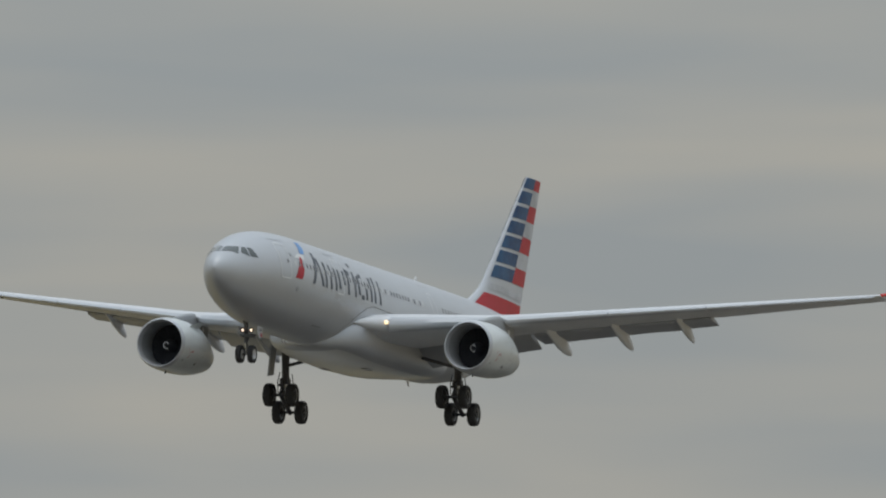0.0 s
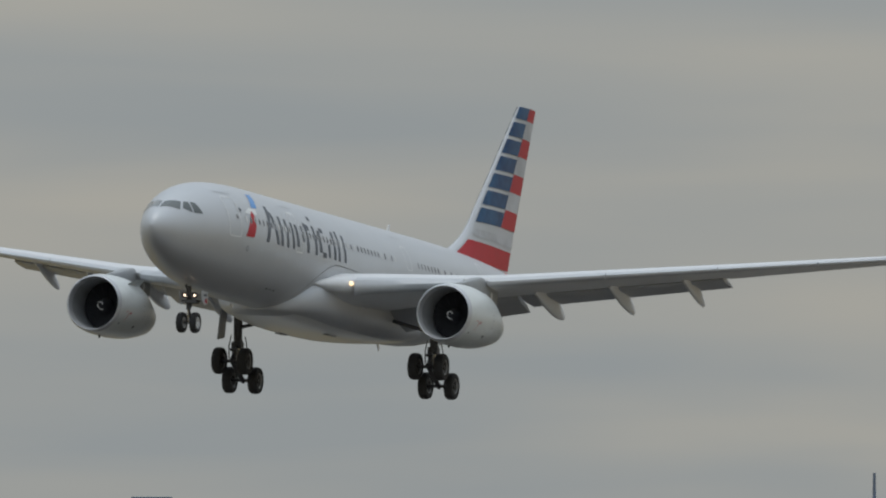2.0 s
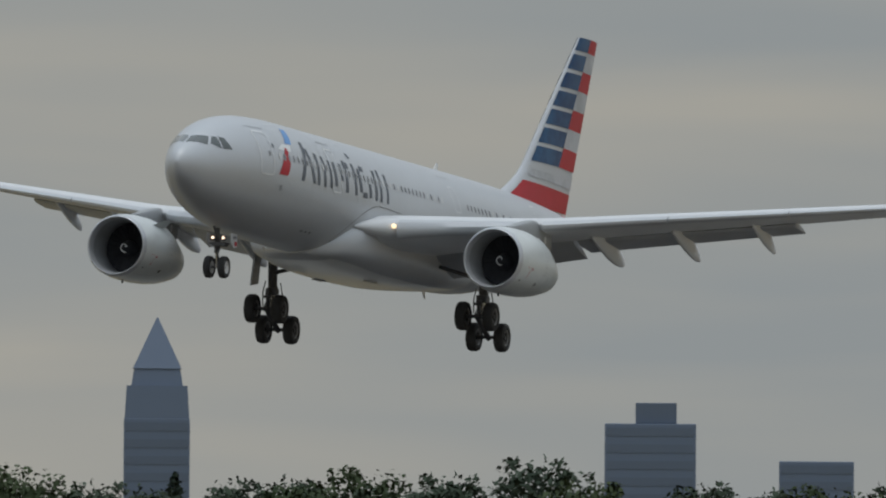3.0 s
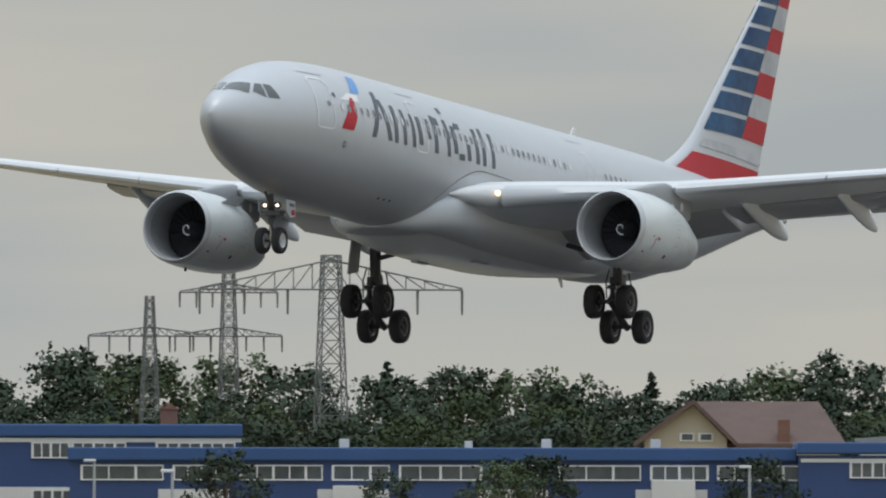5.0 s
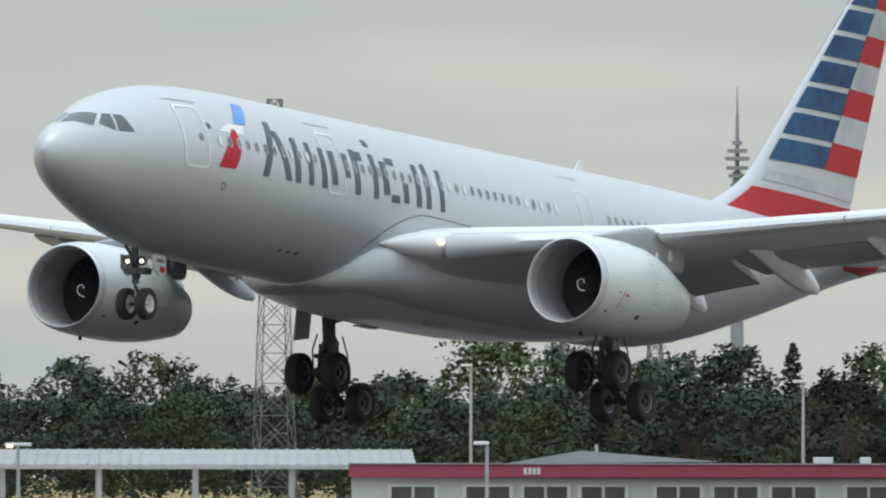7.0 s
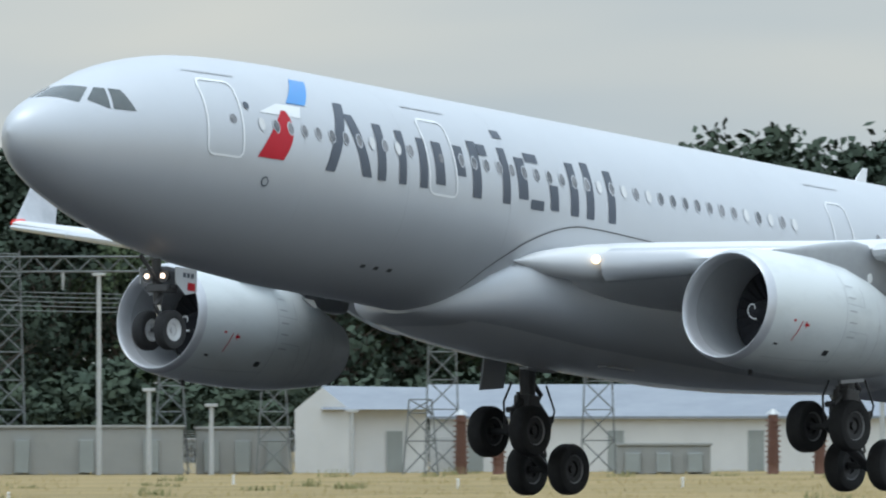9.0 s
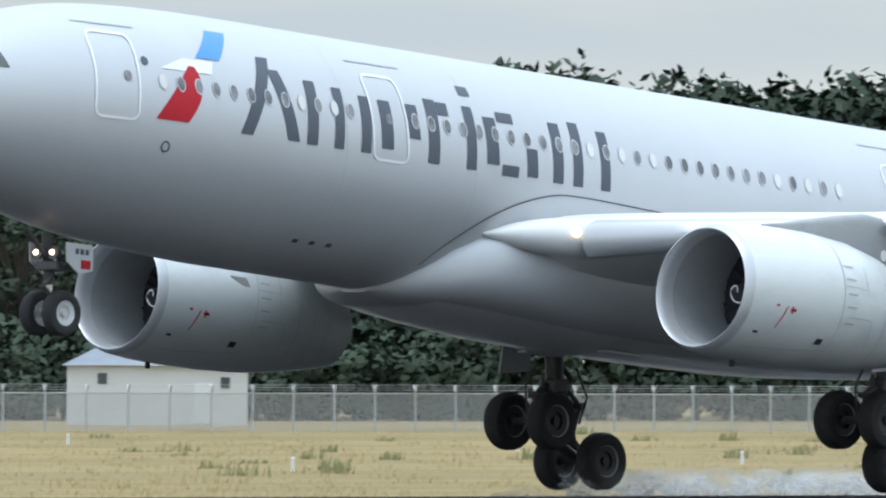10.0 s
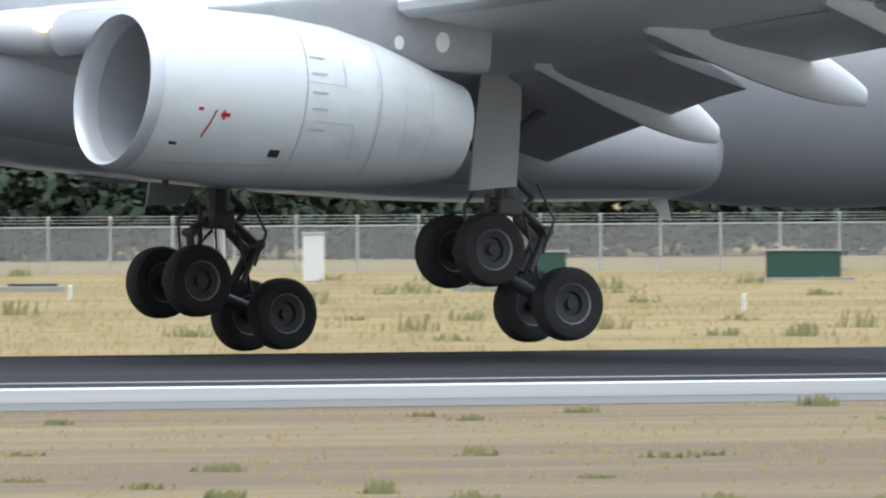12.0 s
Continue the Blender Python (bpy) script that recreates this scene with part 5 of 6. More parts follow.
# ---- buildings ----
def facing(az, dist, z=GROUND_Z, turn=0.0):
    """A frame at that bearing, its x axis across the view to the right and its y axis away."""
    return Matrix.Translation(bearing(az, dist, z)) @ Matrix.Rotation(-radians(az) + radians(turn), 4, "Z")


def width_at(deg, dist):
    return dist * math.tan(radians(deg))


def window_row(parent, x0, x1, z0, z1, y, count):
    """A band of windows: one frame and its panes, standing proud of the wall."""
    bm = bmesh.new()
    t = 0.07
    box(bm, x0, x1, y - 0.06, y + 0.02, z0, z0 + t)
    box(bm, x0, x1, y - 0.06, y + 0.02, z1 - t, z1)
    for k in range(count + 1):
        x = x0 + (x1 - x0) * k / count
        w = t if k % 2 else 1.8 * t
        box(bm, x - w / 2, x + w / 2, y - 0.062, y + 0.02, z0, z1)
    window = part("window", bm, M_FRAME, parent, "white-framed window band")
    for k in range(count):
        bm = bmesh.new()
        w = (x1 - x0) / count
        box(bm, x0 + k * w + 0.05, x0 + (k + 1) * w - 0.05, y - 0.03, y - 0.01, z0 + t, z1 - t)
        part("pane", bm, M_PANE, window)


def build_office():
    """The long blue office block beyond the field: a taller wing and a lower one before it."""
    d = 930.0
    m = facing(64.779, d)
    block = empty("office_block", m)
    tagged(block, "blue-clad two-storey office block with white window bands", "building")
    z = lambda el: height(el, d) - GROUND_Z
    x = lambda az: width_at(az - 64.779, d)
    x0, x1 = x(64.186), x(65.372)
    bm = bmesh.new()
    box(bm, x0, x1, 0, 12, 0, z(0.165), 0.0)
    part("wall", bm, M_BLUEW, block)
    bm = bmesh.new()
    box(bm, x0 - 0.05, x1 + 0.05, -0.25, 12.1, z(0.168), z(0.208), 0.08)
    part("roof", bm, M_ROOFB, block, "blue roof edge")
    bm = bmesh.new()
    box(bm, x0, x1, -0.06, 0, z(0.150), z(0.163))
    box(bm, x0 - 0.3, x0, -0.3, 0.2, z(0.05), z(0.14))
    part("trim", bm, M_FRAME, block)
    bm = bmesh.new()
    box(bm, x0 + 0.5, x(64.82), -0.12, 0, 0, z(0.006))
    part("base_wall", bm, M_WALLW, block, "white base wall")
    for a, b, lo, hi, n in ((64.335, 64.545, 0.098, 0.150, 5), (64.702, 64.82, 0.098, 0.150, 4), (64.83, 65.0, 0.128, 0.150, 5), (65.1, 65.35, 0.128, 0.150, 7), (64.702, 64.83, -0.08, -0.002, 4)):
        window_row(block, x(a), x(b), z(lo), z(hi), -0.05 if lo > 0 else -0.14, n)
    # chimney
    bm = bmesh.new()
    box(bm, x(65.112), x(65.168), 1.0, 2.0, z(0.10), z(0.255), 0.03)
    box(bm, x(65.108), x(65.172), 0.95, 2.05, z(0.255), z(0.262), 0.02)
    rod(bm, (x(65.14), 1.5, z(0.262)), (x(65.14), 1.5, z(0.275)), 0.2)
    part("chimney", bm, M_BRICKC, block, "brown brick chimney")

    d2 = 905.0
    m2 = facing(66.0, d2)
    low = empty("office_wing", m2)
    tagged(low, "long low blue office wing with white window bands", "building")
    z = lambda el: height(el, d2) - GROUND_Z
    x = lambda az: width_at(az - 66.0, d2)
    bm = bmesh.new()
    box(bm, x(64.82), x(67.15), 0, 10, 0, z(0.095))
    part("wall", bm, M_BLUEW, low)
    bm = bmesh.new()
    box(bm, x(64.815), x(67.15), -0.3, 10, z(0.092), z(0.134), 0.08)
    part("roof", bm, M_ROOFB, low, "blue roof edge")
    a = 64.86
    k = 0
    while a < 67.0:
        w = 0.18 if k % 2 else 0.26
        if k % 4 == 3:
            bm = bmesh.new()
            box(bm, x(a), x(a + 0.14), -1.6, 0, 0, z(0.012 + 0.02 * (k % 3)), 0.05)
            part("entrance_box", bm, M_WALLW, low, "white rendered entrance box")
        window_row(low, x(a), x(a + w), z(0.028), z(0.078), -0.05, 3 + k % 3)
        if k % 2:
            bm = bmesh.new()
            box(bm, x(a - 0.05), x(a + w), -0.1, 0, 0, z(0.0))
            part("base_wall", bm, M_WALLW, low)
        a += w + 0.035
        k += 1
    # right-hand taller end
    bm = bmesh.new()
    box(bm, x(67.155), x(68.3), -3, 10, 0, z(0.11))
    part("wall", bm, M_BLUEW, low)
    bm = bmesh.new()
    box(bm, x(67.15), x(68.3), -3.3, 10, z(0.115), z(0.152), 0.08)
    part("roof", bm, M_ROOFB, low)
    for a, b in ((67.32, 67.53), (67.70, 68.0), (68.05, 68.25)):
        window_row(low, x(a), x(b), z(0.037), z(0.09), -3.05, 6)
    bm = bmesh.new()
    box(bm, x(67.16), x(68.3), -3.06, -3, z(0.088), z(0.1))
    part("trim", bm, M_FRAME, low)
    # roof vents
    for az, s in ((66.35, 0.5), (66.1, 0.4), (65.7, 0.5), (66.7, 0.5)):
        bm = bmesh.new()
        box(bm, x(az) - s / 2, x(az) + s / 2, 2, 3, z(0.13), z(0.13) + s, 0.03)
        part("roof_vent", bm, M_WALLW, low)

    # gabled house behind
    d3 = 985.0
    house = empty("house", facing(66.82, d3))
    tagged(house, "cream gabled house with a brown tiled roof", "house")
    z = lambda el: height(el, d3) - GROUND_Z
    x = lambda az: width_at(az - 66.82, d3)
    l, r, ap, ev = x(66.64), x(66.95), z(0.285), z(0.14)
    bm = bmesh.new()
    loft(bm, [[Vector((l + 0.4, y, 0)), Vector((r - 0.4, y, 0)), Vector((r - 0.4, y, ev + 0.4)), Vector((0, y, ap - 0.25)), Vector((l + 0.4, y, ev + 0.4))] for y in (0, 11)])
    part("wall", bm, M_CREAM, house)
    bm = bmesh.new()
    loft(bm, [[Vector((l - 0.2, y, ev - 0.1)), Vector((l - 0.2, y, ev + 0.2)), Vector((0, y, ap + 0.1)), Vector((r + 0.2, y, ev + 0.2)), Vector((r + 0.2, y, ev - 0.1)), Vector((0, y, ap - 0.2))] for y in (-0.6, 11)])
    part("roof", bm, M_TILE, house, "brown tiled gable roof")
    bm = bmesh.new()
    e = x(67.31)
    ym, hd = 6.0, 5.2
    loft(bm, [[Vector((q, ym - hd, ev - 0.1)), Vector((q, ym - hd, ev + 0.15)), Vector((q - (0 if q < 1 else 1.5), ym, ap + 0.0)), Vector((q, ym + hd, ev + 0.15)), Vector((q, ym + hd, ev - 0.1))] for q in (0.2, e)])
    part("roof", bm, M_TILE, house, "brown tiled ridge roof")
    bm = bmesh.new()
    box(bm, 0.5, e - 0.4, ym - hd + 0.5, ym + hd - 0.5, 0, ev)
    part("wall", bm, M_CREAM, house)
    bm = bmesh.new()
    box(bm, x(67.09), x(67.13), 1.0, 1.8, z(0.15), z(0.225), 0.02)
    part("chimney", bm, M_BRICKC, house)
    for a in (66.80, 66.86):
        window_row(house, x(a) - 0.35, x(a) + 0.35, z(0.155), z(0.182), -0.04, 1)

    hall = empty("flat_hall", facing(67.75, 1010.0))
    tagged(hall, "pale hall with a shallow grey roof", "building")
    z = lambda el: height(el, 1010) - GROUND_Z
    bm = bmesh.new()
    box(bm, -7, 10, 0, 20, 0, z(0.165))
    part("wall", bm, M_WALLW, hall)
    bm = bmesh.new()
    loft(bm, [[Vector((-7.3, y, z(0.165))), Vector((1.5, y, z(0.2))), Vector((10.3, y, z(0.17))), Vector((10.3, y, z(0.16))), Vector((-7.3, y, z(0.155)))] for y in (-0.4, 20)])
    part("roof", bm, M_SLATE, hall)
    window_row(hall, -3, 8, z(0.15), z(0.163), -0.04, 9)


def build_terminal():
    """The low white building with a red fascia, and the open shed beside it."""
    d = 640.0
    hall = empty("low_hall", facing(61.5, d))
    tagged(hall, "low white hall with a dark red fascia and windows", "building")
    z = lambda el: height(el, d) - GROUND_Z
    x = lambda az: width_at(az - 61.5, d)
    x0, x1 = x(60.418), x(62.58)
    bm = bmesh.new()
    box(bm, x0, x1, 0, 14, 0, z(-0.03))
    part("wall", bm, M_WALLW, hall)
    bm = bmesh.new()
    box(bm, x0 - 0.1, x1 + 0.1, -0.35, 14, z(-0.032), z(0.010), 0.04)
    part("fascia", bm, M_REDF, hall, "dark red roof fascia")
    bm = bmesh.new()
    box(bm, x0 - 0.12, x1 + 0.12, -0.4, 14.1, z(0.010), z(0.0145))
    part("roof", bm, M_SHEET, hall, "pale roof edge")
    bm = bmesh.new()
    loft(bm, [[Vector((x(60.9), y, z(0.012))), Vector((x(61.15), y, z(0.055) if y < 9 else z(0.03))), Vector((x(61.6), y, z(0.02)))] for y in (4, 12)])
    part("skylight", bm, M_SHEET, hall)
    a, k = 60.54, 0
    while a < 62.5:
        window_row(hall, x(a), x(a + 0.15), z(-0.16), z(-0.055), -0.05, 2)
        a += 0.185 if k % 3 else 0.24
        k += 1
    # three pale blocks of the sign on the fascia
    for q in range(4):
        bm = bmesh.new()
        box(bm, x(60.97) + 0.16 * q, x(60.97) + 0.16 * q + 0.12, -0.37, -0.35, z(-0.022), z(0.0))
        part("sign_block", bm, M_SIGW, hall)
    for az, s in ((62.3, 0.5), (61.9, 0.7), (62.05, 0.4)):
        bm = bmesh.new()
        box(bm, x(az), x(az) + s, 3, 4, z(0.012), z(0.012) + 0.25, 0.04)
        part("roof_vent", bm, M_WALLW, hall)
    bm = bmesh.new()
    rod(bm, (x(61.2), 6, z(0.02)), (x(61.2), 6, z(0.075)), 0.06)
    part("flue", bm, M_GALV, hall)

    shed = empty("open_shed", facing(59.9, 660.0))
    tagged(shed, "open shed with a pale ribbed sheet roof on posts", "shed")
    z = lambda el: height(el, 660) - GROUND_Z
    x = lambda az: width_at(az - 59.9, 660)
    x0, x1 = x(58.6), x(60.62)
    n = 60
    for k in range(n):
        a, b = x0 + (x1 - x0) * k / n, x0 + (x1 - x0) * (k + 1) / n
        bm = bmesh.new()
        for q, w, up in ((a, b - 0.06, 0.0), (b - 0.06, b, 0.04)):
            pts = [Vector((q, -4, z(0.008) + up)), Vector((w, -4, z(0.008) + up)), Vector((w, 9, z(0.058) + up)), Vector((q, 9, z(0.058) + up))]
            bm.faces.new([bm.verts.new(v) for v in pts])
            bm.faces.new([bm.verts.new(v - Vector((0, 0, 0.12))) for v in pts[::-1]])
        part("roof_panel", bm, M_SHEET, shed)
    bm = bmesh.new()
    box(bm, x0, x1, -4.05, -3.9, z(-0.006), z(0.008))
    part("gutter", bm, M_GALV, shed)
    for k in range(7):
        bm = bmesh.new()
        q = x0 + 1 + (x1 - x0 - 2) * k / 6
        rod(bm, (q, -3.8, 0), (q, -3.8, z(0.0)), 0.12, n=8)
        part("post", bm, M_GALV, shed)
    for k in range(5):
        car = empty("parked_car", facing(59.45 + 0.16 * k, 655.0))
        tagged(car, "parked pale car under the open shed", "car", group="cars in the shed")
        bm = bmesh.new()
        loft(bm, [[Vector((q, y, zz)) for q, zz in ((-0.85, 0.35), (0.85, 0.35), (0.85, 0.85), (0.62, 0.95), (0.55, 1.42), (-0.55, 1.42), (-0.62, 0.95), (-0.85, 0.85))] for y in (-1.9, 1.9)])
        part("body", bm, (M_SIGW, M_GREYBOX, M_SIGW, M_BLUEW, M_SIGW)[k], car)
        bm = bmesh.new()
        loft(bm, [[Vector((q, y, zz)) for q, zz in ((-0.52, 1.0), (0.52, 1.0), (0.46, 1.36), (-0.46, 1.36))] for y in (-1.93, -1.90)])
        part("windscreen", bm, M_PANE, car)
        for sx in (-0.75, 0.75):
            for sy in (-1.2, 1.2):
                bm = bmesh.new()
                rod(bm, (sx - 0.1, sy, 0.32), (sx + 0.1, sy, 0.32), 0.32, n=14)
                part("wheel", bm, M_TYRE, car)


def build_substation():
    """Hangar, white halls, lattice gantries and transformers behind the fence."""
    # pale hangar
    d = 985.0
    hangar = empty("hangar", facing(48.69, d))
    tagged(hangar, "large pale grey metal-clad hangar", "hangar")
    z = lambda el: height(el, d) - GROUND_Z
    x = lambda az: width_at(az - 48.69, d)
    x0, x1 = x(47.878), x(49.54)
    n = 7
    for k in range(n):
        bm = bmesh.new()
        a, b = x0 + (x1 - x0) * k / n, x0 + (x1 - x0) * (k + 1) / n
        e0, e1 = 0.235 - 0.045 * k / n, 0.235 - 0.045 * (k + 1) / n
        loft(bm, [[Vector((a, y, 0)), Vector((b - 0.05, y, 0)), Vector((b - 0.05, y, z(e1))), Vector((a, y, z(e0)))] for y in (0, 0.25)])
        part("panel", bm, M_HANGAR, hangar)
    bm = bmesh.new()
    loft(bm, [[Vector((x0, y, 0)), Vector((x1, y, 0)), Vector((x1, y, z(0.188))), Vector((x0, y, z(0.233)))] for y in (0.26, 26)])
    part("core", bm, M_CONCW, hangar)
    bm = bmesh.new()
    loft(bm, [[Vector((x0 - 0.2, y, z(0.236))), Vector((x1 + 0.2, y, z(0.190))), Vector((x1 + 0.2, y, z(0.20))), Vector((x0 - 0.2, y, z(0.246)))] for y in (-0.3, 26)])
    part("roof", bm, M_WALLW, hangar, "white roof edge")
    for a, b, zt in ((48.03, 48.22, 1.75), (49.36, 49.5, 1.5), (48.9, 49.05, 1.5)):
        bm = bmesh.new()
        box(bm, x(a), x(b), -1.6, -0.1, 0, zt, 0.03)
        part("plinth_box", bm, M_GREYBOX, hangar)
    for a in (48.71, 48.745):
        bm = bmesh.new()
        rod(bm, (x(a), -0.5, 0), (x(a), -0.5, z(-0.02)), 0.12, n=8)
        part("downpipe", bm, M_POST, hangar)

    # long white hall with a grey pitched roof
    d = 1000.0
    for az0, az1, eave, ridge, gable in ((51.45, 54.2, -0.035, 0.068, False), (51.02, 51.44, -0.012, 0.058, True)):
        mid = (az0 + az1) / 2
        hall = empty("white_hall", facing(mid, d - (12 if gable else 0)))
        tagged(hall, "white rendered hall with a grey pitched roof", "building")
        z = lambda el: height(el, d) - GROUND_Z
        x = lambda az: width_at(az - mid, d)
        a, b = x(az0), x(az1)
        bm = bmesh.new()
        if gable:
            q = a + (b - a) * 0.33
            loft(bm, [[Vector((a, y, 0)), Vector((q * 1.0 + 0.6, y, 0)), Vector((q + 0.6, y, z(eave))), Vector(((a + q) / 2 + 0.3, y, z(ridge))), Vector((a, y, z(eave)))] for y in (0, 8)])
            box(bm, q, b, 0.5, 7.5, 0, z(eave))
        else:
            box(bm, a, b, 0, 14, 0, z(eave))
        part("wall", bm, M_WALLW, hall)
        bm = bmesh.new()
        if gable:
            mx = (a + q) / 2 + 0.3
            loft(bm, [[Vector((mx, -0.3 + 4, z(ridge) + 0.1)), Vector((mx, -0.4, z(eave))), Vector((mx, 8, z(eave)))], [Vector((b, 4, z(ridge))), Vector((b + 0.3, -0.4, z(eave))), Vector((b + 0.3, 8, z(eave)))]])
        else:
            loft(bm, [[Vector((q, -0.4, z(eave))), Vector((q, 7, z(ridge))), Vector((q, 14.4, z(eave))), Vector((q, 14.4, z(eave) - 0.15)), Vector((q, -0.4, z(eave) - 0.15))] for q in (a - 0.3, b + 0.3)])
        part("roof", bm, M_SLATE, hall, "grey pitched roof")
        k = 0
        aa = az0 + 0.12
        while aa < az1 - 0.1:
            bm = bmesh.new()
            box(bm, x(aa), x(aa) + 0.9, -0.05 if not gable else 0.4, 0.05 if not gable else 0.6, 0, 2.3, 0.02)
            part("door", bm, M_GREYBOX, hall)
            aa += 0.17 if gable else 0.45
    # concrete yard walls with equipment
    for az, w, el, dist, mat, label in ((50.35, 0.62, -0.07, 965, M_CONCW, "weathered concrete transformer wall"), (50.85, 0.30, -0.075, 968, M_CONCW, "weathered concrete transformer wall"),
                                        (49.95, 0.20, -0.055, 955, M_GREEN, "grey-green transformer housing"), (50.05, 0.5, -0.10, 972, M_CONCW, "weathered concrete transformer wall"), (52.2, 0.3, -0.13, 960, M_CONCW, "low concrete yard wall")):
        wall = empty("yard_wall", facing(az, dist))
        tagged(wall, label, "wall")
        hw, h = width_at(w, dist) / 2, height(el, dist) - GROUND_Z
        bm = bmesh.new()
        box(bm, -hw, hw, 0, 3, 0, h, 0.05)
        part("body", bm, mat, wall)
        bm = bmesh.new()
        box(bm, -hw - 0.1, hw + 0.1, -0.1, 3.1, h, h + 0.15, 0.03)
        part("coping", bm, mat, wall)
        for k in range(3):
            bm = bmesh.new()
            q = -hw + (k + 0.5) * hw * 2 / 3
            box(bm, q - 0.4, q + 0.4, -0.3, -0.02, 0.1, h * 0.75, 0.04)
            part("cabinet", bm, M_GREYBOX, wall)
    # dark bushings before the hall
    for az in (51.55, 51.67, 51.79, 52.55, 52.7):
        b = empty("insulator_column", facing(az, 962))
        tagged(b, "dark ribbed insulator column", "insulator", group="insulators in the yard")
        bm = bmesh.new()
        rod(bm, (0, 0, 0), (0, 0, 3.2), 0.32, 0.26, 10)
        for k in range(9):
            rod(bm, (0, 0, 0.6 + 0.28 * k), (0, 0, 0.68 + 0.28 * k), 0.42, 0.42, 10)
        part("ribs", bm, M_BRICKC, b)
        bm = bmesh.new()
        rod(bm, (0, 0, 3.2), (0, 0, 3.5), 0.4, 0.1, 10)
        part("cap", bm, M_GALV, b)
    # lattice gantry
    for az, el, dist in ((50.10, 0.50, 968), (51.49, 0.46, 968), (51.99, 0.30, 968), (50.95, 0.10, 965), (51.42, 0.02, 960), (50.62, 0.12, 968), (49.75, 0.06, 968)):
        h = height(el, dist) - GROUND_Z
        lattice("gantry_tower", facing(az, dist), h, 0.95, 0.6, "tall grey lattice gantry tower", M_PYLON)
    g = empty("gantry_beam", facing(50.8, 968, GROUND_Z + 11.0))
    tagged(g, "grey lattice gantry beam with insulators and cables", "gantry")
    bm = bmesh.new()
    l, r = width_at(-0.95, 968), width_at(0.75, 968)
    for y, zz in ((0, 0), (0, 0.8), (0.8, 0), (0.8, 0.8)):
        beam(bm, (l, y, zz), (r, y, zz), 0.08)
    k, q = 0, l
    while q < r - 0.8:
        beam(bm, (q, 0, 0.8 * (k % 2)), (q + 0.8, 0, 0.8 * (1 - k % 2)), 0.05)
        beam(bm, (q, 0.8, 0.8 * (k % 2)), (q + 0.8, 0.8, 0.8 * (1 - k % 2)), 0.05)
        q += 0.8
        k += 1
    part("truss", bm, M_PYLON, g)
    bm = bmesh.new()
    for k in range(5):
        z0 = -0.9 - 0.25 * k
        pts = [Vector((l + (r - l) * s / 12, -0.5 * k, z0 - 1.2 * (1 - (2 * s / 12 - 1) ** 2) * 0.3)) for s in range(13)]
        for a, b in zip(pts[:-1], pts[1:]):
            rod(bm, a, b, 0.025, n=4)
    part("cables", bm, M_PYLON, g)
    for k in range(6):
        bm = bmesh.new()
        q = l + (r - l) * (k + 0.5) / 6
        rod(bm, (q, 0.4, -0.02), (q, 0.4, -1.0), 0.09, 0.05, 8)
        part("insulator", bm, M_GALV, g)
    for az, el in ((50.39, 0.42), (50.55, 0.05), (52.9, 0.3), (50.75, 0.0), (51.2, -0.02)):
        p = empty("yard_mast", facing(az, 960))
        tagged(p, "thin grey steel mast in the yard", "mast", group="masts in the yard")
        bm = bmesh.new()
        h = height(el, 960) - GROUND_Z
        rod(bm, (0, 0, -0.2), (0, 0, h), 0.15, 0.11, 8)
        part("pole", bm, M_GALV, p)
        bm = bmesh.new()
        box(bm, -0.35, 0.35, -0.15, 0.15, h - 0.05, h + 0.12, 0.03)
        part("head", bm, M_GALV, p)

    # small hipped hut
    d = 960.0
    hut = empty("hut", facing(44.625, d))
    tagged(hut, "pale rendered hut with a low hipped roof", "hut")
    z = lambda el: height(el, d) - GROUND_Z
    a, b = width_at(-0.29, d), width_at(0.29, d)
    bm = bmesh.new()
    box(bm, a, b, 0, 7, 0, z(-0.03))
    part("wall", bm, M_WALLW, hut)
    bm = bmesh.new()
    lo = [bm.verts.new(p) for p in ((a - 0.3, -0.3, z(-0.03)), (b + 0.3, -0.3, z(-0.03)), (b + 0.3, 7.3, z(-0.03)), (a - 0.3, 7.3, z(-0.03)))]
    hi = [bm.verts.new(p) for p in ((a + 2.5, 3.5, z(0.055)), (b - 2.5, 3.5, z(0.055)))]
    for f in ((lo[0], lo[1], hi[1], hi[0]), (lo[1], lo[2], hi[1]), (lo[2], lo[3], hi[0], hi[1]), (lo[3], lo[0], hi[0])):
        bm.faces.new(f)
    bm.faces.new(lo[::-1])
    part("roof", bm, M_SLATE, hut)
    for q, w, t in ((2.0, 1.0, 2.3), (3.4, 0.5, 2.6), (-3.2, 0.5, 2.8)):
        bm = bmesh.new()
        box(bm, q, q + w, -0.06, 0.02, 0.1 if w > 0.6 else t - 0.6, t, 0.02)
        part("door" if w > 0.6 else "window", bm, M_FRAME if w > 0.6 else M_PANE, hut)


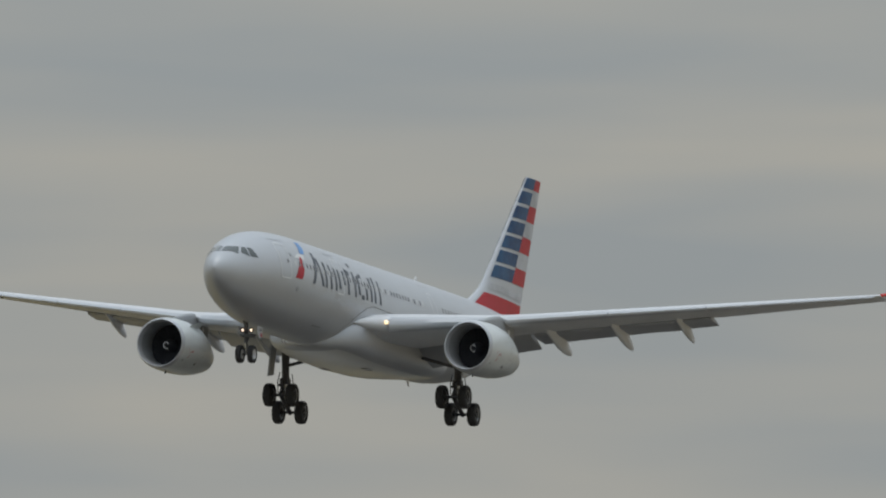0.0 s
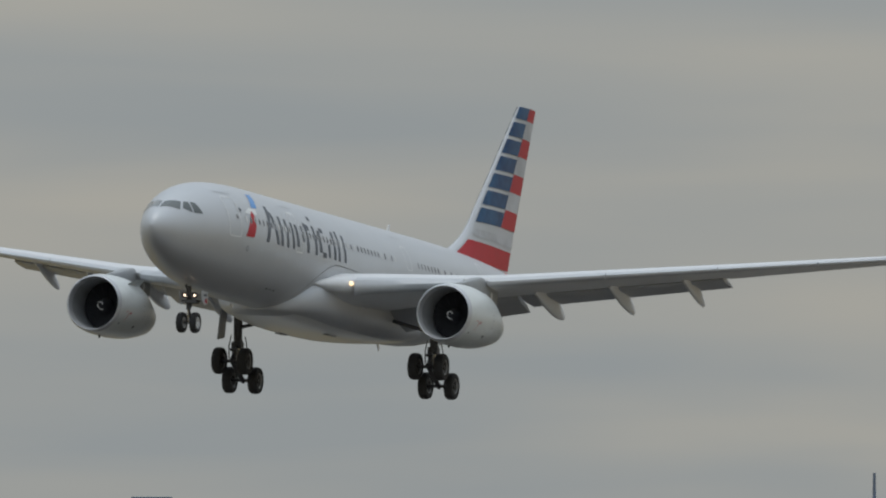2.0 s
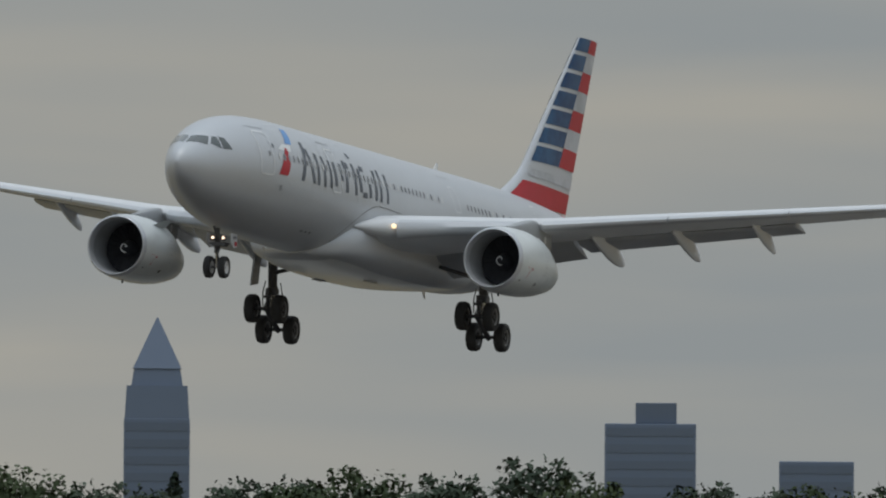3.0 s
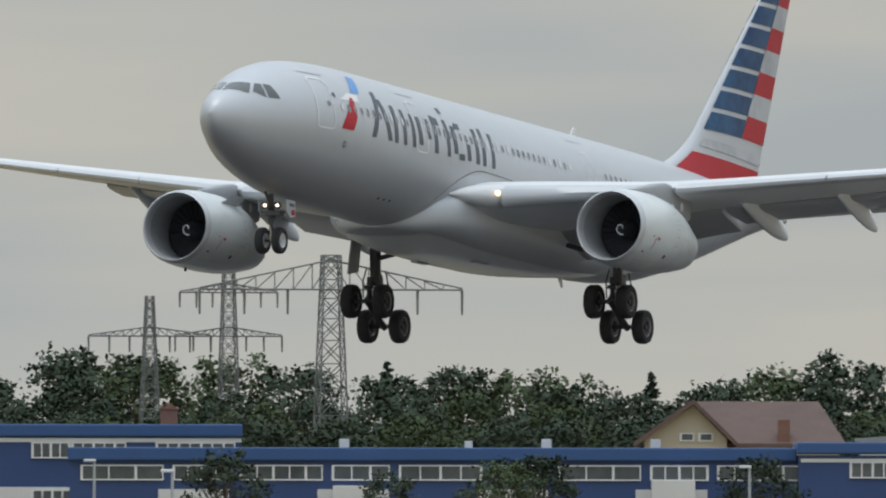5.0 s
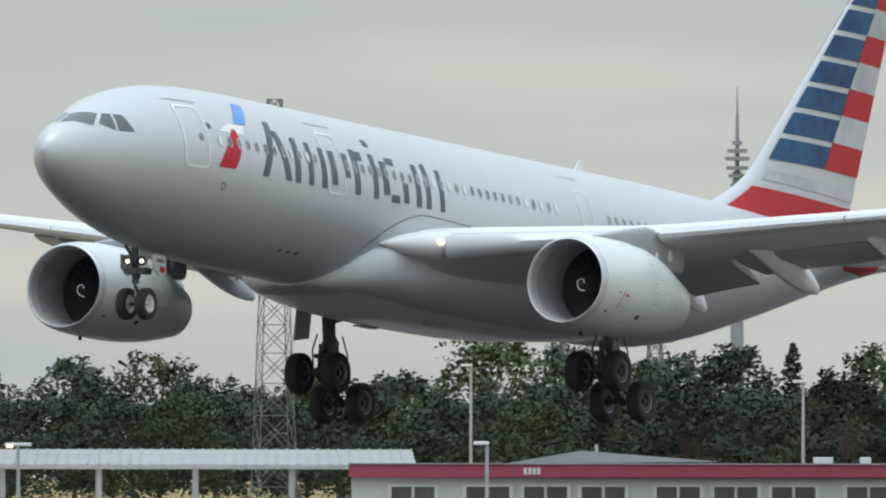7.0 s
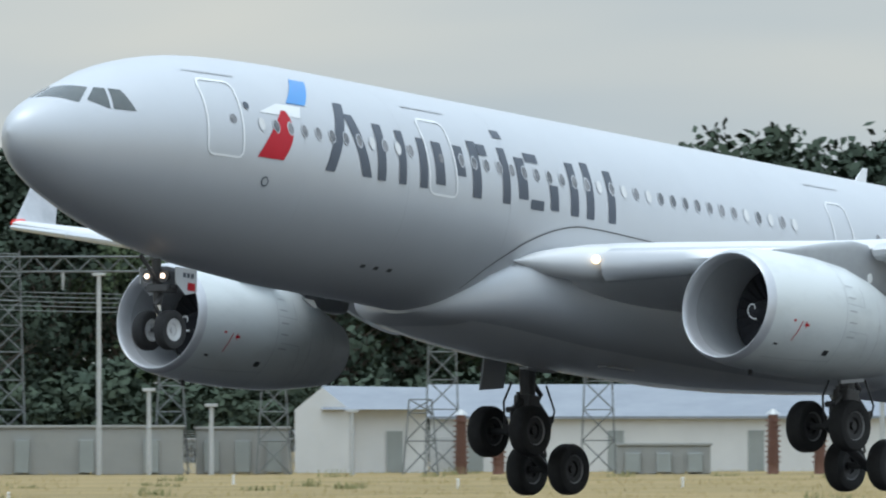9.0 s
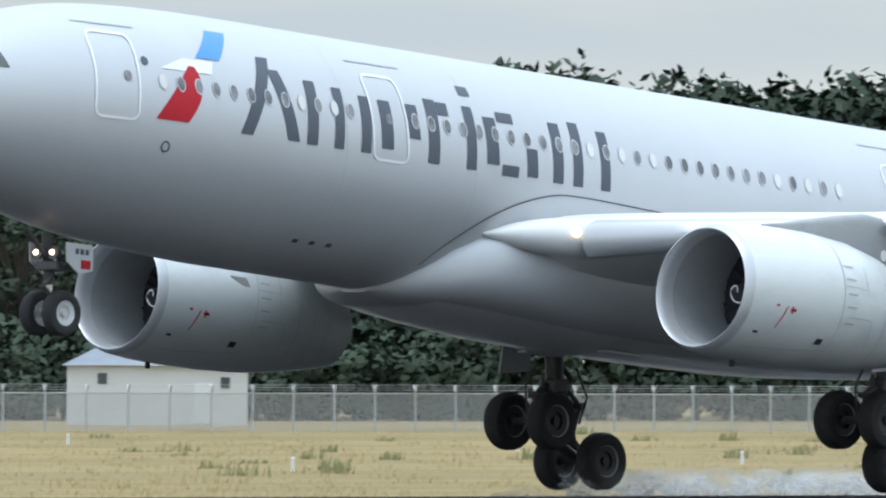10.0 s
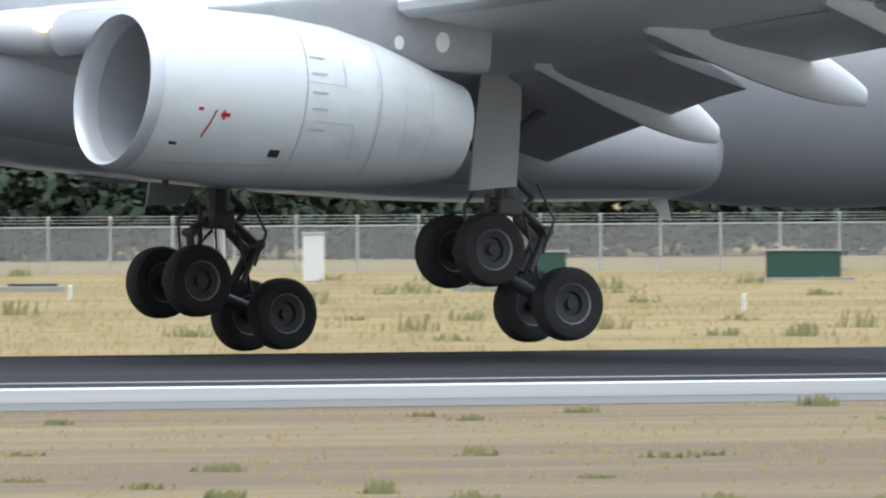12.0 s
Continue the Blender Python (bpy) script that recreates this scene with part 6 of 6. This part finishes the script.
def lattice(name, m, h, w0, w1, label, mat, arms=(), thick=0.09):
    """A square lattice tower with crossed bracing and optional cross-arms (height, half-span, drop)."""
    tower = empty(name, m)
    tagged(tower, label, "tower" if name != "pylon" else "pylon")
    bm = bmesh.new()

    def corner(k, z):
        w = (w0 + (w1 - w0) * z / h)
        return Vector(((-w, w, w, -w)[k], (-w, -w, w, w)[k], z))
    zs, z = [0.0], 0.0
    while z < h - 0.4:
        z = min(h, z + 1.9 * (w0 + (w1 - w0) * z / h))
        zs.append(z)
    for k in range(4):
        beam(bm, corner(k, -0.2), corner(k, h), thick)
        for a, b in zip(zs[:-1], zs[1:]):
            beam(bm, corner(k, a), corner((k + 1) % 4, b), thick * 0.6)
            beam(bm, corner((k + 1) % 4, a), corner(k, b), thick * 0.6)
            beam(bm, corner(k, b), corner((k + 1) % 4, b), thick * 0.5)
    part("mast", bm, mat, tower)
    for za, half, rise in arms:
        bm = bmesh.new()
        for s in (-1, 1):
            n = 7
            for y in (-0.3, 0.3):
                beam(bm, (0, y, za), (s * half, 0, za), thick * 0.9)
                beam(bm, (0, y, za + rise), (s * half, 0, za + 0.1), thick * 0.8)
            for k in range(1, n):
                q = k / n
                beam(bm, (s * half * q, 0, za), (s * half * q, 0, za + rise * (1 - q)), thick * 0.6)
                beam(bm, (s * half * q, 0, za), (s * half * (q - 1 / n), 0, za + rise * (1 - q + 1 / n)), thick * 0.6)
        arm = part("cross_arm", bm, mat, tower)
        for s in (-1, -0.66, -0.33, 0.33, 0.66, 1):
            bm = bmesh.new()
            rod(bm, (s * half, 0, za), (s * half, 0, za - 0.085 * half - 0.9), 0.10, 0.07, 6)
            part("insulator", bm, mat, arm)
    return tower


def build_pylons():
    def arms(dist, h, *spec):
        return [((height(el, dist) - GROUND_Z), width_at(half, dist), width_at(rise, dist)) for el, half, rise in spec]
    for az, el, dist, w0, w1, spec in (
            (65.658, 0.75, 1180, 1.25, 0.55, ((0.640, 0.43, 0.095),)),
            (65.33, 0.86, 1480, 1.1, 0.3, ((0.785, 0.115, 0.02), (0.63, 0.16, 0.03), (0.49, 0.175, 0.03))),
            (65.077, 0.62, 1480, 1.1, 0.3, ((0.49, 0.2, 0.03),)),
            (60.17, 1.18, 1120, 1.3, 0.4, ((0.80, 0.30, 0.06), (0.98, 0.2, 0.04))),
            (61.39, 0.47, 1480, 1.2, 0.4, ((0.44, 0.055, 0.02),))):
        h = height(el, dist) - GROUND_Z
        lattice("pylon", facing(az, dist, GROUND_Z, 12), h, w0, w1, "grey steel lattice power pylon above the woods", M_PYLON, arms(dist, h, *spec), 0.065 if dist < 1150 else 0.09)
    # telecom tower, its colour lightened to stand in for haze
    d = 4300.0
    tv = empty("telecom_tower", facing(61.653, d))
    tagged(tv, "slim concrete telecom tower with platforms and mast", "tower")
    z = lambda el: height(el, d) - GROUND_Z
    bm = bmesh.new()
    rod(bm, (0, 0, 0), (0, 0, z(0.95)), 2.0, 1.1, 16)
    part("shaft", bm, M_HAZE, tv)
    bm = bmesh.new()
    rod(bm, (0, 0, z(0.95)), (0, 0, z(1.13)), 0.55, 0.4, 10)
    rod(bm, (0, 0, z(1.13)), (0, 0, z(1.22)), 0.25, 0.12, 8)
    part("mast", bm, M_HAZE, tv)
    for el, r in ((0.90, 1.6), (0.93, 2.1), (0.955, 2.6), (0.985, 2.9), (1.01, 2.4), (1.035, 1.2)):
        bm = bmesh.new()
        rod(bm, (0, 0, z(el)), (0, 0, z(el) + 0.9), r, r, 18)
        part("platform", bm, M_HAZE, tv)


def build_skyline():
    """Hazy high-rises beyond the woods, the haze put into their base colours."""
    d = 4600.0

    def tower(az, width, el, label, extra=()):
        t = empty("skyscraper", facing(az, d))
        tagged(t, label, "skyscraper")
        w, h = width_at(width, d) / 2, height(el, d) - GROUND_Z
        bm = bmesh.new()
        box(bm, -w, w, 0, 2 * w, 0, h, 0.3)
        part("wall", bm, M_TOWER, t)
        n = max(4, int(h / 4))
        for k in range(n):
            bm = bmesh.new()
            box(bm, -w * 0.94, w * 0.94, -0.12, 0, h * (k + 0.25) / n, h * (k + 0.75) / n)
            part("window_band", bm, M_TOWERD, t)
        return t, w, h
    z = lambda el: height(el, d) - GROUND_Z
    t, w, h = tower(69.305, 0.212, 0.60, "slender hazy high-rise with a pyramid top")
    bm = bmesh.new()
    k = width_at(0.5, d)
    for lo, hi, a, b in ((0.60, 0.705, 0.98, 0.92), (0.705, 0.76, 0.78, 0.70)):
        loft(bm, [[Vector((sx * w * s, w + sy * w * s, z(e))) for sx, sy in ((-1, -1), (1, -1), (1, 1), (-1, 1))] for e, s in ((lo, a), (hi, b))])
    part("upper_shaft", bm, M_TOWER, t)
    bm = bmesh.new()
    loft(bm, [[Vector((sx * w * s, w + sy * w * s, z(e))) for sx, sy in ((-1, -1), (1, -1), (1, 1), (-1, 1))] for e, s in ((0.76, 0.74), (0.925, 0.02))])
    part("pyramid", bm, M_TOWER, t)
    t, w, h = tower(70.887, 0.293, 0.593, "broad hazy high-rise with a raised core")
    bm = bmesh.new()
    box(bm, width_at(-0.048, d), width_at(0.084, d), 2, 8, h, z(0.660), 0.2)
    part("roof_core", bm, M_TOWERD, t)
    tower(71.42, 0.24, 0.475, "low hazy office slab")
    t, w, h = tower(72.0, 0.115, 0.63, "hazy high-rise under a roof crane")
    bm = bmesh.new()
    beam(bm, (w, 1, h * 0.93), (w + 7, 1, h * 0.92), 0.5)
    beam(bm, (w * 0.5, 1, h), (w + 4, 1, h * 0.95), 0.4)
    part("roof_crane", bm, M_TOWER, t)
    t, w, h = tower(74.03, 0.07, 0.80, "hazy high-rise with a tall mast")
    bm = bmesh.new()
    rod(bm, (0, 2, h), (0, 2, z(0.93)), 0.6, 0.25)
    part("mast", bm, M_TOWER, t)
    t, w, h = tower(73.22, 0.05, 0.66, "hazy high-rise with a thin mast")
    bm = bmesh.new()
    rod(bm, (0, 2, h), (0, 2, z(0.742)), 0.45, 0.35)
    part("mast", bm, M_TOWER, t)
    tower(67.92, 0.27, 0.494, "hazy grey-blue office tower")


# ---- airfield things ----
def build_lamps():
    for az, el, d, two in ((63.51, 0.232, 700, False), (63.645, 0.082, 560, False), (61.865, 0.274, 720, False), (59.35, 0.068, 560, True), (60.852, 0.074, 560, False), (60.80, 0.325, 760, False), (64.90, 0.088, 700, False), (65.15, 0.055, 640, False),
                           (67.0, 0.07, 700, False), (62.25, 0.075, 560, False)):
        lamp = empty("street_lamp", facing(az, d))
        tagged(lamp, "grey street lamp with a flat head", "street lamp", group="street lamps")
        h = height(el, d) - GROUND_Z
        bm = bmesh.new()
        rod(bm, (0, 0, -0.2), (0, 0, h), 0.08, 0.05, 8)
        part("pole", bm, M_GALV, lamp)
        for s in ((-1, 1) if two else (-1,)):
            bm = bmesh.new()
            box(bm, s * 0.05 if s > 0 else -0.42, 0.42 if s > 0 else -0.05 + 0.12, -0.12, 0.12, h - 0.02, h + 0.1, 0.04)
            part("lamp_head", bm, M_SIGW, lamp)
        if two:
            bm = bmesh.new()
            box(bm, -0.36, -0.18, -0.13, -0.05, h - 0.06, h + 0.02)
            part("bulb", bm, M_LAMPW, lamp)
    # the near post
    post = empty("lamp_post", Matrix.Translation(bearing(68.678, 62.0, GROUND_Z)))
    tagged(post, "thick weathered grey steel lamp post", "lamp post")
    bm = bmesh.new()
    loft(bm, [[Vector((r * math.cos(k * math.tau / 20), r * math.sin(k * math.tau / 20), z)) for k in range(20)] for z, r in ((-0.3, 0.12), (0.5, 0.12), (0.55, 0.105), (3.0, 0.097), (6.5, 0.082), (9.0, 0.06))])
    part("pole", bm, M_POST, post, smooth=True)
    bm = bmesh.new()
    rod(bm, (0, 0, 9.0), (0.9, 0, 9.3), 0.045)
    box(bm, 0.8, 1.5, -0.14, 0.14, 9.25, 9.4, 0.04)
    part("lamp_head", bm, M_POST, post)


def banded_pole(parent, x, y, h, r, bands, name="pole"):
    for k in range(bands):
        bm = bmesh.new()
        rod(bm, (x, y, h * k / bands), (x, y, h * (k + 1) / bands), r, n=12)
        part(name, bm, M_ORANGE if k % 2 else M_SIGW, parent, smooth=True)


def build_airfield():
    # striped equipment shelters
    for az, dist, w in ((41.66, 600, 5.05), (41.02, 600, 5.6)):
        hut = empty("equipment_shelter", facing(az, dist, GROUND_Z, 4))
        tagged(hut, "orange and white striped equipment shelter", "shelter", group="striped shelters")
        n = 7
        for k in range(n):
            bm = bmesh.new()
            a = -w / 2 + w * k / n
            box(bm, a, a + w / n, 0, 2.4, 0.12, 2.5)
            part("stripe_panel", bm, M_ORANGE if k % 2 == 0 else M_SIGW, hut)
        bm = bmesh.new()
        box(bm, -w / 2 - 0.05, w / 2 + 0.05, -0.06, 2.46, 2.5, 2.6, 0.02)
        part("roof", bm, M_SIGW, hut)
        bm = bmesh.new()
        box(bm, -w / 2 + 0.2, w / 2 - 0.2, 0.2, 2.2, -0.1, 0.12)
        part("plinth", bm, M_CONCW, hut)
        bm = bmesh.new()
        box(bm, -w / 2 + w / n + 0.1, -w / 2 + w / n + 0.55, -0.03, 0.0, 1.5, 2.1, 0.01)
        part("notice", bm, M_GREEN, hut)
        bm = bmesh.new()
        box(bm, -w / 2 + 0.2, -w / 2 + 0.9, -0.5, -0.05, 1.9, 2.45, 0.03)
        part("air_conditioner", bm, M_SIGW, hut)
        for s in (-0.25, 0.45):
            bm = bmesh.new()
            rod(bm, (s * w, 1, 2.6), (s * w, 1, 2.85), 0.1, 0.07)
            part("obstruction_light", bm, M_BEACON, hut)
    # glide-path masts
    for az, dist in ((42.02, 596), (42.985, 610)):
        mast = empty("antenna_mast", facing(az, dist))
        tagged(mast, "red and white banded three-legged antenna mast", "antenna mast", group="antenna masts")
        for x, y in ((-0.85, 0.0), (-0.35, 1.2), (1.15, 0.3)):
            banded_pole(mast, x, y, 16.0, 0.19, 14, "leg")
        bm = bmesh.new()
        for k in range(6):
            z = 4.0 + 2.2 * k
            beam(bm, (-0.85, 0, z), (-0.35, 1.2, z), 0.05)
            beam(bm, (-0.35, 1.2, z), (1.15, 0.3, z + 0.2), 0.05)
        part("brace", bm, M_SIGW, mast)
        for z in ((14.35,) if az > 42.5 else ()):
            bm = bmesh.new()
            box(bm, -0.3, 0.95, -0.5, -0.2, z, z + 0.45, 0.04)
            part("antenna_box", bm, M_ORANGE, mast)
    for az, dist, h, k in ((49.58, 715, 3.6, 6), (48.93, 715, 6.8, 9), (35.43, 600, 3.0, 5), (37.1, 690, 4.5, 6)):
        pole = empty("marker_pole", facing(az, dist))
        tagged(pole, "red and white banded pole with a lamp", "pole", group="banded poles")
        banded_pole(pole, 0, 0, h, 0.085, k)
        bm = bmesh.new()
        box(bm, -0.45, 0.02, -0.1, 0.1, h - 0.12, h, 0.03)
        rod(bm, (0, 0, h), (0, 0, h + 0.3), 0.03)
        part("lamp_head", bm, M_SIGW, pole)
    # green cabinets by the fence
    for az, w in ((31.57, 2.75), (34.08, 2.6), (33.15, 2.6), (32.55, 2.2), (35.0, 2.4), (36.1, 2.5), (30.7, 2.5), (32.1, 2.4)):
        cab = empty("green_cabinet", facing(az, 655, GROUND_Z))
        tagged(cab, "dark green steel cabinet on a concrete pad", "cabinet", group="green cabinets")
        bm = bmesh.new()
        box(bm, -w / 2, w / 2, 0, 1.2, 0.1, 1.05, 0.04)
        part("body", bm, M_GREEN, cab)
        bm = bmesh.new()
        box(bm, -w / 2 - 0.04, w / 2 + 0.04, -0.05, 1.25, 1.05, 1.12, 0.02)
        part("lid", bm, M_GREYBOX, cab)
        bm = bmesh.new()
        box(bm, -w / 2 - 0.5, w / 2 + 0.5, -0.4, 1.6, -0.1, 0.1, 0.02)
        part("pad", bm, M_CONCW, cab)
    for az, dist, w, h in ((30.0, 660, 0.8, 1.75), (35.72, 640, 1.7, 1.5)):
        c = empty("white_cabinet", facing(az, dist))
        tagged(c, "white equipment cabinet by the fence", "cabinet")
        bm = bmesh.new()
        box(bm, -w / 2, w / 2, 0, 0.8, 0, h, 0.04)
        part("body", bm, M_SIGW, c)
        bm = bmesh.new()
        box(bm, -w / 2 - 0.05, w / 2 + 0.05, -0.05, 0.85, h, h + 0.08, 0.02)
        part("lid", bm, M_GALV, c)
    for az, dist in ((30.55, 600), (29.1, 610), (33.0, 600), (28.6, 620)):
        c = empty("manhole", facing(az, dist))
        tagged(c, "low concrete pit with a dark cover", "pit", group="concrete pits")
        bm = bmesh.new()
        box(bm, -1.1, 1.1, -0.8, 0.8, -0.1, 0.18, 0.03)
        part("rim", bm, M_CONCW, c)
        bm = bmesh.new()
        box(bm, -0.85, 0.85, -0.6, 0.6, 0.18, 0.26, 0.02)
        part("cover", bm, M_DARK, c)
    # low yellow lights on legs beside the runway, and white markers
    for az, dist in ((41.0, 470), (39.55, 470), (38.9, 475), (36.7, 470), (37.4, 470)):
        c = empty("runway_light", facing(az, dist))
        tagged(c, "low yellow runway light on thin legs", "runway light", group="runway lights")
        bm = bmesh.new()
        box(bm, -0.3, 0.3, -0.12, 0.12, 0.3, 0.48, 0.03)
        part("housing", bm, M_YELLOW, c)
        for s in (-0.2, 0.2):
            bm = bmesh.new()
            rod(bm, (s, 0, -0.05), (s, 0, 0.31), 0.03)
            part("leg", bm, M_DARK, c)
    rng = random.Random(9)
    for k in range(34):
        az = 28.5 + k * 0.72
        d = rng.choice((430, 455, 520, 560)) / math.cos(radians(az)) * 0.95
        c = new("marker_stake")
        c.matrix_basis = facing(az, d)
        tagged(c, "short white marker stake in the grass", "stake", group="marker stakes")
        bm = bmesh.new()
        rod(bm, (0, 0, -0.1), (0, 0, 0.42), 0.06, 0.05, 8)
        part("stake", bm, M_SIGW, c)
        bm = bmesh.new()
        rod(bm, (0, 0, 0.42), (0, 0, 0.47), 0.07, 0.04, 8)
        part("cap", bm, M_SIGW, c)
    for x in (169.4, 229.4, 109.4):
        c = empty("edge_light", Matrix.Translation((x, 255.5, crown(255.5))))
        tagged(c, "small lit blue runway edge light", "edge light", group="edge lights")
        bm = bmesh.new()
        rod(bm, (0, 0, 0), (0, 0, 0.12), 0.07, 0.05)
        part("base", bm, M_DARK, c)
        bm = bmesh.new()
        bmesh.ops.create_uvsphere(bm, u_segments=10, v_segments=6, radius=0.07, matrix=Matrix.Translation((0, 0, 0.16)))
        part("lens", bm, M_BLUEL, c)


def build_smoke():
    """White smoke that the tyres leave where they touch down."""
    rng = random.Random(4)
    thing = empty("tyre_smoke", Matrix.Translation((318.0, 295.8, crown(295.8))))
    tagged(thing, "thin white tyre smoke hanging low over the runway", "smoke")
    puffs = []
    for k in range(20):
        bm = bmesh.new()
        r = rng.uniform(0.40, 0.62) * (1.0 if k < 14 else 0.7)
        bmesh.ops.create_icosphere(bm, subdivisions=4, radius=1.0)
        for v in bm.verts:
            d = 1 + 0.5 * noise.noise(v.co * 1.4 + Vector((k * 3.1, 0, 0))) + 0.22 * noise.noise(v.co * 4.0 + Vector((0, k * 2.3, 0)))
            v.co = Vector((v.co.x * 1.3 * d, v.co.y * 0.9 * d, v.co.z * r * d))
        ob = part("puff", bm, M_SMOKE, thing, smooth=True)
        ob.location = (-1.25 * k + rng.uniform(-0.3, 0.3), rng.uniform(-0.6, 0.6), 0.22)
        puffs.append((9.79 + 1.25 * k / 70.0, ob))
    return puffs


def build_fence():
    """The boundary fence: angled posts, a top rail and wire."""
    y, pitch, h = 622.0, 2.85, 1.95
    x0, x1 = 250.0, 1010.0
    fence = empty("fence", Matrix.Translation((0, y, GROUND_Z)))
    tagged(fence, "chain-link boundary fence with angled post tops", "fence")
    bm = bmesh.new()
    rod(bm, (0, 0, -0.3), (0, 0, h), 0.055, n=8)
    rod(bm, (0, 0, h), (-0.18, -0.28, h + 0.38), 0.045, n=6)
    rod(bm, (0, 0, h), (0.18, 0.28, h + 0.38), 0.045, n=6)
    bmesh.ops.recalc_face_normals(bm, faces=bm.faces)
    me = bpy.data.meshes.new("post")
    bm.to_mesh(me)
    bm.free()
    me.materials.append(M_GALV)
    n = int((x1 - x0) / pitch)
    for k in range(n + 1):
        put("post", me, fence, (x0 + k * pitch, 0, 0))
    bm = bmesh.new()
    rod(bm, (x0, 0, h - 0.04), (x0 + n * pitch, 0, h - 0.04), 0.035, n=6)
    part("rail", bm, M_GALV, fence)
    bm = bmesh.new()
    for s in (0.33, 0.66, 1.0):
        rod(bm, (x0, -0.28 * s, h + 0.38 * s), (x0 + n * pitch, -0.28 * s, h + 0.38 * s), 0.008, n=4)
    part("barbed_wire", bm, M_MESH, fence)
    verts, faces = [], []
    step = 0.16
    x = x0 - h
    while x < x0 + n * pitch:
        for s in (0, 1):
            a = Vector((x if s == 0 else x + h, 0, 0))
            b = Vector((x + h if s == 0 else x, 0, h))
            i = len(verts)
            verts += [a, a + Vector((0.038, 0, 0)), b + Vector((0.038, 0, 0)), b]
            faces.append((i, i + 1, i + 2, i + 3))
        x += step
    w = raw("wire_mesh", verts, faces, M_MESH, fence)
    w["kind"] = "stuff"


def build_grass():
    """Tufts of straw and green weeds on both sides of the runway."""
    rng = random.Random(21)

    def tufts(name, spots, mat, label, blades, h0, h1, spread):
        verts, faces, norms = [], [], []
        for x, y in spots:
            k = rng.uniform(0.5, 1.5)
            for _ in range(blades):
                a = rng.uniform(0.1, 0.9) * math.pi
                bx, by = x + rng.gauss(0, spread) * 0.7, y + rng.gauss(0, spread)
                h = rng.uniform(h0, h1) * k
                w = rng.uniform(0.012, 0.03) * (2.2 if mat is M_WEED else 1.2)
                lx, ly = math.sin(a), -math.cos(a) * 0.9
                i = len(verts)
                z = GROUND_Z - 0.02
                verts += [(bx - lx * w, by - ly * w, z), (bx + lx * w, by + ly * w, z), (bx + lx * w * 0.6 + ly * h * 0.3, by + ly * w - lx * h * 0.3, z + h), (bx + ly * h * 0.2, by - lx * h * 0.2, z + h * 0.9)]
                faces.append((i, i + 1, i + 2, i + 3))
                norms += [(ly * 0.35, -lx * 0.35, 0.9)] * 4
        tagged(soft_normals(raw(name, verts, faces, mat), norms), label, "grass", kind="stuff")

    def area(n, y0, y1, a0, a1):
        out_ = []
        for _ in range(n):
            y = rng.uniform(y0, y1)
            az = rng.uniform(a0, a1)
            out_.append((y * math.tan(radians(az)), y))
        return out_
    tufts("straw", area(9000, 326, 640, 27.5, 54), M_BLADE, "dry straw-coloured grass tufts", 9, 0.06, 0.18, 0.6)
    tufts("straw", area(1600, 165, 253, 26, 36), M_BLADE, "dry straw-coloured grass tufts", 7, 0.03, 0.08, 0.3)
    tufts("weeds", area(260, 345, 620, 27.5, 54), M_WEED, "green weeds among the dry grass", 34, 0.06, 0.36, 0.40)
    tufts("weeds", area(80, 165, 250, 26, 36), M_WEED, "green weeds among the dry grass", 44, 0.03, 0.17, 0.16)


build_ground()
AIRLINER = build_airliner()
build_woods()
build_office()
build_terminal()
build_substation()
build_pylons()
build_skyline()
build_lamps()
build_airfield()
build_fence()
SMOKE = build_smoke()
build_grass()


def motions():
    walk(AIRLINER, [(t, pose(x, RUN_Y, z, -bank, pitch, head)) for t, x, z, pitch, bank, head in PLANE_ROWS])
    for side, turns in ((1, ((0.0, 26), (10.5, 26.4), (12.0, 26.6))), (-1, ((0.0, 26), (9.8, 26), (10.1, 22), (10.5, 18.3), (11.0, 17.5), (12.0, 14.5)))):
        hub = BOGIES[side].location.copy()
        walk(BOGIES[side], [(t, pose(hub.x, hub.y, hub.z + (0.05 - 0.12 * max(0.0, t - 10.5) if side < 0 else 0), 0, turn, 0)) for t, turn in turns])
    # each puff wells up where the tyres have just passed, then drifts and thins out low over the runway
    for born, puff in SMOKE:
        x, y, z = puff.location
        walk(puff, [(0.0, pose(x, y, z - 2.5)), (born - 0.06, pose(x, y, z - 2.5)), (born + 0.06, pose(x, y, z)), (12.0, pose(x - 0.8, y + 0.4, z + 0.25, 0, 0, 40))])


motions()
